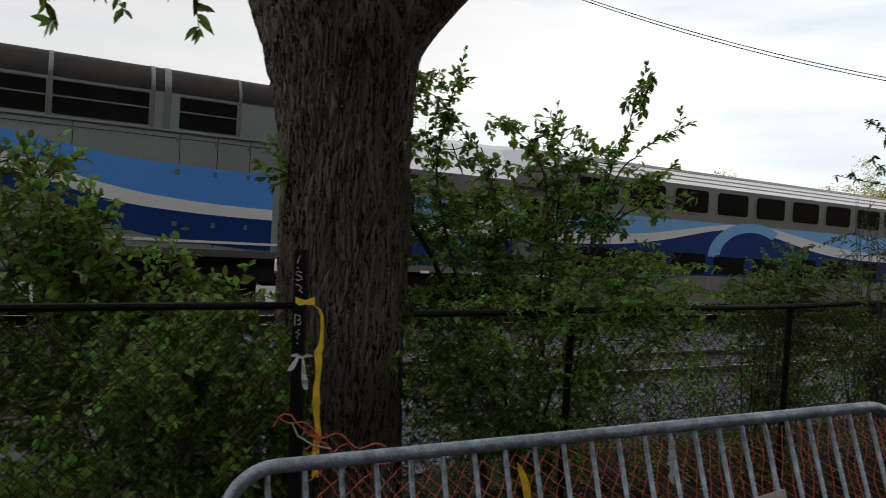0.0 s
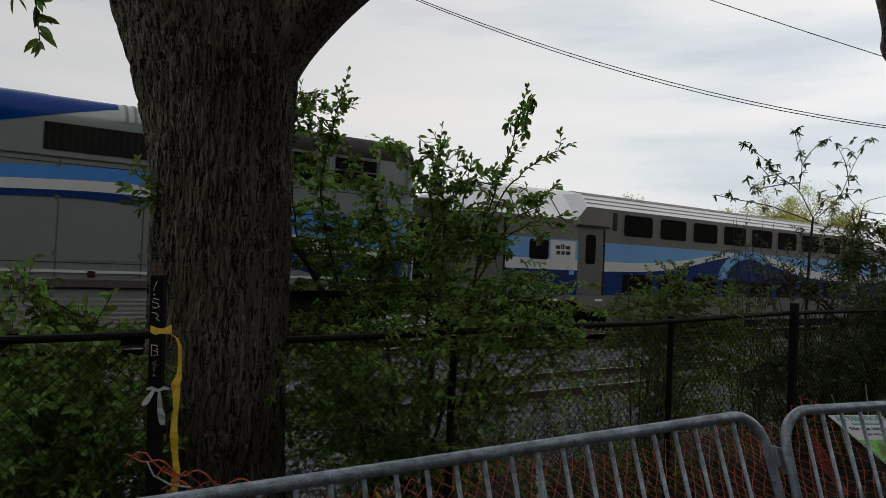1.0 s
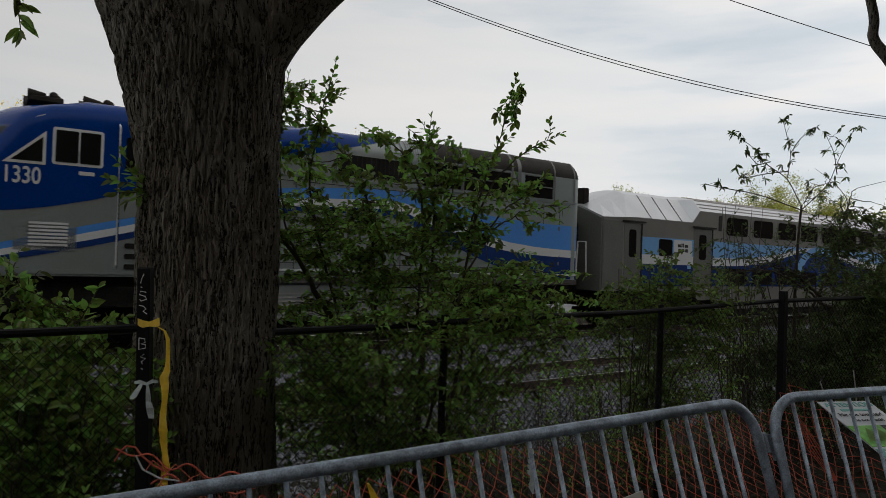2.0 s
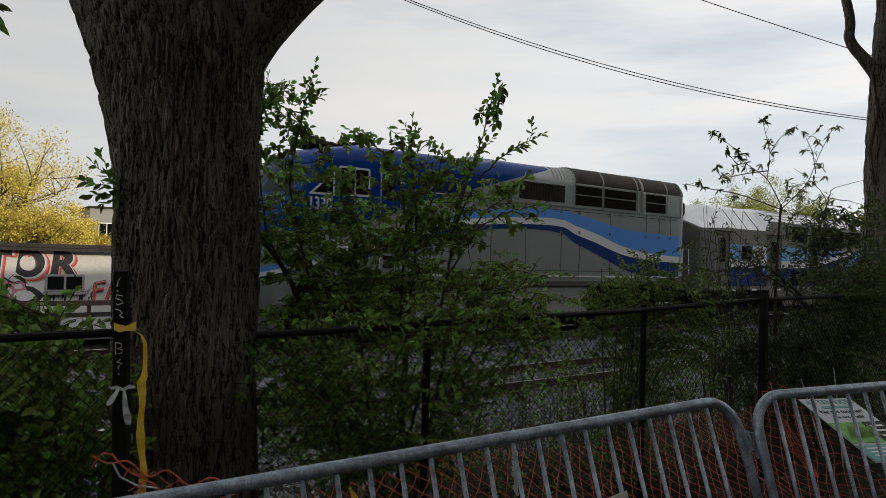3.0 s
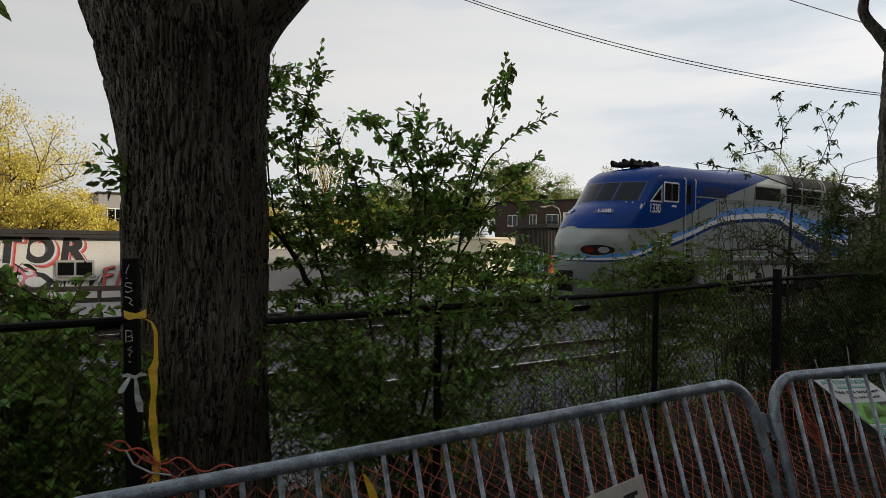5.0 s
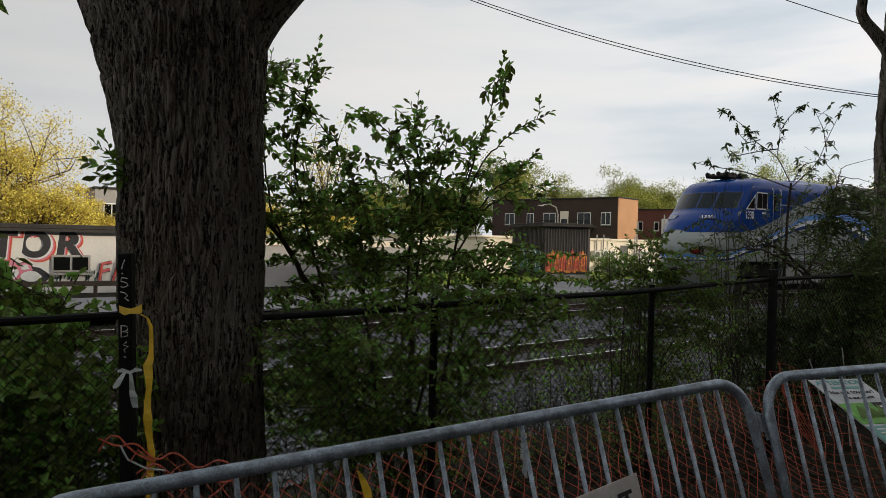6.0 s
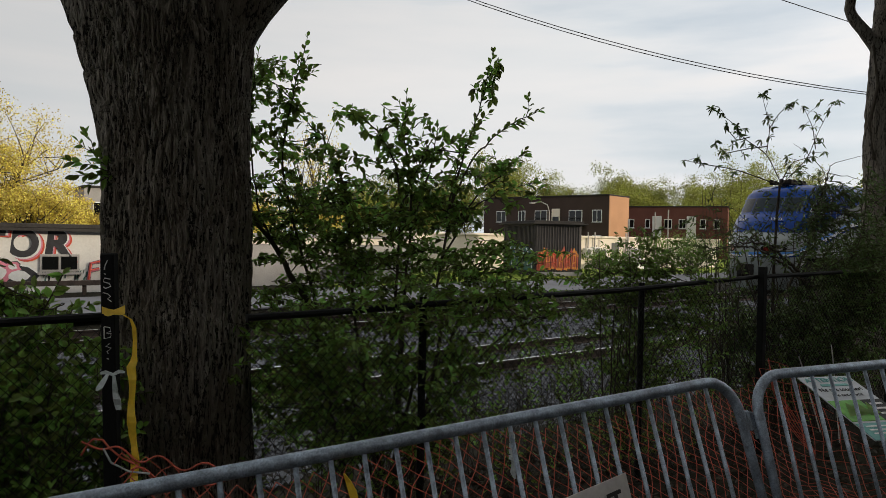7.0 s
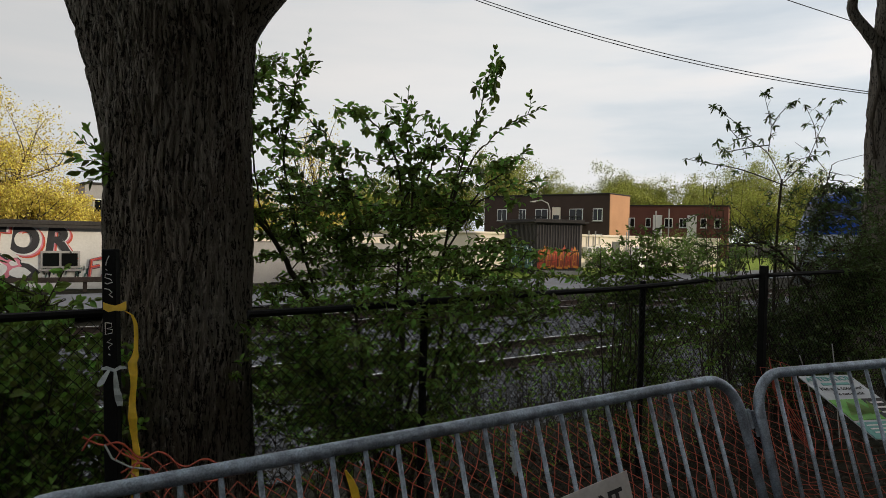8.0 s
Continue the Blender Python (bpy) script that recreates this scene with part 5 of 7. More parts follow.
    middle = [(2.30, 4.36, 2.02, 0.20, 0.16, 12), (2.58, 4.17, 2.16, 0.22, 0.14, 12), (2.83, 4.01, 2.20, 0.22, 0.14, 12), (3.08, 3.84, 2.16, 0.22, 0.16, 10), (3.30, 3.69, 2.18, 0.18, 0.10, 9), (3.38, 3.64, 2.05, 0.14, 0.10, 6), (2.08, 4.53, 2.72, 0.15, 0.24, 12), (2.12, 4.50, 2.35, 0.15, 0.22, 12), (2.45, 4.25, 1.92, 0.45, 0.12, 26), (2.95, 3.92, 1.94, 0.42, 0.12, 26), (2.35, 4.22, 1.72, 0.40, 0.16, 26)]
    sprig_mass(f, wood, middle, 0.060, 0.021, 0.20, 0.38, 0.56, 0.05, 0.7, 1.45)
    low = [(1.92, 4.05, 0.95, 0.34, 0.32, 44), (2.25, 3.75, 0.80, 0.42, 0.30, 46), (2.6, 3.7, 0.55, 0.45, 0.25, 30), (2.70, 3.94, 1.84, 0.50, 0.20, 44), (2.94, 3.77, 1.70, 0.26, 0.20, 6), (2.12, 4.34, 1.76, 0.36, 0.26, 28), (2.64, 3.98, 1.48, 0.58, 0.26, 80), (3.0, 3.74, 1.34, 0.30, 0.24, 25), (2.14, 4.30, 1.28, 0.36, 0.22, 40),
           (2.44, 4.10, 0.90, 0.62, 0.30, 80), (3.0, 3.73, 0.92, 0.38, 0.26, 48), (2.0, 4.35, 0.75, 0.30, 0.40, 38), (2.40, 4.05, 0.40, 0.65, 0.26, 66), (2.95, 3.75, 0.45, 0.35, 0.2, 22), (3.36, 3.50, 1.22, 0.22, 0.12, 6)]
    low += [(2.20, 4.42, 1.62, 0.42, 0.22, 20), (2.55, 4.18, 1.68, 0.50, 0.22, 26), (2.95, 3.92, 1.70, 0.46, 0.20, 8), (3.30, 3.66, 1.66, 0.32, 0.16, 18), (3.45, 3.5, 1.45, 0.2, 0.14, 12), (2.0, 4.5, 1.95, 0.22, 0.22, 22)]
    sprig_mass(f, wood, low, 0.054, 0.0165, 0.24, 0.44, 0.54, 0.1, 0.75, 1.35)
    for _ in range(50):
        a = np.array((f.rs.uniform(1.95, 3.3), 4.5, f.rs.uniform(0.4, 2.1)))
        a[1] = 4.47 - 0.70 * (a[0] - 1.95) + f.rs.normal(0, 0.1)
        f.stem(a, a + f.rs.normal(0, 0.15, 3) * (1, 1, 0.9) + (0, 0, 0.10), 0.0045, 0.0012, 0.12, 7)
    # shoots that lean through the wire over the rail
    over = [(1.75, 3.20, 1.22, 0.25, 0.16, 14), (2.15, 3.16, 1.34, 0.22, 0.16, 20), (2.50, 3.15, 1.36, 0.24, 0.18, 26), (2.85, 3.15, 1.36, 0.24, 0.18, 24), (3.16, 3.16, 1.36, 0.18, 0.14, 10), (2.2, 3.2, 1.0, 0.5, 0.2, 16)]
    sprig_mass(f, wood, over, 0.054, 0.018, 0.2, 0.10, 0.56, 0.1, 0.6, 1.2)
    f.stem((2.21, 4.25, 1.25), (1.88, 4.45, 1.85), 0.022, 0.012, 0.02)
    f.stem((2.50, 4.1, -0.2), (2.21, 4.25, 1.25), 0.026, 0.022, 0.03)
    f.stem((2.70, 4.0, -0.2), (2.72, 3.98, 1.2), 0.030, 0.018, 0.03)
    f.stem((2.75, 3.95, -0.2), (2.98, 3.78, 1.4), 0.018, 0.011, 0.03)
    return plant("lilac_bush", "tall loose green bush with oval leaves behind the wire fence", "bush", f, "leaf", level=1.0, jitter=0.6)


def round_bush():
    f = Foliage(12)
    wood = [f.stem((4.6 + f.rs.normal(0, 0.06), 3.72 + f.rs.normal(0, 0.06), -0.15), (4.62 + f.rs.normal(0, 0.2), 3.6 + f.rs.normal(0, 0.1), f.rs.uniform(0.9, 1.85)), 0.009, 0.003, 0.05) for _ in range(16)]
    blobs = [(4.62, 3.66, 1.70, 0.34, 0.12, 9), (4.95, 3.46, 1.68, 0.32, 0.12, 9), (4.55, 3.70, 1.50, 0.40, 0.20, 40), (4.88, 3.50, 1.46, 0.38, 0.22, 42), (4.38, 3.78, 1.32, 0.26, 0.24, 36), (4.70, 3.58, 1.16, 0.50, 0.28, 100), (4.68, 3.6, 0.72, 0.46, 0.30, 80), (4.65, 3.6, 0.25, 0.4, 0.25, 40), (5.15, 3.35, 1.25, 0.24, 0.24, 26)]
    sprig_mass(f, wood, blobs, 0.046, 0.0145, 0.20, 0.26, 0.50, 0.1, 0.3, 1.25)
    return plant("round_bush", "compact bright green bush beside a fence post", "bush", f, "leaf_bright")


def narrow_shrub():
    f = Foliage(13)
    main = f.stem((7.0, 3.75, -0.1), (6.47, 3.48, 2.32), 0.028, 0.013, 0.04)
    ways = [[(6.47, 3.48, 2.34), (6.4, 3.53, 2.58), (6.23, 3.66, 2.71), (6.12, 3.73, 2.83), (5.91, 3.89, 2.97)],
            [(6.4, 3.53, 2.58), (6.39, 3.54, 2.8), (6.38, 3.56, 3.11)],
            [(6.38, 3.54, 2.61), (6.21, 3.67, 2.6), (6.02, 3.8, 2.54), (5.96, 3.84, 2.64)],
            [(6.47, 3.48, 2.26), (6.12, 3.72, 2.41), (5.91, 3.87, 2.45), (5.79, 3.96, 2.49)],
            [(6.48, 3.47, 2.26), (6.67, 3.34, 2.52), (6.75, 3.29, 2.73), (6.86, 3.22, 3.02)],
            [(6.71, 3.31, 2.62), (6.65, 3.36, 2.81), (6.61, 3.4, 3.01)],
            [(6.47, 3.48, 2.34), (6.59, 3.4, 2.47), (6.72, 3.31, 2.55)],
            [(6.23, 3.66, 2.71), (6.12, 3.73, 2.67), (6.06, 3.78, 2.79)],
            [(6.39, 3.54, 2.78), (6.48, 3.48, 2.91), (6.51, 3.46, 2.99)]]
    for way in ways:
        way = np.array(way) + f.rs.normal(0, 0.03, (len(way), 3)) * (1, 1, 0.3)
        t = np.linspace(0, len(way) - 1, 5 * len(way))
        pts = np.stack([np.interp(t, range(len(way)), way[:, k]) for k in range(3)], 1)
        for _ in range(3):
            pts[1:-1] = (pts[:-2] + 2 * pts[1:-1] + pts[2:]) / 4
        f.twigs.append((pts, 0.006, 0.0025))
        spots = [pts[-1]]
        for s in pts[len(pts) // 3::2]:
            t = s + f.rs.normal(0, 0.055, 3) + (0, 0, 0.015)
            f.stem(s, t, 0.0026, 0.0013, 0.10, 4)
            spots.append(t)
        for t in spots:
            for _ in range(f.rs.randint(5, 9)):
                f.leaf(t, f.rs.normal(0, 0.7, 3) + (0, 0, -0.5), 0.056 * f.rs.uniform(0.6, 1.2), 0.32)
    wood = [f.stem((6.9 + f.rs.normal(0, 0.5), 3.7 + f.rs.normal(0, 0.2), -0.1), (f.rs.uniform(6.0, 8.0), 3.6 + f.rs.normal(0, 0.2), f.rs.uniform(0.9, 1.9)), 0.012, 0.004, 0.08) for _ in range(26)]
    # long bare limbs that arch over the fence and thin upright stems
    arch = [[(7.95, 3.55, 0.1), (7.54, 3.50, 0.94), (7.23, 3.50, 1.19), (7.00, 3.50, 1.36), (6.70, 3.50, 1.51), (6.41, 3.50, 1.62), (6.12, 3.50, 1.70), (5.86, 3.52, 1.71)],
            [(7.00, 3.50, 1.36), (7.38, 3.48, 1.43), (7.67, 3.46, 1.54), (7.91, 3.44, 1.68)],
            [(7.05, 3.50, 1.33), (6.70, 3.52, 1.59), (6.32, 3.54, 1.75), (5.97, 3.58, 1.73)],
            [(6.90, 3.62, 1.3), (7.02, 3.46, 1.80), (7.00, 3.40, 2.15), (7.10, 3.35, 2.45)],
            [(7.6, 3.6, 0.0), (7.72, 3.5, 1.1), (7.95, 3.4, 1.9), (8.0, 3.4, 2.6)]]
    for way in arch:
        way = np.array(way)
        t = np.linspace(0, len(way) - 1, 7 * len(way))
        pts = np.stack([np.interp(t, range(len(way)), way[:, k]) for k in range(3)], 1)
        for _ in range(5):
            pts[1:-1] = (pts[:-2] + 2 * pts[1:-1] + pts[2:]) / 4
        pts[1:-1] += f.rs.normal(0, 0.006, (len(pts) - 2, 3))
        f.twigs.append((pts, 0.019, 0.006))
        wood.append(pts)
        for q in pts[6::3]:
            f.stem(q, q + f.rs.normal(0, 0.16, 3) + (0, 0, 0.14), 0.005, 0.0015, 0.12, 6)
    for k in range(16):
        x = f.rs.uniform(5.75, 6.35)
        f.stem((x, 3.78 + f.rs.normal(0, 0.06), 0.3), (x + f.rs.normal(0, 0.14), 3.85 + f.rs.normal(0, 0.1), f.rs.uniform(1.5, 2.45)), 0.007, 0.002, 0.05, 9)
    blobs = [(6.75, 3.65, 1.05, 0.64, 0.30, 7), (6.32, 3.85, 0.95, 0.37, 0.36, 6), (7.3, 3.4, 0.80, 0.43, 0.32, 7), (7.6, 3.4, 1.10, 0.35, 0.36, 6), (8.6, 3.8, 1.1, 0.7, 0.5, 10), (6.9, 3.6, 0.5, 0.9, 0.25, 8), (9.6, 4.2, 1.0, 0.8, 0.5, 9)]
    fill(f, wood, blobs, 4.0, 0.072, 0.05, 0.36, 0.22, 0.085, 1, 0.34)
    dense = [(6.3, 3.62, 0.80, 0.32, 0.34, 46), (6.62, 3.48, 1.0, 0.35, 0.28, 40), (6.98, 3.42, 1.10, 0.36, 0.28, 46), (7.0, 3.4, 0.65, 0.45, 0.30, 60), (6.45, 3.5, 0.45, 0.40, 0.25, 46), (7.8, 3.5, 1.15, 0.4, 0.40, 60), (7.7, 3.5, 0.7, 0.5, 0.3, 50)]
    airy = [(6.05, 3.85, 1.55, 0.36, 0.16, 9), (6.5, 3.55, 1.62, 0.44, 0.16, 14), (6.95, 3.35, 1.70, 0.40, 0.22, 22), (7.3, 3.25, 2.02, 0.36, 0.24, 26), (7.0, 3.35, 2.22, 0.30, 0.16, 14), (7.45, 3.2, 1.62, 0.35, 0.26, 30), (6.6, 3.5, 2.28, 0.30, 0.12, 8), (7.55, 3.25, 1.42, 0.30, 0.25, 40), (7.9, 3.25, 1.75, 0.34, 0.30, 46), (8.1, 3.2, 2.25, 0.30, 0.20, 20), (8.5, 3.4, 1.55, 0.4, 0.4, 50), (7.05, 3.38, 1.92, 0.34, 0.20, 40), (7.30, 3.28, 1.58, 0.32, 0.20, 34), (7.25, 3.28, 2.25, 0.26, 0.14, 16), (7.6, 3.2, 2.0, 0.26, 0.3, 34), (7.7, 3.3, 1.55, 0.4, 0.25, 50), (8.0, 3.4, 1.5, 0.4, 0.3, 50)]
    veil = [(5.75, 3.95, 1.75, 0.30, 0.22, 16), (6.05, 3.80, 1.95, 0.30, 0.22, 16), (6.35, 3.62, 1.80, 0.30, 0.20, 16), (6.65, 3.50, 2.05, 0.30, 0.22, 18)]
    sprig_mass(f, wood, veil, 0.048, 0.024, 0.24, 0.3, 0.36, 0.25)
    sprig_mass(f, wood, airy, 0.062, 0.022, 0.22, 0.3, 0.34, 0.25)
    sprig_mass(f, wood, dense, 0.068, 0.023, 0.24, 0.3, 0.40, 0.25)
    # dark leaf colour stands in for the shade over this thicket
    return plant("ash_sapling", "thin sapling with narrow hanging leaves in small bunches", "sapling", f, "leaf_shaded")


def left_bush():
    f = Foliage(14)
    wood = []
    tips = [(-0.45, 4.4, 2.12), (-0.36, 4.35, 1.98), (-0.06, 4.21, 1.85), (-0.65, 4.47, 2.22), (0.74, 4.1, 1.50), (-0.9, 4.5, 2.1)]
    for t in tips:
        pts = f.stem((0.15 + f.rs.normal(0, 0.2), 4.3 + f.rs.normal(0, 0.15), -0.3), t, 0.011, 0.003, 0.05, 11)
        wood.append(pts)
        f.shoot(pts, 0.6, 0.075, 0.042, 0.52, 0.18, 0.07, 0.3)
    blobs = [(-0.41, 4.75, 1.94, 0.31, 0.24, 4), (-0.10, 4.5, 1.74, 0.32, 0.17, 4), (0.30, 4.35, 1.60, 0.2, 0.08, 1), (-0.11, 4.6, 1.40, 0.56, 0.22, 8), (0.52, 4.3, 1.30, 0.30, 0.10, 3),
             (-0.24, 4.6, 0.98, 0.49, 0.30, 9), (0.39, 4.3, 0.95, 0.50, 0.34, 9), (-0.15, 4.5, 0.36, 0.52, 0.30, 8), (0.45, 4.3, 0.40, 0.45, 0.30, 7), (-1.0, 4.8, 1.2, 0.5, 0.5, 8), (-1.2, 4.6, 0.5, 0.5, 0.4, 7), (0.60, 4.1, 0.85, 0.3, 0.3, 9), (0.45, 3.9, 1.12, 0.3, 0.14, 5), (0.6, 3.9, 0.45, 0.35, 0.3, 9), (0.2, 3.95, 0.75, 0.4, 0.3, 8)]
    fill(f, wood, blobs, 4.4, 0.062, 0.036, 0.55, 0.2, 0.07, thick=0.34)
    low = [f.stem((-0.6 + f.rs.uniform(0, 1.2), 3.55, -0.1), (-0.6 + f.rs.uniform(0, 1.3), 3.5 + f.rs.normal(0, 0.1), f.rs.uniform(0.3, 0.6)), 0.006, 0.002) for _ in range(10)]
    fill(f, low, [(-0.2, 3.55, 0.45, 0.45, 0.2, 6), (0.3, 3.6, 0.35, 0.3, 0.2, 4)], 3.0, 0.085, 0.05, 0.6, 0.16, 0.08, thick=0.15)
    near = [(0.66, 3.62, 0.80, 0.26, 0.30, 60), (0.80, 3.72, 0.42, 0.30, 0.28, 55), (0.60, 3.60, 1.16, 0.24, 0.14, 34), (0.45, 3.60, 0.60, 0.30, 0.35, 60), (0.25, 3.65, 1.0, 0.35, 0.3, 60), (0.9, 3.9, 0.95, 0.2, 0.3, 30), (0.78, 3.9, 1.34, 0.12, 0.12, 9)]
    sprig_mass(f, low + wood, near, 0.062, 0.020, 0.2, 0.3, 0.58, 0.2)
    return plant("hedge_bush", "dense leafy green bush growing through the fence", "bush", f, "leaf")


def undergrowth():
    f = Foliage(15)
    for k in range(460):
        x = f.rs.uniform(1.7, 9.5)
        y = f.rs.uniform(3.4, 5.4)
        tall = 1.15 if x > 4.8 else 0.75
        t = np.array((x + f.rs.normal(0, 0.2), y + f.rs.normal(0, 0.2), f.rs.uniform(0.15, tall)))
        pts = f.stem((x, y, -0.25), t, 0.004, 0.0015, 0.14, 6)
        if f.rs.rand() < 0.5:
            f.shoot(pts, 0.35, 0.045, 0.05, 0.5, 0.14, 0.10, 0.3)
        else:
            for _ in range(3):
                q = pts[f.rs.randint(2, 6)]
                f.stem(q, q + f.rs.normal(0, 0.16, 3) + (0, 0, 0.12), 0.0025, 0.001, 0.1, 4)
    return plant("undergrowth", "sparse weeds and bare brown stems along the fence", "weeds", f, "leaf")


def hanging_twigs():
    f = Foliage(16)
    for a, b in (((-0.6, 4.2, 3.6), (-0.28, 3.55, 2.58)), ((-0.4, 4.1, 3.7), (0.0, 3.42, 2.66)), ((0.2, 3.9, 3.8), (0.31, 3.3, 2.60)), ((-0.9, 4.3, 3.5), (-0.75, 3.7, 2.60)), ((-0.2, 4.0, 3.7), (-0.12, 3.5, 2.78)), ((0.3, 4.0, 3.6), (0.50, 3.60, 2.98)), ((-0.1, 4.1, 3.5), (0.22, 3.72, 2.90)), ((-0.5, 4.3, 3.5), (-0.1, 3.9, 2.95))):
        pts = f.stem(a, b, 0.008, 0.002, 0.06)
        f.shoot(pts, 0.55, 0.085, 0.06, 0.42, 0.16, 0.10, -0.3)
    return f


def bark_trunk(name, parent, centre, profile, sides, rows, seed, mat="bark", ridge=0.020, lean=(0, 0)):
    """An upright trunk with vertical bark ridges; profile gives radius and sideways offset by height."""
    zs = np.linspace(profile[0][0], profile[-1][0], rows)
    verts, faces = [], []
    for z in zs:
        r = smooth_lerp([(p[0], p[1]) for p in profile], z)
        ox = smooth_lerp([(p[0], p[2]) for p in profile], z)
        oy = smooth_lerp([(p[0], p[3]) for p in profile], z)
        for k in range(sides):
            a = 2 * math.pi * k / sides
            c, s = math.cos(a), math.sin(a)
            # upright plates parted by winding furrows, with swellings and old scars
            w1 = noise.noise(Vector((c * 3 + seed, s * 3, z * 2.2)))
            w2 = noise.noise(Vector((c * 8 + seed, s * 8, z * 5.0 + 4)))
            q = Vector((c * r * 27 + 0.8 * w1 + 0.45 * w2 + seed, s * r * 27 + 0.8 * w1 - 0.45 * w2, z * 4.6 + 0.5 * w2))
            near = noise.voronoi(q)[0]
            n2 = noise.noise(Vector((c * r * 62 + seed, s * r * 62, z * 12)))
            n3 = noise.noise(Vector((c * 1.3 + seed, s * 1.3, z * 0.9)))
            n4 = noise.noise(Vector((c * 2.6 + seed, s * 2.6, z * 3.1 + 9)))
            furrow = min(1.0, (near[1] - near[0]) * 2.6)
            d = ridge * (1.55 * furrow - 0.9) + 0.28 * ridge * n2 + 0.022 * n3 + 0.030 * max(0.0, n4 - 0.25)
            verts.append((centre[0] + ox + (r + d) * c, centre[1] + oy + (r + d) * s, z))
    for i in range(rows - 1):
        for k in range(sides):
            a, b = i * sides + k, i * sides + (k + 1) % sides
            faces.append((a, b, b + sides, a + sides))
    return mesh_part(name, mesh_from(name, verts, faces), M[mat], parent, "", True)


def bark_limb(name, parent, pts, radii, sides=64, rows=60, seed=0.0):
    pts = [Vector(p) for p in pts]
    verts, faces = [], []
    for i in range(rows):
        t = i / (rows - 1) * (len(pts) - 1)
        k = min(int(t), len(pts) - 2)
        u = t - k
        g = lambda j: pts[max(0, min(j, len(pts) - 1))]
        p = 0.5 * ((2 * g(k)) + (g(k + 1) - g(k - 1)) * u + (2 * g(k - 1) - 5 * g(k) + 4 * g(k + 1) - g(k + 2)) * u**2 + (3 * g(k) - g(k - 1) - 3 * g(k + 1) + g(k + 2)) * u**3)
        d = (g(k + 1) - g(k)).normalized()
        r = radii[k] + (radii[k + 1] - radii[k]) * u
        s1 = d.cross(Vector((0, 1, 0.1))).normalized()
        s2 = s1.cross(d).normalized()
        for q in range(sides):
            a = 2 * math.pi * q / sides
            c, s = math.cos(a), math.sin(a)
            n1 = noise.noise(Vector((c * 6 + seed, s * 6, i * 0.05)))
            rr = r * (1 + 0.05 * (1 - 2.2 * abs(n1)))
            verts.append(p + rr * (c * s1 + s * s2))
    for i in range(rows - 1):
        for q in range(sides):
            a, b = i * sides + q, i * sides + (q + 1) % sides
            faces.append((a, b, b + sides, a + sides))
    return mesh_part(name, mesh_from(name, verts, faces), M["bark"], parent, "", True)


# leaf clumps of a crown above the view, there to block sky light
def shade_crown_leaves(f, centre, spread, n, leaf, clumps=40):
    rs = f.rs
    for _ in range(clumps):
        while True:
            q = rs.uniform(-1, 1, 3)
            if q @ q < 1:
                break
        c = np.array(centre) + q * spread
        rad = rs.uniform(0.25, 0.6) * min(spread)
        for _ in range(n // clumps):
            p = c + rs.normal(0, 0.5, 3) * rad
            f.leaf(p, rs.normal(0, 1, 3), leaf * rs.uniform(0.7, 1.3), 0.6)


def near_tree():
    root = thing("street_tree", "mature tree with deeply furrowed grey-brown bark and a forked trunk", "tree")
    prof = [(-0.4, 0.56, 0.035, -0.01), (-0.192, 0.454, 0.029, -0.012), (0.398, 0.422, 0.019, -0.009), (1.106, 0.411, 0.007, 0.0), (1.696, 0.415, 0.0, 0.0), (2.168, 0.415, -0.014, 0.0), (2.581, 0.448, -0.051, 0.024), (2.935, 0.5, -0.085, 0.047), (3.23, 0.507, -0.165, 0.083), (3.702, 0.425, -0.26, 0.142)]
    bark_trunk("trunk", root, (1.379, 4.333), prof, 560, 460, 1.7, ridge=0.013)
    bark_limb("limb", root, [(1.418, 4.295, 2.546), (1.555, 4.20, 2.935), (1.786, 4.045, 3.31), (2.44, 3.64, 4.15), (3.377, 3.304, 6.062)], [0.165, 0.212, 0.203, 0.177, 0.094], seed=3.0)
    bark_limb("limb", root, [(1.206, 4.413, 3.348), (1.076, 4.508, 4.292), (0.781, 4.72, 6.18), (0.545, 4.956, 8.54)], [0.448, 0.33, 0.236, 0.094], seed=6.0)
    f = hanging_twigs()
    # water shoots on the trunk
    for tip in ((0.82, 4.22, 2.21), (0.78, 4.20, 2.10), (0.80, 4.16, 2.02), (0.88, 4.18, 1.98), (0.86, 4.24, 2.26)):
        sprig(f, f.stem((1.03, 4.22, 2.06), tip, 0.004, 0.0015, 0.08, 6), 0.075, 0.024, 0.55, 0.25)
    f.stem((0.85, 3.9, 4.6), (-0.4, 4.1, 3.75), 0.03, 0.01, 0.05)
    f.stem((0.0, 4.0, 3.95), (-0.9, 4.3, 3.5), 0.014, 0.006, 0.05)
    f.stem((0.4, 3.95, 4.2), (0.2, 3.9, 3.8), 0.014, 0.006, 0.05)
    # unseen crown, set off the trunk towards the camera to shade the foreground
    shade_crown_leaves(f, (1.4, -1.2, 9.0), (5.2, 4.0, 2.4), 21000, 0.30, 170)
    mesh_part("branch_work", f.twig_mesh("branch_work"), M["twig"], root, "", True)
    mesh_part("crown", f.leaf_mesh("crown"), M["leaf"], root)


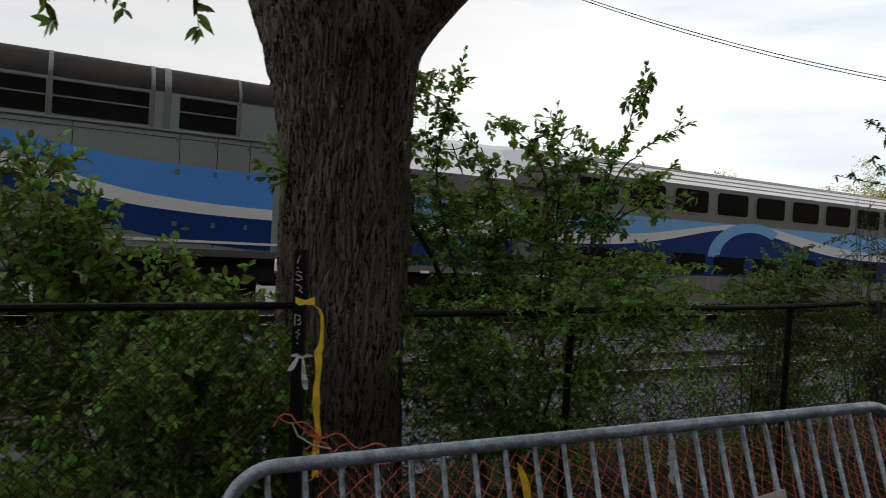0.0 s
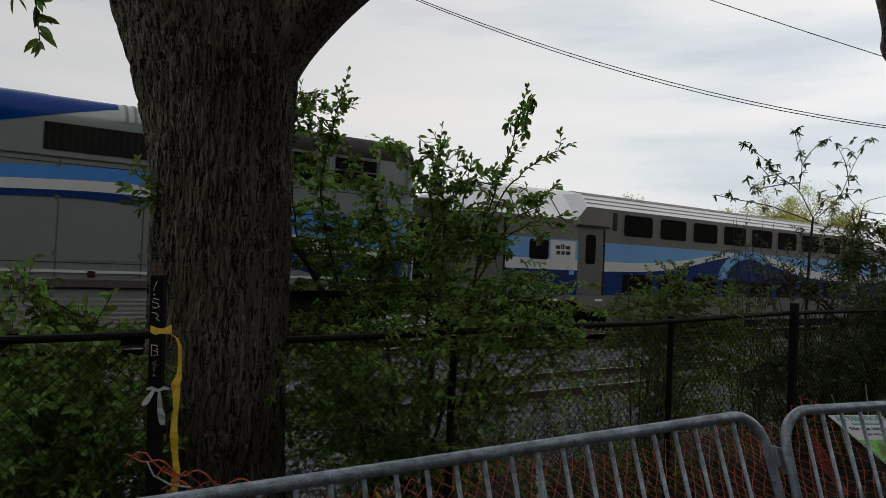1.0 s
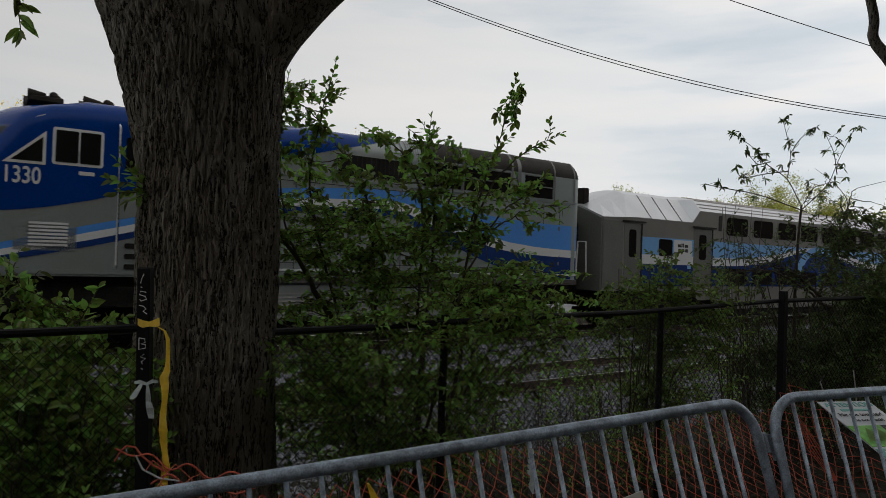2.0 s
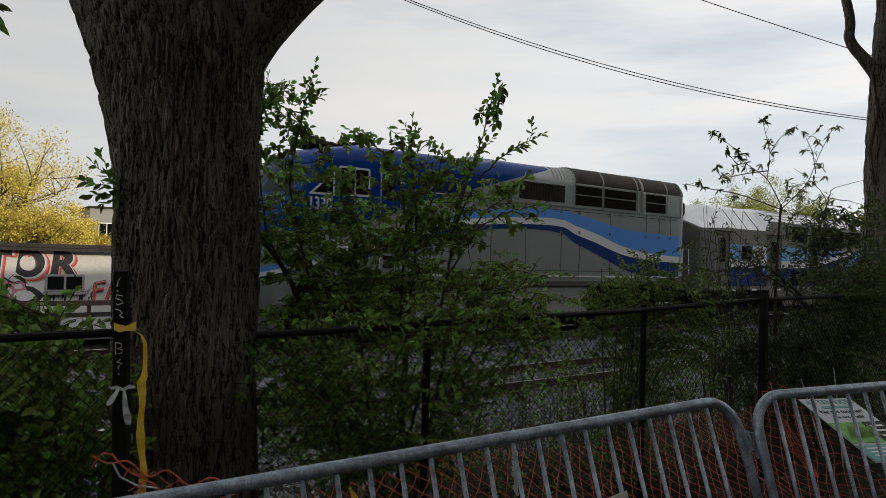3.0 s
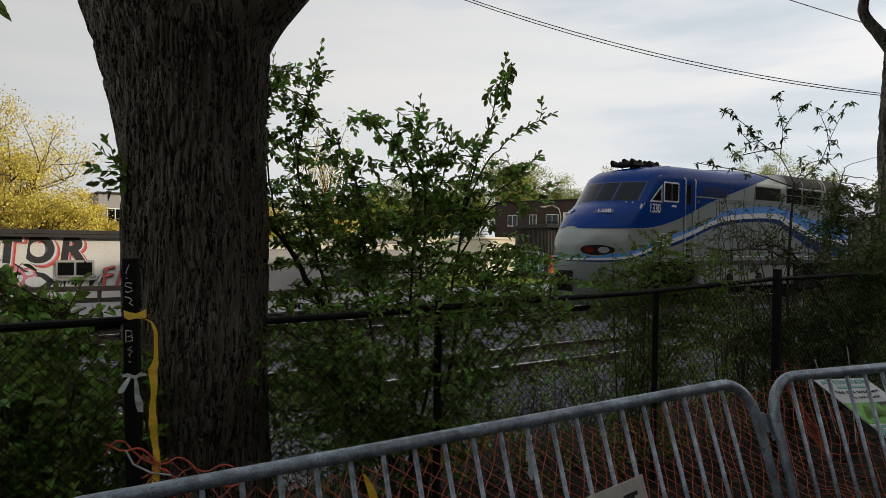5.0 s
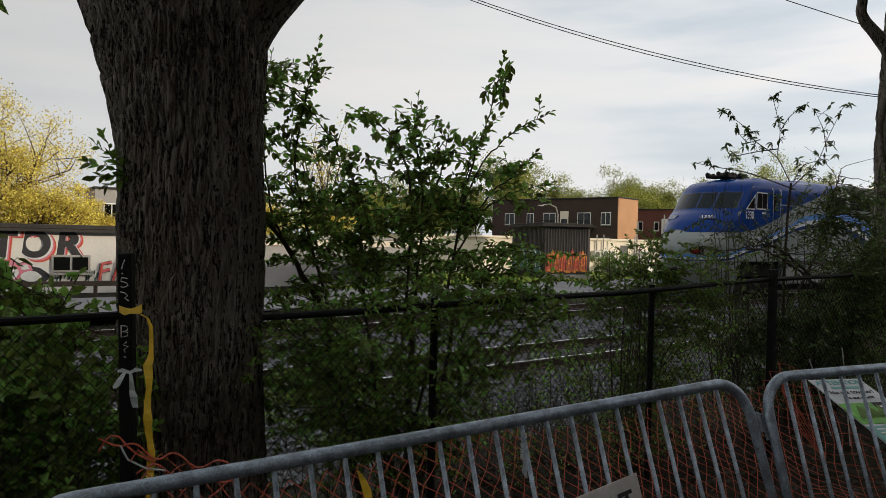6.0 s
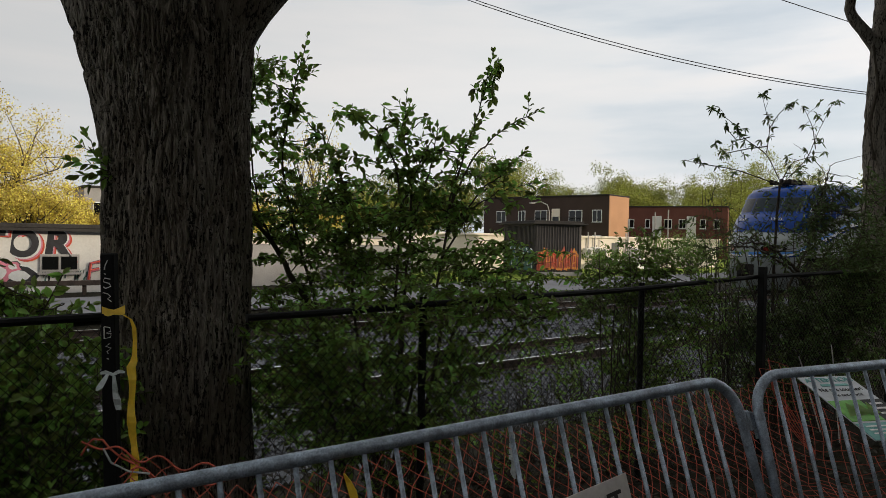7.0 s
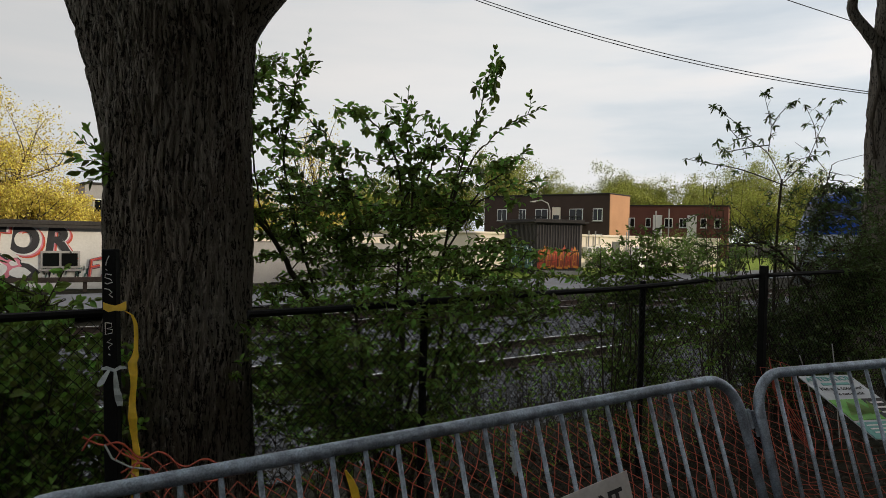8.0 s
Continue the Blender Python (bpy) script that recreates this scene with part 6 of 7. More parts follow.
def right_tree():
    root = thing("roadside_tree", "dark tree trunk with a forked limb and a hanging vine", "tree")
    prof = [(-0.3, 0.42, 0, 0), (0.3, 0.35, 0, 0), (1.5, 0.31, 0, 0), (2.8, 0.29, -0.02, 0), (3.8, 0.27, -0.02, 0), (5.5, 0.22, 0.1, 0), (8, 0.12, 0.2, 0)]
    bark_trunk("trunk", root, (10.75, 4.36), prof, 90, 120, 4.2, ridge=0.014)
    bark_limb("limb", root, [(10.7, 4.3, 3.9), (10.55, 4.42, 4.35), (10.38, 4.53, 4.62), (10.22, 4.66, 4.9), (10.22, 4.68, 5.3), (10.0, 4.9, 6.5)], [0.10, 0.085, 0.075, 0.065, 0.06, 0.04], 24, 50, 2.0)
    part("vine", tubed([(10.42, 4.40, 2.9), (10.36, 4.44, 3.4), (10.44, 4.38, 3.9), (10.42, 4.45, 4.5)], 0.022, 6), M["twig"], root, "dark vine stem")
    f = Foliage(21)
    # unseen crown, added overhead to darken the thicket and barriers at the right
    shade_crown_leaves(f, (9.2, 1.8, 10.0), (5.0, 4.2, 2.3), 20000, 0.30, 150)
    mesh_part("crown", f.leaf_mesh("crown"), M["leaf"], root)


# ---- fence ----
FENCE_Y = 3.22
rail_z = lambda x: 1.37 + 0.018 * (x - 0.6) if x < 0.9 else lerp([(0.9, 1.33), (1.9, 1.345), (2.9, 1.375), (4.0, 1.395), (5.65, 1.46), (34, 1.9)], x)


def make_fence():
    root = thing("chain_link_fence", "black chain link fence along the railway, broken at the tree", "fence")
    for x0, x1 in ((-7.0, 0.80), (1.405, 34.0)):
        part("top_rail", tubed([(x, FENCE_Y, rail_z(x)) for x in [x0] + [v for v in (1.9, 2.9, 4.0, 5.65) if x0 < v < x1] + [x1]], 0.018, 8), M["black_steel"], root)
        verts, faces = [], []
        x = x0 - 1.4
        pitch = 0.058
        while x < min(x1, 14.0) + 1.4:
            for dirn in (1, -1):
                h0, h1 = -0.05, rail_z(x) - 0.01
                a, b = np.array((x, FENCE_Y + 0.004 * dirn, h0)), np.array((x + dirn * (h1 - h0) * 0.94, FENCE_Y + 0.004 * dirn, h1))
                # keep the wire within the bay
                lo, hi = (x0, min(x1, 14.0))
                d = b - a
                t0, t1 = sorted(((lo - a[0]) / d[0], (hi - a[0]) / d[0]))
                t0, t1 = max(0, t0), min(1, t1)
                if t1 > t0:
                    p, q = a + d * t0, a + d * t1
                    u = np.array((d[2], 0, -d[0])) / np.linalg.norm(d) * 0.0017
                    w = np.array((0, 0.0017, 0))
                    s = len(verts)
                    verts += [p + u, p - u * 0.5 + w, p - u * 0.5 - w, q + u, q - u * 0.5 + w, q - u * 0.5 - w]
                    faces += [(s, s + 1, s + 4, s + 3), (s + 1, s + 2, s + 5, s + 4), (s + 2, s, s + 3, s + 5)]
            x += pitch
        mesh = mesh_part("wire_mesh", mesh_from("wire_mesh", verts, faces), M["black_steel"], root, "black diamond wire mesh")
        mesh["kind"] = "stuff"
    for x, top in ((-4.6, 1.4), (-1.9, 1.4), (2.42, 1.40), (4.28, 1.44), (8.2, 1.55), (11.0, 1.6), (14, 1.65)):
        part("post", tubed([(x, FENCE_Y + 0.03, -0.2), (x, FENCE_Y + 0.03, top)], 0.022, 8), M["black_steel"], root)
    bm = bmesh.new()
    box(bm, 5.70, FENCE_Y - 0.055, -0.2, 5.755, FENCE_Y, 1.545, bevel=0.004)
    part("corner_post", bm, M["black_steel"], root, "taller square black post")


def make_marked_post():
    root = thing("marked_post", "black square steel post with chalked white marks beside the trunk", "post", pose(0.852, 3.195, -0.2, 0, -1.5, -30))
    part("post_body", boxed(-0.028, -0.028, 0, 0.028, 0.028, 1.84, bevel=0.005), M["black_steel"], root)
    # chalk strokes that cannot be read as words
    strokes = [[(0.004, 1.812), (-0.006, 1.79), (-0.010, 1.772)],
               [(0.014, 1.732), (-0.010, 1.737), (-0.014, 1.722), (0.010, 1.714), (0.016, 1.702), (-0.006, 1.694), (-0.014, 1.700)],
               [(-0.016, 1.676), (0.002, 1.672), (0.014, 1.660), (0.002, 1.650), (0.018, 1.638)],
               [(-0.014, 1.534), (-0.014, 1.484), (0.012, 1.490), (0.014, 1.504), (-0.008, 1.508), (0.012, 1.514), (0.010, 1.530), (-0.014, 1.534)],
               [(0.008, 1.464), (-0.008, 1.452), (0.014, 1.444), (-0.004, 1.430), (0.002, 1.420)],
               [(-0.004, 1.402), (0.004, 1.398)], [(-0.010, 1.756), (-0.004, 1.752)]]
    for s in strokes:
        bm = bmesh.new()
        tube(bm, [(x, -0.0295, z) for x, z in s], 0.0022, 5)
        part("chalk_mark", bm, M["white_paint"], root, "white chalk stroke")
    return root


def ribbon(bm, pts, width, across=(1, 0, 0), thick=0.002):
    pts = [Vector(p) for p in pts]
    a = Vector(across).normalized()
    rows = []
    for i, p in enumerate(pts):
        w = width[i] if isinstance(width, (list, tuple)) else width
        d = (pts[min(i + 1, len(pts) - 1)] - pts[max(i - 1, 0)]).normalized()
        n = d.cross(a).normalized() * thick
        rows.append([bm.verts.new(p + a * w / 2 + n), bm.verts.new(p - a * w / 2 + n), bm.verts.new(p - a * w / 2 - n), bm.verts.new(p + a * w / 2 - n)])
    for p, q in zip(rows, rows[1:]):
        for k in range(4):
            bm.faces.new((p[k], p[(k + 1) % 4], q[(k + 1) % 4], q[k]))
    bm.faces.new(rows[0])
    bm.faces.new(rows[-1][::-1])
    bmesh.ops.recalc_face_normals(bm, faces=bm.faces)
    return bm


def make_tapes():
    acr = (0.82, -0.57, 0)
    root = thing("caution_tape", "yellow plastic tape knotted round the post and hanging down", "tape")
    bm = bmesh.new()
    for k, (w, z) in enumerate(((0.030, 1.405), (0.024, 1.397))):
        ribbon(bm, [(0.772 + 0.008 * k, 3.135, z + 0.004), (0.79, 3.122, z - 0.002), (0.812, 3.105, z), (0.83, 3.092, z + 0.003), (0.848, 3.08, z + 0.010)], [w, w * 0.9, w * 0.45, w * 0.8, w * 1.1], (0, 0.2, 1))
    part("knot", bm, M["yellow_tape"], root, "knotted yellow loop")
    rnd = random.Random(8)
    pts = [(0.845, 3.082, 1.39), (0.868, 3.066, 1.375), (0.880, 3.058, 1.34), (0.883, 3.056, 1.29), (0.882, 3.055, 1.23), (0.880, 3.055, 1.205)]
    wid = [0.008, 0.010, 0.016, 0.016, 0.018, 0.030]
    for k in range(1, 25):
        pts.append((0.866 + 0.005 * math.sin(k * 0.5) + 0.0011 * k, 3.052 + 0.006 * math.sin(k * 1.1) + rnd.uniform(-0.003, 0.003), 1.205 - 0.025 * k))
        wid.append(0.029 + 0.006 * math.sin(k * 0.8) + rnd.uniform(-0.004, 0.004))
    part("tail", ribbon(bmesh.new(), pts, wid, acr), M["yellow_tape"], root, "long creased yellow tail")
    root = thing("cloth_strip", "pale cloth strip tied round the post with a frayed tail", "ribbon")
    bm = bmesh.new()
    ribbon(bm, [(0.770, 3.14, 1.150), (0.785, 3.12, 1.156), (0.81, 3.10, 1.148), (0.83, 3.09, 1.16), (0.852, 3.08, 1.158)], [0.010, 0.016, 0.012, 0.016, 0.008], (0, 0.2, 1))
    ribbon(bm, [(0.79, 3.10, 1.15), (0.772, 3.09, 1.125), (0.758, 3.09, 1.10), (0.75, 3.09, 1.09)], [0.012, 0.022, 0.026, 0.01], acr)
    part("knot", bm, M["white_cloth"], root)
    part("tail", ribbon(bmesh.new(), [(0.812, 3.092, 1.145), (0.814, 3.085, 1.11), (0.818, 3.090, 1.075), (0.822, 3.078, 1.05), (0.827, 3.084, 1.025), (0.830, 3.08, 1.005)], [0.010, 0.018, 0.022, 0.030, 0.028, 0.020], acr), M["white_cloth"], root)
    root = thing("white_rag", "dirty white rag wound round a barrier picket", "rag")
    bm = bmesh.new()
    for k in range(5):
        z = 0.985 - 0.022 * k
        ribbon(bm, [(2.020, 2.036, z), (2.032, 2.026, z - 0.006), (2.046, 2.036, z - 0.012)], [0.016, 0.024, 0.016], (0, 0.25, 1), 0.003)
    part("winding", bm, M["white_cloth"], root)
    part("tail", ribbon(bmesh.new(), [(2.034, 2.024, 0.90), (2.038, 2.020, 0.87), (2.030, 2.022, 0.84), (2.037, 2.016, 0.815)], [0.022, 0.026, 0.020, 0.008], acr), M["white_cloth"], root)
    # small yellow scrap on the barrier
    root = thing("tape_scrap", "torn scrap of yellow tape hanging on the net", "tape")
    part("scrap", ribbon(bmesh.new(), [(1.335, 2.07, 0.945), (1.352, 2.07, 0.915), (1.362, 2.06, 0.885), (1.380, 2.05, 0.80)], [0.006, 0.02, 0.028, 0.026], acr), M["yellow_tape"], root)


# ---- barriers ----
def make_barrier():
    """Local x along the barrier, z up its frame."""
    root = thing("crowd_barrier", "galvanised steel crowd barrier leaning back on soft ground", "barrier", None, "row of barriers")
    n, r, W, H, R = 8, 0.0245, 2.97, 1.06, 0.17
    pts = [(0, 0, 0.10)]
    pts += [(0, 0, H - R)]
    for k in range(1, n + 1):
        a = math.pi - k * math.pi / 2 / n
        pts.append((R + R * math.cos(a), 0, H - R + R * math.sin(a)))
    for k in range(13):
        pts.append((R + (W - 2 * R) * (k + 1) / 14, 0, H))
    for k in range(0, n + 1):
        a = math.pi / 2 - k * math.pi / 2 / n
        pts.append((W - R + R * math.cos(a), 0, H - R + R * math.sin(a)))
    pts.append((W, 0, 0.10))
    part("frame_tube", tubed(pts, r, 14), M["galvanised"], root, "", True)
    part("bottom_rail", tubed([(0, 0, 0.14), (W, 0, 0.14)], 0.016, 10), M["galvanised"], root, "", True)
    me = None
    x = 0.14
    while x < W - 0.08:
        e = min(x, W - x)
        top = H - R + math.sqrt(max(0, R * R - (R - e) ** 2)) if e < R else H
        if e < R:
            ob = part("picket", tubed([(x, 0, 0.14), (x, 0, top)], 0.0095, 8), M["galvanised"], root, "", True)
        elif me is None:
            ob = part("picket", tubed([(0, 0, 0.14), (0, 0, H)], 0.0095, 8), M["galvanised"], root, "", True)
            me = ob.data
            ob.location = (x, 0, 0)
        else:
            ob = new("picket", me)
            ob.parent = root
            ob.location = (x, 0, 0)
        x += 0.1205
    for x in (0.35, W - 0.35):
        part("foot", boxed(x - 0.03, -0.33, 0.0, x + 0.03, 0.33, 0.035, bevel=0.008), M["galvanised"], root)
    for z in (0.86, 0.32):
        bm = bmesh.new()
        box(bm, W + 0.015, -0.02, z - 0.05, W + 0.045, 0.02, z + 0.045, bevel=0.006)
        tube(bm, [(W + 0.045, 0, z + 0.03), (W + 0.075, 0, z + 0.03), (W + 0.075, 0, z - 0.09)], 0.009, 8)
        part("hook", bm, M["galvanised"], root, "welded steel hook")
    return root


def barrier_pose(top_left, top_right, up=(0, 0.316, 0.949), height=1.06):
    a, b = Vector(top_left), Vector(top_right)
    x = (b - a).normalized()
    z = Vector(up)
    z = (z - x * z.dot(x)).normalized()
    y = z.cross(x)
    m = Matrix((x, y, z)).transposed().to_4x4()
    m.translation = a - z * height
    return m


def make_barriers():
    first = make_barrier()
    first.matrix_basis = barrier_pose((0.335, 2.238, 0.954), (3.295, 1.915, 1.094))
    copy_thing(first, barrier_pose((3.385, 1.875, 1.10), (6.12, 1.17, 1.16)))


def make_net():
    root = thing("safety_net", "orange plastic safety netting sagging to the ground", "net")
    rs = np.random.RandomState(4)

    def place(u, v):
        # u along the fence, v down the sheet
        top = 0.62 + 0.20 * math.exp(-((u - 0.8) / 0.35) ** 2) + 0.25 * math.exp(-((u - 5.75) / 0.3) ** 2) + 0.04 * math.sin(u * 3.1)
        fall = min(v, 0.95)
        y = 3.08 - 0.82 * fall * (0.9 + 0.1 * math.sin(u * 2.2 + 1)) - 0.9 * max(0.0, v - 0.95)
        z = max(0.06 + 0.02 * math.sin(u * 9 + v * 6), top - 0.62 * fall)
        y += 0.04 * noise.noise(Vector((u * 3, v * 4, 1)))
        z += 0.03 * noise.noise(Vector((u * 4, v * 4, 7)))
        return Vector((u + 0.03 * noise.noise(Vector((u * 5, v * 5, 3))), y, z))

    cw, ch = 0.094, 0.058
    nu, nv = int((5.8 - 0.85) / cw), 23
    verts, faces = [], []

    def strand(p, q, r=0.0026):
        d = (q - p).normalized()
        a = d.cross(Vector((0.2, 1, 0.3))).normalized() * r
        b = d.cross(a).normalized() * r
        s = len(verts)
        for c in (p, q):
            verts.extend([c + a, c - a * 0.5 + b * 0.87, c - a * 0.5 - b * 0.87])
        faces.extend([(s, s + 1, s + 4, s + 3), (s + 1, s + 2, s + 5, s + 4), (s + 2, s, s + 3, s + 5)])

    for j in range(nv):
        for i in range(nu):
            a = place(0.85 + cw * (i + 0.5 * (j % 2)), ch * j)
            for k in (-0.5, 0.5):
                b = place(0.85 + cw * (i + 0.5 * (j % 2) + k), ch * (j + 1))
                strand(a, b)
    ob = mesh_part("netting", mesh_from("netting", verts, faces), M["orange_plastic"], root)
    # loose torn strands tied to the marked post
    tear = [(0.70, 3.12, 0.835, 0.050), (0.765, 3.09, 0.855, 0.045), (0.83, 3.05, 0.815, 0.060), (0.90, 3.02, 0.795, 0.062), (0.97, 2.99, 0.780, 0.052), (1.05, 2.95, 0.765, 0.050), (1.13, 2.91, 0.755, 0.044), (1.21, 2.87, 0.735, 0.040)]
    for row, (lift, phase) in enumerate(((0.0, 0), (-0.06, 1))):
        pts = []
        for k, (x, y, z, high) in enumerate(tear):
            if row and k < 2:
                continue
            peak = high if (k + phase) % 2 == 0 else -0.25 * high
            pts.append(Vector((x, y - 0.012 * row, z + lift + peak + rs.normal(0, 0.006))))
        for _ in range(2):
            pts = [pts[0]] + [q for u, v in zip(pts, pts[1:]) for q in (u * 0.8 + v * 0.2, u * 0.2 + v * 0.8)] + [pts[-1]]
        part("torn_strand", tubed(pts, 0.0042, 6), M["orange_plastic"], root, "loose torn orange strand")
    loop = [(0.70, 3.12, 0.83), (0.722, 3.11, 0.875), (0.742, 3.11, 0.892), (0.775, 3.10, 0.885), (0.80, 3.08, 0.85), (0.84, 3.06, 0.812), (0.88, 3.03, 0.79)]
    part("torn_strand", tubed(loop, 0.0042, 6), M["orange_plastic"], root, "loose torn orange strand")
    part("zip_tie", tubed([(0.775, 3.08, 0.855), (0.80, 3.06, 0.80), (0.86, 3.02, 0.765), (0.93, 2.98, 0.755)], 0.004, 6), M["white_cloth"], root, "white cord tail")
    # gathered end at the square post
    for k in range(6):
        x = 5.75 + 0.010 * k
        part("net_strand", tubed([(x - 0.01, 3.13, 0.80 - 0.04 * k), (x + 0.012 * math.sin(k * 2.0), 3.10, 0.56), (x + 0.03, 3.0 - 0.02 * k, 0.30), (x + 0.08, 2.8, 0.08)], 0.0038, 5), M["orange_plastic"], root)


def make_signs():
    # printed board that leans behind the second barrier
    root = thing("notice_board", "white and green printed warning board leaning on the netting", "sign")
    a, b, c = Vector((4.43, 2.20, 0.935)), Vector((4.78, 2.07, 0.935)), Vector((4.12, 1.68, 0.70))
    x = (b - a).normalized()
    d = (c - a)
    z = -(d - x * d.dot(x)).normalized()
    y = z.cross(x)
    m = Matrix((x, y, z)).transposed().to_4x4()
    m.translation = a
    root.matrix_basis = m
    W, H = 0.37, 0.60
    part("board", boxed(0, 0, -H, W, 0.008, 0, bevel=0.002), M["board_white"], root)
    part("green_panel", boxed(0.0, -0.003, -0.44, 0.22, 0, -0.25), M["print_green"], root)
    part("dark_panel", boxed(0.22, -0.003, -0.44, W, 0, -0.25), M["print_black"], root)
    part("teal_panel", boxed(0.0, -0.003, -H, W, 0, -0.46), M["print_teal"], root)
    for k in range(3):
        bm = bmesh.new()
        q = [(0.02 + 0.07 * k, -0.005, -0.40), (0.10 + 0.07 * k, -0.005, -0.27), (0.15 + 0.05 * k, -0.005, -0.38)]
        bm.faces.new([bm.verts.new(p) for p in q])
        part("leaf_print", bm, M["leaf_bright"], root)
    lay = lambda px, pz: Matrix.Translation((px, -0.004, pz)) @ Matrix.Rotation(math.pi / 2, 4, "X")
    text_part("ATTENTION", 0.060, lay(0.185, -0.045), M["print_teal"], root, bold=0.001)
    part("text_bar", boxed(0.09, -0.003, -0.105, 0.28, 0, -0.085), M["print_teal"], root)
    text_part("Ne pas toucher!", 0.046, lay(0.185, -0.145), M["print_black"], root)
    text_part("Do not touch!", 0.036, lay(0.19, -0.20), M["print_black"], root)
    for k in range(3):
        part("text_bar", boxed(0.25, -0.005, -0.30 - 0.045 * k, 0.34, -0.001, -0.285 - 0.045 * k), M["white_paint"], root)
    for k in range(3):
        part("text_bar", boxed(0.04, -0.005, -0.495 - 0.03 * k, 0.32, -0.001, -0.485 - 0.03 * k), M["white_paint"], root)
    # small card fixed to the barrier
    root = thing("white_card", "weathered white card with black stencil marks wired to the barrier", "sign")
    a, b = Vector((2.025, 1.875, 0.745)), Vector((2.465, 1.835, 0.818))
    x = (b - a).normalized()
    z = Vector((0, 0.2, 0.98))
    z = (z - x * z.dot(x)).normalized()
    y = z.cross(x)
    m = Matrix((x, y, z)).transposed().to_4x4()
    m.translation = a
    root.matrix_basis = m
    part("card", boxed(0, 0, -0.32, 0.44, 0.004, 0, bevel=0.001), M["card"], root)
    text_part("NT", 0.085, Matrix.Translation((0.33, -0.003, -0.085)) @ Matrix.Rotation(math.pi / 2, 4, "X"), M["print_black"], root, "stencil", bold=0.004)


# ---- beyond the railway ----
def facade(name, p0, p1, z0, z1, depth, wall, label, category="building", roof="roof_dark"):
    """A building whose front runs from p0 to p1; local x along it, front at y = 0, z from z0."""
    a, b = Vector((*p0, z0)), Vector((*p1, z0))
    x = (b - a).normalized()
    y = Vector((0, 0, 1)).cross(x)
    m = Matrix((x, y, (0, 0, 1))).transposed().to_4x4()
    m.translation = a
    root = thing(name, label, category, m)
    L, H = (b - a).length, z1 - z0
    part("wall", boxed(0, 0, 0, L, depth, H), M[wall], root)
    part("roof", boxed(-0.12, -0.12, H, L + 0.12, depth + 0.12, H + 0.16, bevel=0.02), M[roof], root)
    return root, L, H


def far_window(root, x, z, w, h, balcony=False, frame_mat="white_paint"):
    win = part("window", boxed(x, -0.06, z, x + w, 0.02, z + h, bevel=0.01), M[frame_mat], root, "white framed window")
    n = 2 if w > 0.9 else 1
    for k in range(n):
        a = x + 0.08 + k * (w - 0.08) / n
        part("pane", boxed(a, -0.075, z + 0.08, a + (w - 0.08) / n - 0.08, -0.062, z + h - 0.08), M["glass_dark"], win)
    part("sill", boxed(x - 0.06, -0.14, z - 0.1, x + w + 0.06, 0.0, z - 0.02), M["concrete"], win)
    if balcony:
        bm = bmesh.new()
        box(bm, x - 0.5, -1.1, z - 0.5, x + w + 0.5, -0.01, z - 0.38)
        for k in range(9):
            q = x - 0.48 + (w + 0.96) * k / 8
            box(bm, q - 0.02, -1.1, z - 0.38, q + 0.02, -1.06, z + 0.5)
        box(bm, x - 0.5, -1.12, z + 0.46, x + w + 0.5, -1.05, z + 0.54)
        part("balcony", bm, M["roof_dark"], root, "dark metal balcony")


def spray(root, pts, mat, y=-0.012, name="graffiti"):
    bm = bmesh.new()
    bm.faces.new([bm.verts.new((x, y, z)) for x, z in pts])
    return part(name, bm, M[mat], root)


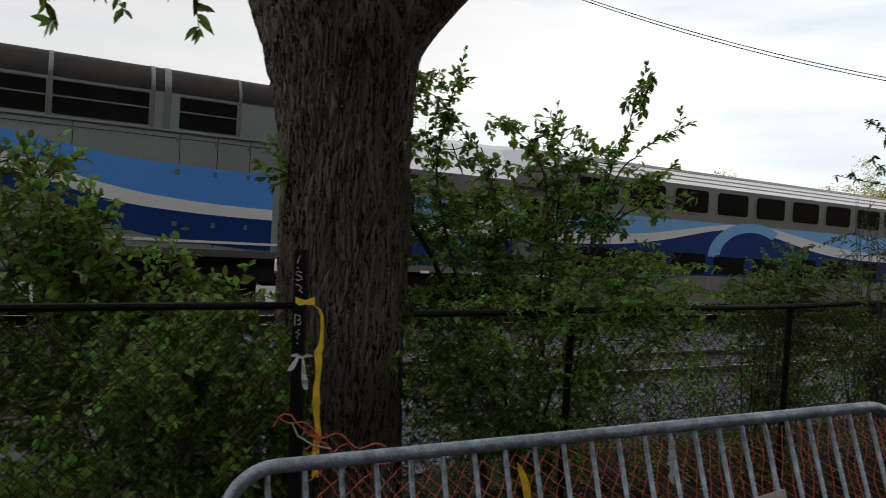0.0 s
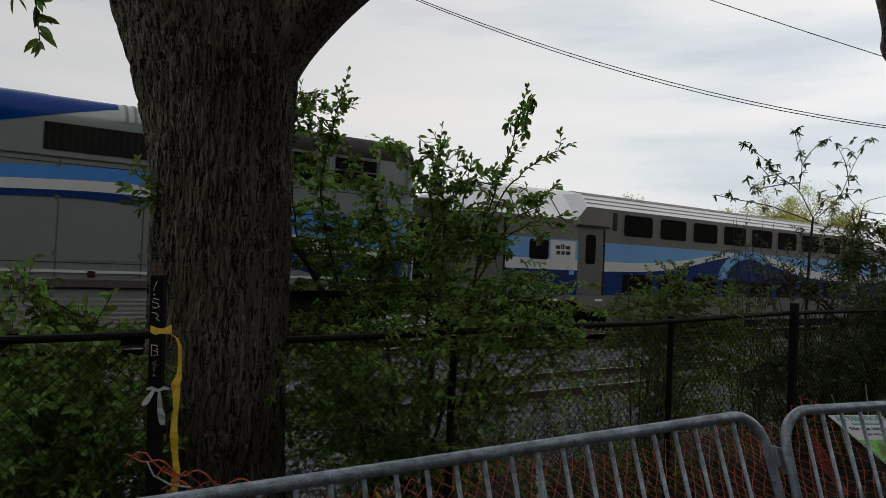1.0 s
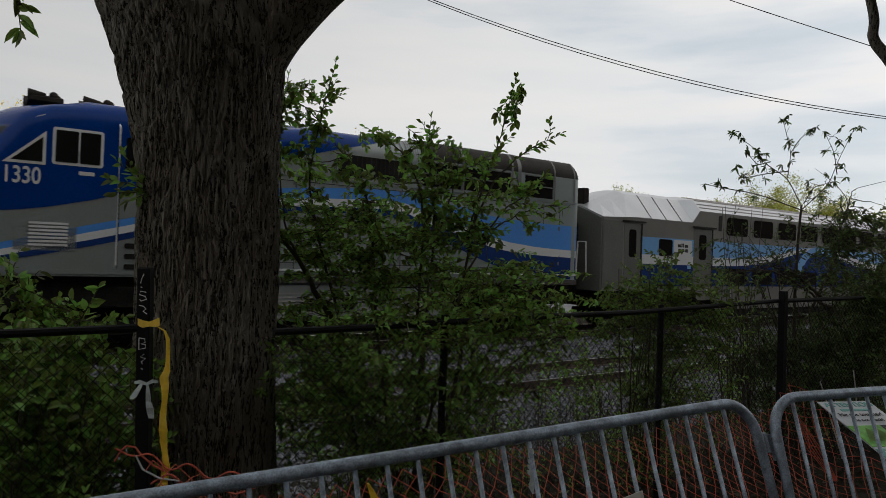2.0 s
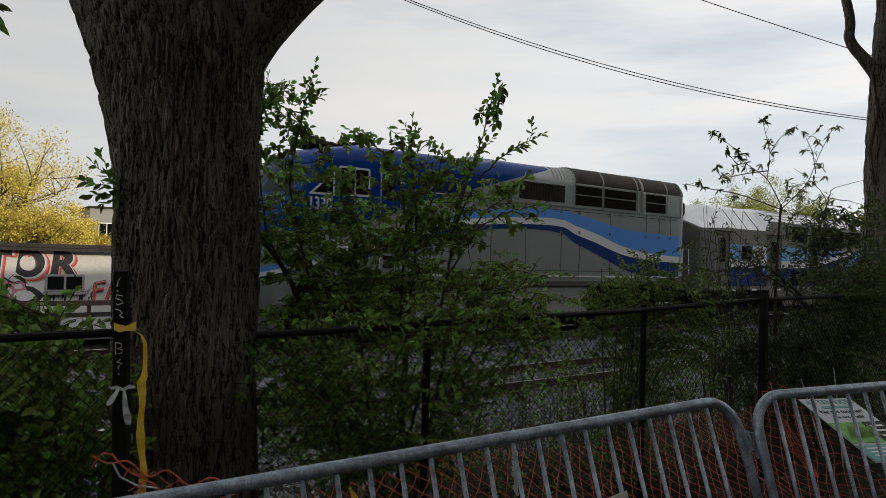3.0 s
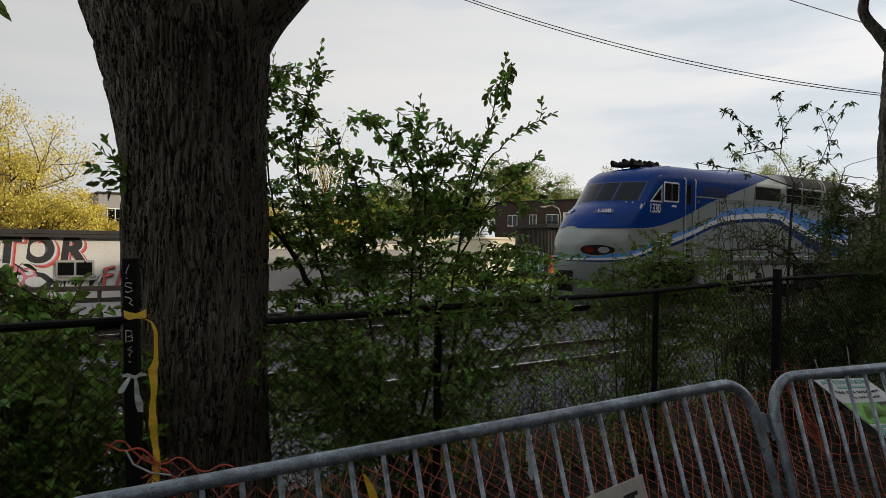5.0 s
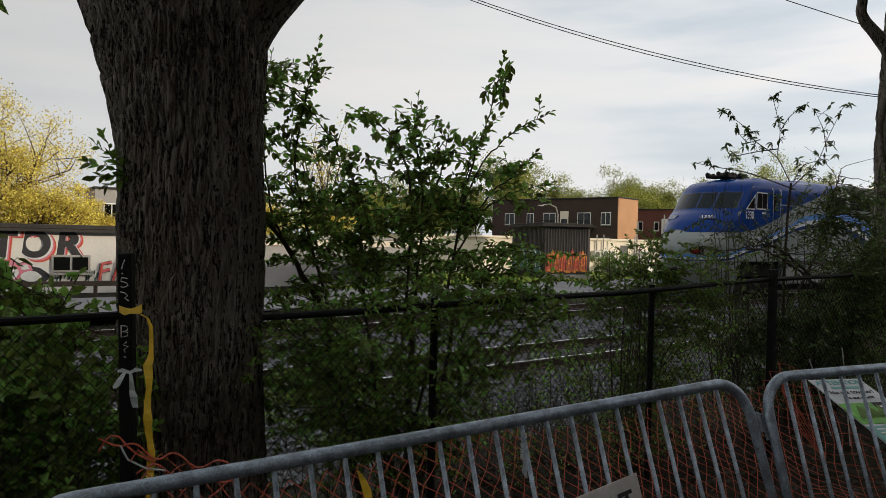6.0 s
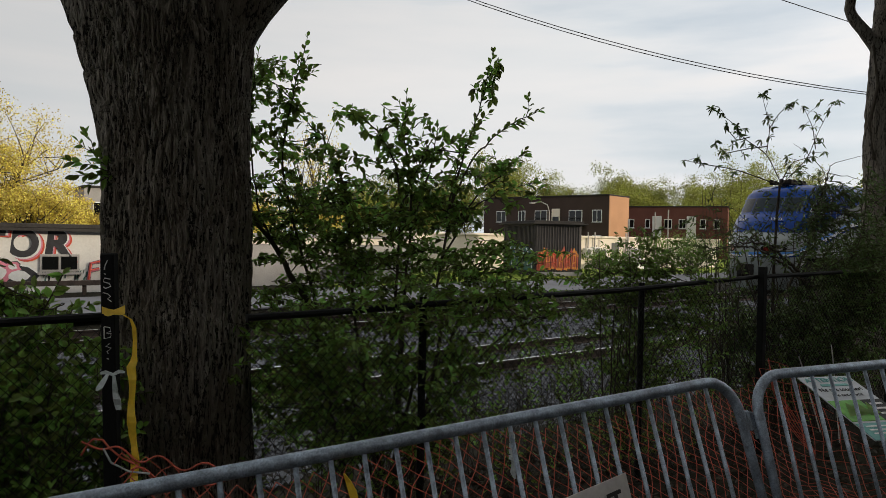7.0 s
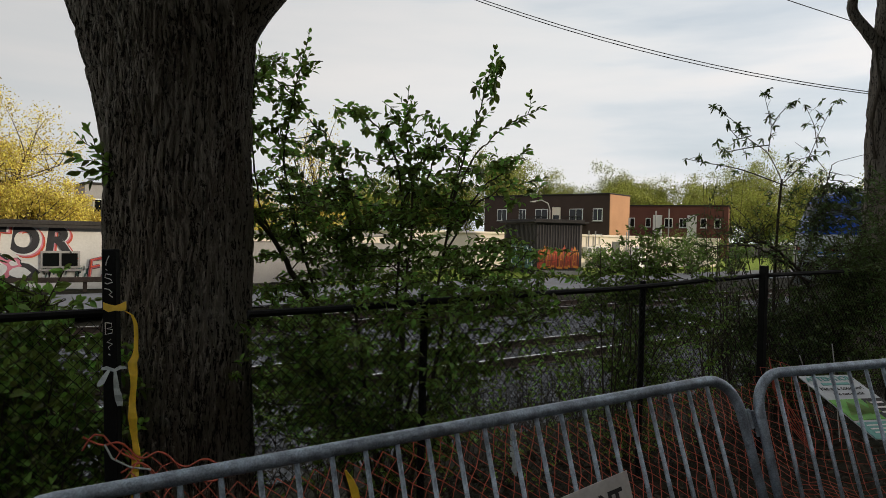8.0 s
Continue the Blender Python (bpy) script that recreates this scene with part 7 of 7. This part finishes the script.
def make_far_buildings():
    # low painted building with graffiti
    root, L, H = facade("workshop", (-22.0, 28.2), (9.0, 28.2), -0.5, 1.80, 9, "wall_white", "low white workshop covered in graffiti under a dark roof")
    o = 22.0
    far_window(root, o + 2.80, 0.76, 1.25, 0.62, frame_mat="concrete")
    lay = lambda px, pz: Matrix.Translation((px, -0.02, pz)) @ Matrix.Rotation(math.pi / 2, 4, "X")
    slant = Matrix(((1, 0.16, 0, 0), (0, 1, 0, 0), (0, 0, 1, 0), (0, 0, 0, 1)))
    for body, px, wide in (("C", 0.42, 0.95), ("T", 1.36, 0.95), ("O", 2.28, 0.95), ("R", 3.34, 1.10)):
        for dx, dz, dy, size, mt in ((0.12, -0.10, 0.014, 1.42, "spray_red"), (0.07, -0.06, 0.018, 1.40, "spray_pink"), (0.03, -0.02, 0.022, 1.38, "spray_white"), (0.0, 0.0, 0.026, 1.26, "spray_black")):
            at = Matrix.Translation((o + px + dx, -dy, 1.72 + dz)) @ Matrix.Rotation(math.pi / 2, 4, "X") @ slant
            text_part(body, size, at, M[mt], root, "graffiti", bold=0.055, width=wide)
    rnd = random.Random(12)
    for cx, cz, w, h, mt in ((1.6, 0.75, 0.5, 0.5, "spray_pink"), (2.2, 0.62, 0.6, 0.42, "spray_black"), (0.6, 0.8, 0.7, 0.6, "spray_green"), (2.0, 0.95, 0.3, 0.2, "spray_pink"), (-1.2, 1.0, 0.9, 0.7, "spray_black"), (-2.4, 0.9, 0.7, 0.6, "spray_pink"), (7.2, 0.7, 0.7, 0.4, "spray_black"), (-3.6, 0.9, 0.5, 0.35, "spray_black")):
        n = 11
        pts = [(o + cx + w * math.cos(6.28 * k / n) * rnd.uniform(0.6, 1.05), cz + h * math.sin(6.28 * k / n) * rnd.uniform(0.6, 1.05)) for k in range(n)]
        y = -0.010 - 0.002 * rnd.random()
        mid = (o + cx, cz)
        for grow, m2, dy in ((1.16, "spray_black" if mt != "spray_black" else "spray_white", 0.0), (1.0, mt, -0.004), (0.55, rnd.choice(["spray_white", "spray_pink", mt]), -0.008)):
            spray(root, [(mid[0] + (q[0] - mid[0]) * grow, mid[1] + (q[1] - mid[1]) * grow) for q in pts], m2, y + dy)
    # angular red tag
    for dz, m2, r in ((0.0, "spray_black", 0.075), (0.0, "spray_pink", 0.055), (0.01, "spray_red", 0.035)):
        for line in ([(4.35, 0.45), (4.42, 1.05), (4.75, 1.12)], [(4.40, 0.78), (4.70, 0.85)], [(4.80, 0.42), (4.98, 1.16), (5.16, 0.46)], [(4.86, 0.70), (5.12, 0.72)]):
            part("graffiti", tubed([(o + x, -0.02 - 1.3 * (0.08 - r), z + dz) for x, z in line], r, 5), M[m2], root)
    for k in range(44):
        x = o + rnd.uniform(2.3, 4.3)
        z = rnd.uniform(0.35, 0.7)
        spray(root, [(x, z), (x + 0.05, z), (x + 0.09, z + 0.22), (x + 0.03, z + 0.2)], rnd.choice(["spray_black", "spray_white", "spray_green"]), -0.013)
    gr = thing("guard_rail", "low rusty brown guard rail along the lane", "guard rail")
    part("beam", boxed(-22, 26.86, -0.16, 7.5, 26.94, 0.02, bevel=0.01), M["rail"], gr)
    for k in range(10):
        part("post", boxed(-20 + 3 * k, 26.94, -0.5, -19.88 + 3 * k, 27.04, 0.0), M["rail"], gr)
    part("eave", boxed(0, -0.35, H - 0.10, L, 0, H), M["roof_dark"], root, "dark projecting eave")
    # block beside the workshop; the concrete grey of its wall stands in for shade
    root, L, H = facade("grey_block", (9.2, 29.2), (18.9, 29.2), -0.5, 1.62, 8, "concrete", "long block, its shade painted as grey, with a tan roof edge beside the workshop", roof="concrete")
    part("roof_edge", boxed(-0.05, -0.06, H - 0.30, L + 0.05, -0.002, H - 0.01, bevel=0.01), M["wall_beige"], root, "tan roof edge")
    spray(root, [(4.6, 0.25), (6.6, 0.2), (6.5, 0.8), (5.9, 0.95), (5.0, 0.85)], "spray_black")
    # long sunlit beige wall with machines
    root, L, H = facade("beige_depot", (24.5, 38.0), (58.0, 38.0), -0.5, 1.95, 8, "wall_beige", "low beige depot lit by the evening sun", roof="wall_beige")
    for k, x in enumerate((15.55, 16.45, 17.2, 21.0, 24.5)):
        z = 1.08 + 0.08 * (k % 2)
        u = part("cooling_unit", boxed(x, -0.55, z, x + 0.72, -0.12, z + 0.58, bevel=0.03), M["wall_white"], root, "white boxed cooling unit")
        bm = bmesh.new()
        bmesh.ops.create_cone(bm, cap_ends=True, segments=18, radius1=0.22, radius2=0.22, depth=0.03, matrix=Matrix.Translation((x + 0.30, -0.56, z + 0.29)) @ Matrix.Rotation(math.pi / 2, 4, "X"))
        part("fan_grille", bm, M["render_grey"], u)
        part("bracket", boxed(x + 0.05, -0.5, z - 0.12, x + 0.67, -0.02, z - 0.02), M["concrete"], u)
    for x, w, h, mt in ((16.9, 0.8, 0.75, "concrete"), (17.9, 1.1, 1.0, "wall_white"), (19.3, 0.9, 0.6, "render_grey"), (20.4, 1.3, 1.15, "wall_white"), (22.4, 1.0, 0.8, "concrete")):
        part("cabinet", boxed(x, -1.1, 0.0, x + w, -0.35, h, bevel=0.03), M[mt], root, "boxed machine by the wall")
    part("door_panel", boxed(19.0, -0.05, 0.1, 19.9, 0.0, 2.1, bevel=0.02), M["render_grey"], root, "grey steel door")
    for x in (16.2, 16.95, 20.6):
        part("pipe", tubed([(x, -0.1, 0.1), (x, -0.1, 2.9)], 0.05, 8), M["concrete"], root)
    # ribbed shed
    root, L, H = facade("ribbed_shed", (29.15, 31.35), (32.15, 30.45), -0.5, 2.75, 4.8, "shed_metal", "ribbed metal shed with red and orange graffiti", "shed")
    for k in range(17):
        part("rib", boxed(0.06 + k * 0.18, -0.05, 0.12, 0.12 + k * 0.18, 0.0, H - 0.15), M["shed_metal"], root)
    for k in range(24):
        part("rib", boxed(-0.05, 0.08 + k * 0.19, 0.12, 0.0, 0.14 + k * 0.19, H - 0.15), M["shed_metal"], root)
    part("roof_lip", boxed(-0.3, -0.3, H - 0.06, L + 0.3, 5.0, H + 0.03, bevel=0.01), M["roof_dark"], root)
    part("plinth", boxed(-0.06, -0.08, 0, L + 0.06, 0.0, 0.28), M["concrete"], root, "grey concrete plinth")
    rnd = random.Random(31)
    for k in range(15):
        x = 0.10 + 0.186 * k
        low, high = 0.38 + rnd.uniform(0, 0.12), 1.62 + rnd.uniform(-0.1, 0.28)
        spray(root, [(x - 0.02, low), (x + 0.20, low - 0.04), (x + 0.21, high - 0.25), (x + 0.12 + rnd.uniform(-0.05, 0.05), high), (x - 0.01, high - 0.3)], "spray_orange" if k % 3 else "spray_rust", -0.060 - 0.001 * (k % 3))
        spray(root, [(x - 0.02, low + 0.14), (x + 0.20, low + 0.10), (x + 0.20, high - 0.45), (x + 0.09, high - 0.28), (x, high - 0.5)], "spray_rust", -0.0635 - 0.001 * (k % 3))
    for k in range(6):
        # each letter: two uprights and a cross stroke
        x = 0.22 + 0.45 * k
        for a, b in (((x, 0.55), (x + 0.06, 1.50)), ((x + 0.24, 0.50), (x + 0.22, 1.42)), ((x + 0.02, 1.45 - 0.12 * (k % 2)), (x + 0.25, 1.30)), ((x, 0.98 - 0.1 * (k % 3)), (x + 0.25, 0.90))):
            part("graffiti", tubed([(a[0], -0.066, a[1]), ((a[0] + b[0]) / 2 + 0.02, -0.068, (a[1] + b[1]) / 2), (b[0], -0.066, b[1])], [0.020, 0.028, 0.018], 5), M["spray_orange" if k % 2 else "spray_red"], root)
        part("graffiti", tubed([(x + 0.34, -0.064, 0.5), (x + 0.36, -0.064, 1.5)], 0.016, 5), M["spray_black"], root)
    bm = bmesh.new()
    bm.faces.new([bm.verts.new((-0.062, y, z)) for y, z in ((0.2, 0.4), (0.1, 1.5), (1.4, 1.9), (4.4, 1.7), (4.6, 0.5), (2.5, 0.3))])
    part("graffiti", bm, M["spray_green"], root)
    for k in range(7):
        y = 0.3 + 0.6 * k
        part("graffiti", tubed([(-0.075, y, 0.5 + 0.1 * (k % 2)), (-0.075, y + 0.12, 1.2), (-0.075, y - 0.05, 1.6 - 0.15 * (k % 3)), (-0.075, y + 0.2, 1.7)], 0.035, 5), M["spray_white"], root)
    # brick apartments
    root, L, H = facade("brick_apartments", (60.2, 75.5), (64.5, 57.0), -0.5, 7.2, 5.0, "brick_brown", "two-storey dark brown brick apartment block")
    # the end's sunlight is put into a brighter brick colour than the front
    part("end_wall", boxed(L, 0.02, 0.0, L + 0.08, 4.98, H - 0.02), M["brick_orange"], root, "brick end wall with sunlight painted in as bright orange")
    for k, (x, w, bal) in enumerate(((17.2, 1.3, False), (13.9, 1.9, True), (8.8, 1.9, True), (6.2, 1.1, False), (2.6, 1.6, False))):
        for z in (1.4, 4.5):
            far_window(root, x - 0.4, z, w, 1.5, bal and z > 3)
    part("stair_window", boxed(11.0, -0.08, 2.4, 12.2, 0.0, 6.2), M["wall_beige"], root, "pale stairwell panel")
    part("pane", boxed(11.15, -0.1, 2.6, 12.05, -0.08, 5.2), M["glass_dark"], root)
    root, L, H = facade("red_brick_apartments", (80.0, 67.9), (87.3, 56.0), -0.5, 6.7, 8.0, "brick_red", "red brick apartment block with white balconies")
    for x, w in ((0.8, 0.7), (3.0, 0.7), (5.6, 1.1), (7.6, 1.0), (10.4, 0.8), (12.2, 0.8)):
        for z in (1.4, 4.2):
            far_window(root, x, z, w, 1.3)
    for x in (4.1, 8.7):
        part("balcony_screen", boxed(x, -0.8, 1.5, x + 1.2, -0.05, 5.9, bevel=0.03), M["wall_white"], root, "white balcony enclosure")
    # orange brick house behind the yellow trees
    root, L, H = facade("orange_brick_house", (-12.0, 62.0), (2.2, 62.0), -0.5, 6.6, 8, "brick_orange", "orange brick house half hidden by trees")
    for x in (3.0, 7.0, 11.0):
        far_window(root, x, 3.6, 1.4, 1.4)
    root, L, H = facade("grey_house", (8.6, 60.0), (11.6, 60.0), -0.5, 5.1, 6, "concrete", "small grey flat-roofed house")
    far_window(root, 0.6, 3.2, 1.2, 1.3)


def far_tree(name, label, x, y, h, r, seed, mat, n=2600, leaf=0.34, bare=0.0, group=""):
    root = thing(name, label, "tree", None, group)
    f = Foliage(seed)
    rs = f.rs
    f.stem((x, y, -0.6), (x + rs.normal(0, 0.3), y, h * 0.55), 0.28, 0.14, 0.02)
    ends = []
    for k in range(15):
        a = rs.uniform(0, 6.28)
        z0 = h * rs.uniform(0.2, 0.55)
        q = rs.uniform(0.35, 1.0)
        e = np.array((x + r * q * math.cos(a), y + r * q * math.sin(a), h * (0.98 - 0.42 * q * q) * (rs.uniform(0.35, 0.8) if k % 3 == 0 else 1.0) + rs.normal(0, 0.04 * h)))
        b = f.stem((x, y, z0), e, 0.10, 0.03, 0.08)
        ends.append(e)
        for _ in range(8):
            s = b[rs.randint(2, len(b))]
            t = s + rs.normal(0, 0.22 * r, 3) + (0, 0, 0.14 * h)
            f.stem(s, t, 0.035, 0.01, 0.08, 5)
            ends.append(t)
    per = max(1, n // len(ends))
    for e in ends:
        for _ in range(per):
            p = e + rs.normal(0, 1, 3) * (0.115 * r, 0.115 * r, 0.045 * h)
            f.leaf(p, rs.normal(0, 1, 3), leaf * rs.uniform(0.5, 1.3), 0.7)
    mesh_part("trunk", f.twig_mesh("trunk"), M["twig"], root, "bare forking trunk and limbs", True)
    mesh_part("crown", f.leaf_mesh("crown", far=True), M[mat], root)


def make_far_trees():
    for k, (x, y, h, r) in enumerate(((1.6, 47, 8.0, 3.9), (4.6, 46, 3.7, 2.2), (-4.5, 50, 8.0, 5), (7.0, 48, 2.9, 1.6), (-11, 52, 8, 5), (-1.5, 45, 4.0, 3.0), (3.2, 44.5, 3.6, 2.8), (22, 60, 4.4, 3.4), (30, 64, 4.6, 3.6))):
        far_tree("spring_tree", "tree in fresh yellow-green spring leaf lit by the sun", x, y, h, r, 30 + k, "leaf_spring", 26000, 0.115, group="yellow spring trees")
    far_tree("pale_tree", "airy tree just coming into leaf", 27, 58, 10.5, 3.2, 40, "leaf_spring", 2600, 0.17)
    for k, (x, y, h, r) in enumerate(((78, 92, 13.5, 7), (86, 88, 11, 5.5), (70, 96, 10, 6), (62, 98, 9.5, 6), (94, 84, 12, 6), (102, 82, 11, 6), (110, 74, 12, 6), (54, 100, 9, 6), (118, 72, 14, 6.5), (126, 66, 13, 6), (96, 66, 7.5, 5.5), (106, 62, 7.5, 5.5), (116, 58, 8, 6), (92, 76, 9, 6), (128, 54, 8, 6), (140, 56, 10, 7))):
        far_tree("distant_tree", "distant green tree in young leaf", x, y, h, r, 50 + k, "leaf_far", 30000, 0.25, group="distant trees")
    far_tree("sunlit_tree", "yellow-green tree above the train", 66, 28.8, 6.4, 2.8, 70, "leaf_far", 14000, 0.17)
    # low bushes in the sun beside the depot
    for k, (x, y, h) in enumerate(((38.5, 29.5, 2.1), (41.0, 29.0, 2.3), (44.5, 28.0, 2.0), (48, 26.5, 2.2), (34.6, 30.5, 1.0))):
        f = Foliage(80 + k)
        for _ in range(60):
            t = np.array((x + f.rs.normal(0, 0.8), y + f.rs.normal(0, 0.6), f.rs.uniform(0.3, h)))
            f.stem((x + f.rs.normal(0, 0.4), y, -0.6), t, 0.015, 0.005, 0.08, 5)
            for _ in range(22):
                f.leaf(t + f.rs.normal(0, 0.22, 3), f.rs.normal(0, 1, 3), 0.13 * f.rs.uniform(0.6, 1.3), 0.6)
        plant("verge_bush", "loose green bush on the sunny verge", "bush", f, "leaf_bright", group="verge bushes")


def make_wires():
    for a, b, sag in (((12.74, 15.87, 8.48), (21.64, 9.65, 6.18), 0.28), ((12.74, 15.87, 8.40), (21.64, 9.65, 6.12), 0.30), ((14.76, 14.48, 10.68), (22.8, 8.9, 7.68), 0.05)):
        a, b = Vector(a), Vector(b)
        root = thing("power_line", "thin dark overhead cable across the sky", "cable", None, "overhead cables")
        pts = [a + (b - a) * t + Vector((0, 0, -sag * 4 * t * (1 - t))) for t in [-1.0 + k / 10 for k in range(32)]]
        part("cable", tubed(pts, 0.013, 5), M["wire"], root)
    root = thing("street_lamp", "slim curved street lamp before the apartments", "lamp")
    part("pole", tubed([(50.0, 52.0, -0.5), (50.0, 52.0, 4.6), (49.8, 52.1, 5.3), (49.3, 52.5, 5.6), (48.7, 52.9, 5.5)], 0.06, 8), M["concrete"], root)
    part("lamp_head", boxed(48.2, 52.8, 5.38, 48.8, 53.1, 5.5, bevel=0.03), M["concrete"], root)
    for x, y, h in ((47.06, 36.6, 4.17), (48.74, 36.6, 4.42), (43.8, 36.6, 3.5)):
        root = thing("utility_pole", "thin grey pole beside the depot", "pole", None, "utility poles")
        part("pole", tubed([(x, y, -0.6), (x, y, h)], 0.05, 8), M["concrete"], root)


def make_sticks():
    for a, b in (((6.15, 3.02, 0.55), (6.06, 3.05, 0.80)), ((6.62, 3.02, 0.50), (6.60, 3.05, 0.86))):
        root = thing("bare_stick", "thin pale bare stick standing by the fence", "stick", None, "bare sticks")
        a, b = Vector(a), Vector(b)
        part("stem", tubed([a + (a - b) * 1.6, a, (a + b) / 2 + Vector((0.01, 0, 0)), b], 0.005, 6), M["card"], root)


def make_litter():
    """Dead leaves, twigs and stones on the soil behind the barrier."""
    rs = np.random.RandomState(9)
    f = Foliage(90)
    for _ in range(9000):
        x, y = rs.uniform(-0.5, 7.0), rs.uniform(1.2, 5.4)
        z = lerp(GROUND, y) + 0.03 + 0.05 * noise.noise(Vector((x * 1.3, y * 1.3, 0)))
        f.leaf((x, y, z), (rs.normal(), rs.normal(), rs.normal(0, 0.25)), rs.uniform(0.03, 0.075), 0.6)
    ob = mesh_part("leaf_litter", f.leaf_mesh("leaf_litter"), M["dead_leaf"])
    tagged(ob, "brown dead leaves on the soil by the fence", "leaf litter", "", "stuff")


M["dead_leaf"] = material("dead_leaf", (0.050, 0.041, 0.027), 0.85, vary=0.3, bump=0, spread=0.5, island=True)
near_tree()
right_tree()
main_bush()
round_bush()
narrow_shrub()
left_bush()
undergrowth()
make_fence()
make_marked_post()
make_tapes()
make_barriers()
make_net()
make_signs()
make_far_buildings()
make_far_trees()
make_wires()
make_litter()
make_sticks()
# unseen wall added behind the camera; it shades the foreground and the train
structure(part("wall_street", boxed(-120, -28, -0.5, 260, -22, 17.7), M["brick_brown"]), "plain unseen wall added behind the camera to block the sun")


# ---- what moves ----
TRAVEL = [(0.0, -13.78), (0.5, -11.25), (1.0, -8.42), (1.2, -7.21), (2.3, -0.42), (3.0, 3.92), (3.5, 6.86), (4.0, 9.86), (4.5, 12.88), (6.0, 21.94), (7.0, 27.85), (8.0, 33.8)]


def motions():
    for ob, offset in ((loco, 0.0), (coach, coach_offset[0]), (coach_b, coach_offset[1])):
        walk(ob, [(t, pose(s + offset, line_y(TRAIN_Y, s + offset), RAIL_Z, 0, 0, LINE)) for t, s in TRAVEL])
    rows = []
    for k in range(81):
        t = 0.1 * k
        rows.append((t, lerp(TRAVEL, t)))
    for root, r in ((loco, 0.51), (coach, 0.42), (coach_b, 0.42)):
        for wh in [c for c in root.children if c.name.startswith("wheelset")]:
            at = wh.matrix_basis.translation.copy()
            walk(wh, [(t, Matrix.Translation(at) @ Matrix.Rotation((s - rows[0][1]) / r, 4, "Y")) for t, s in rows])


motions()
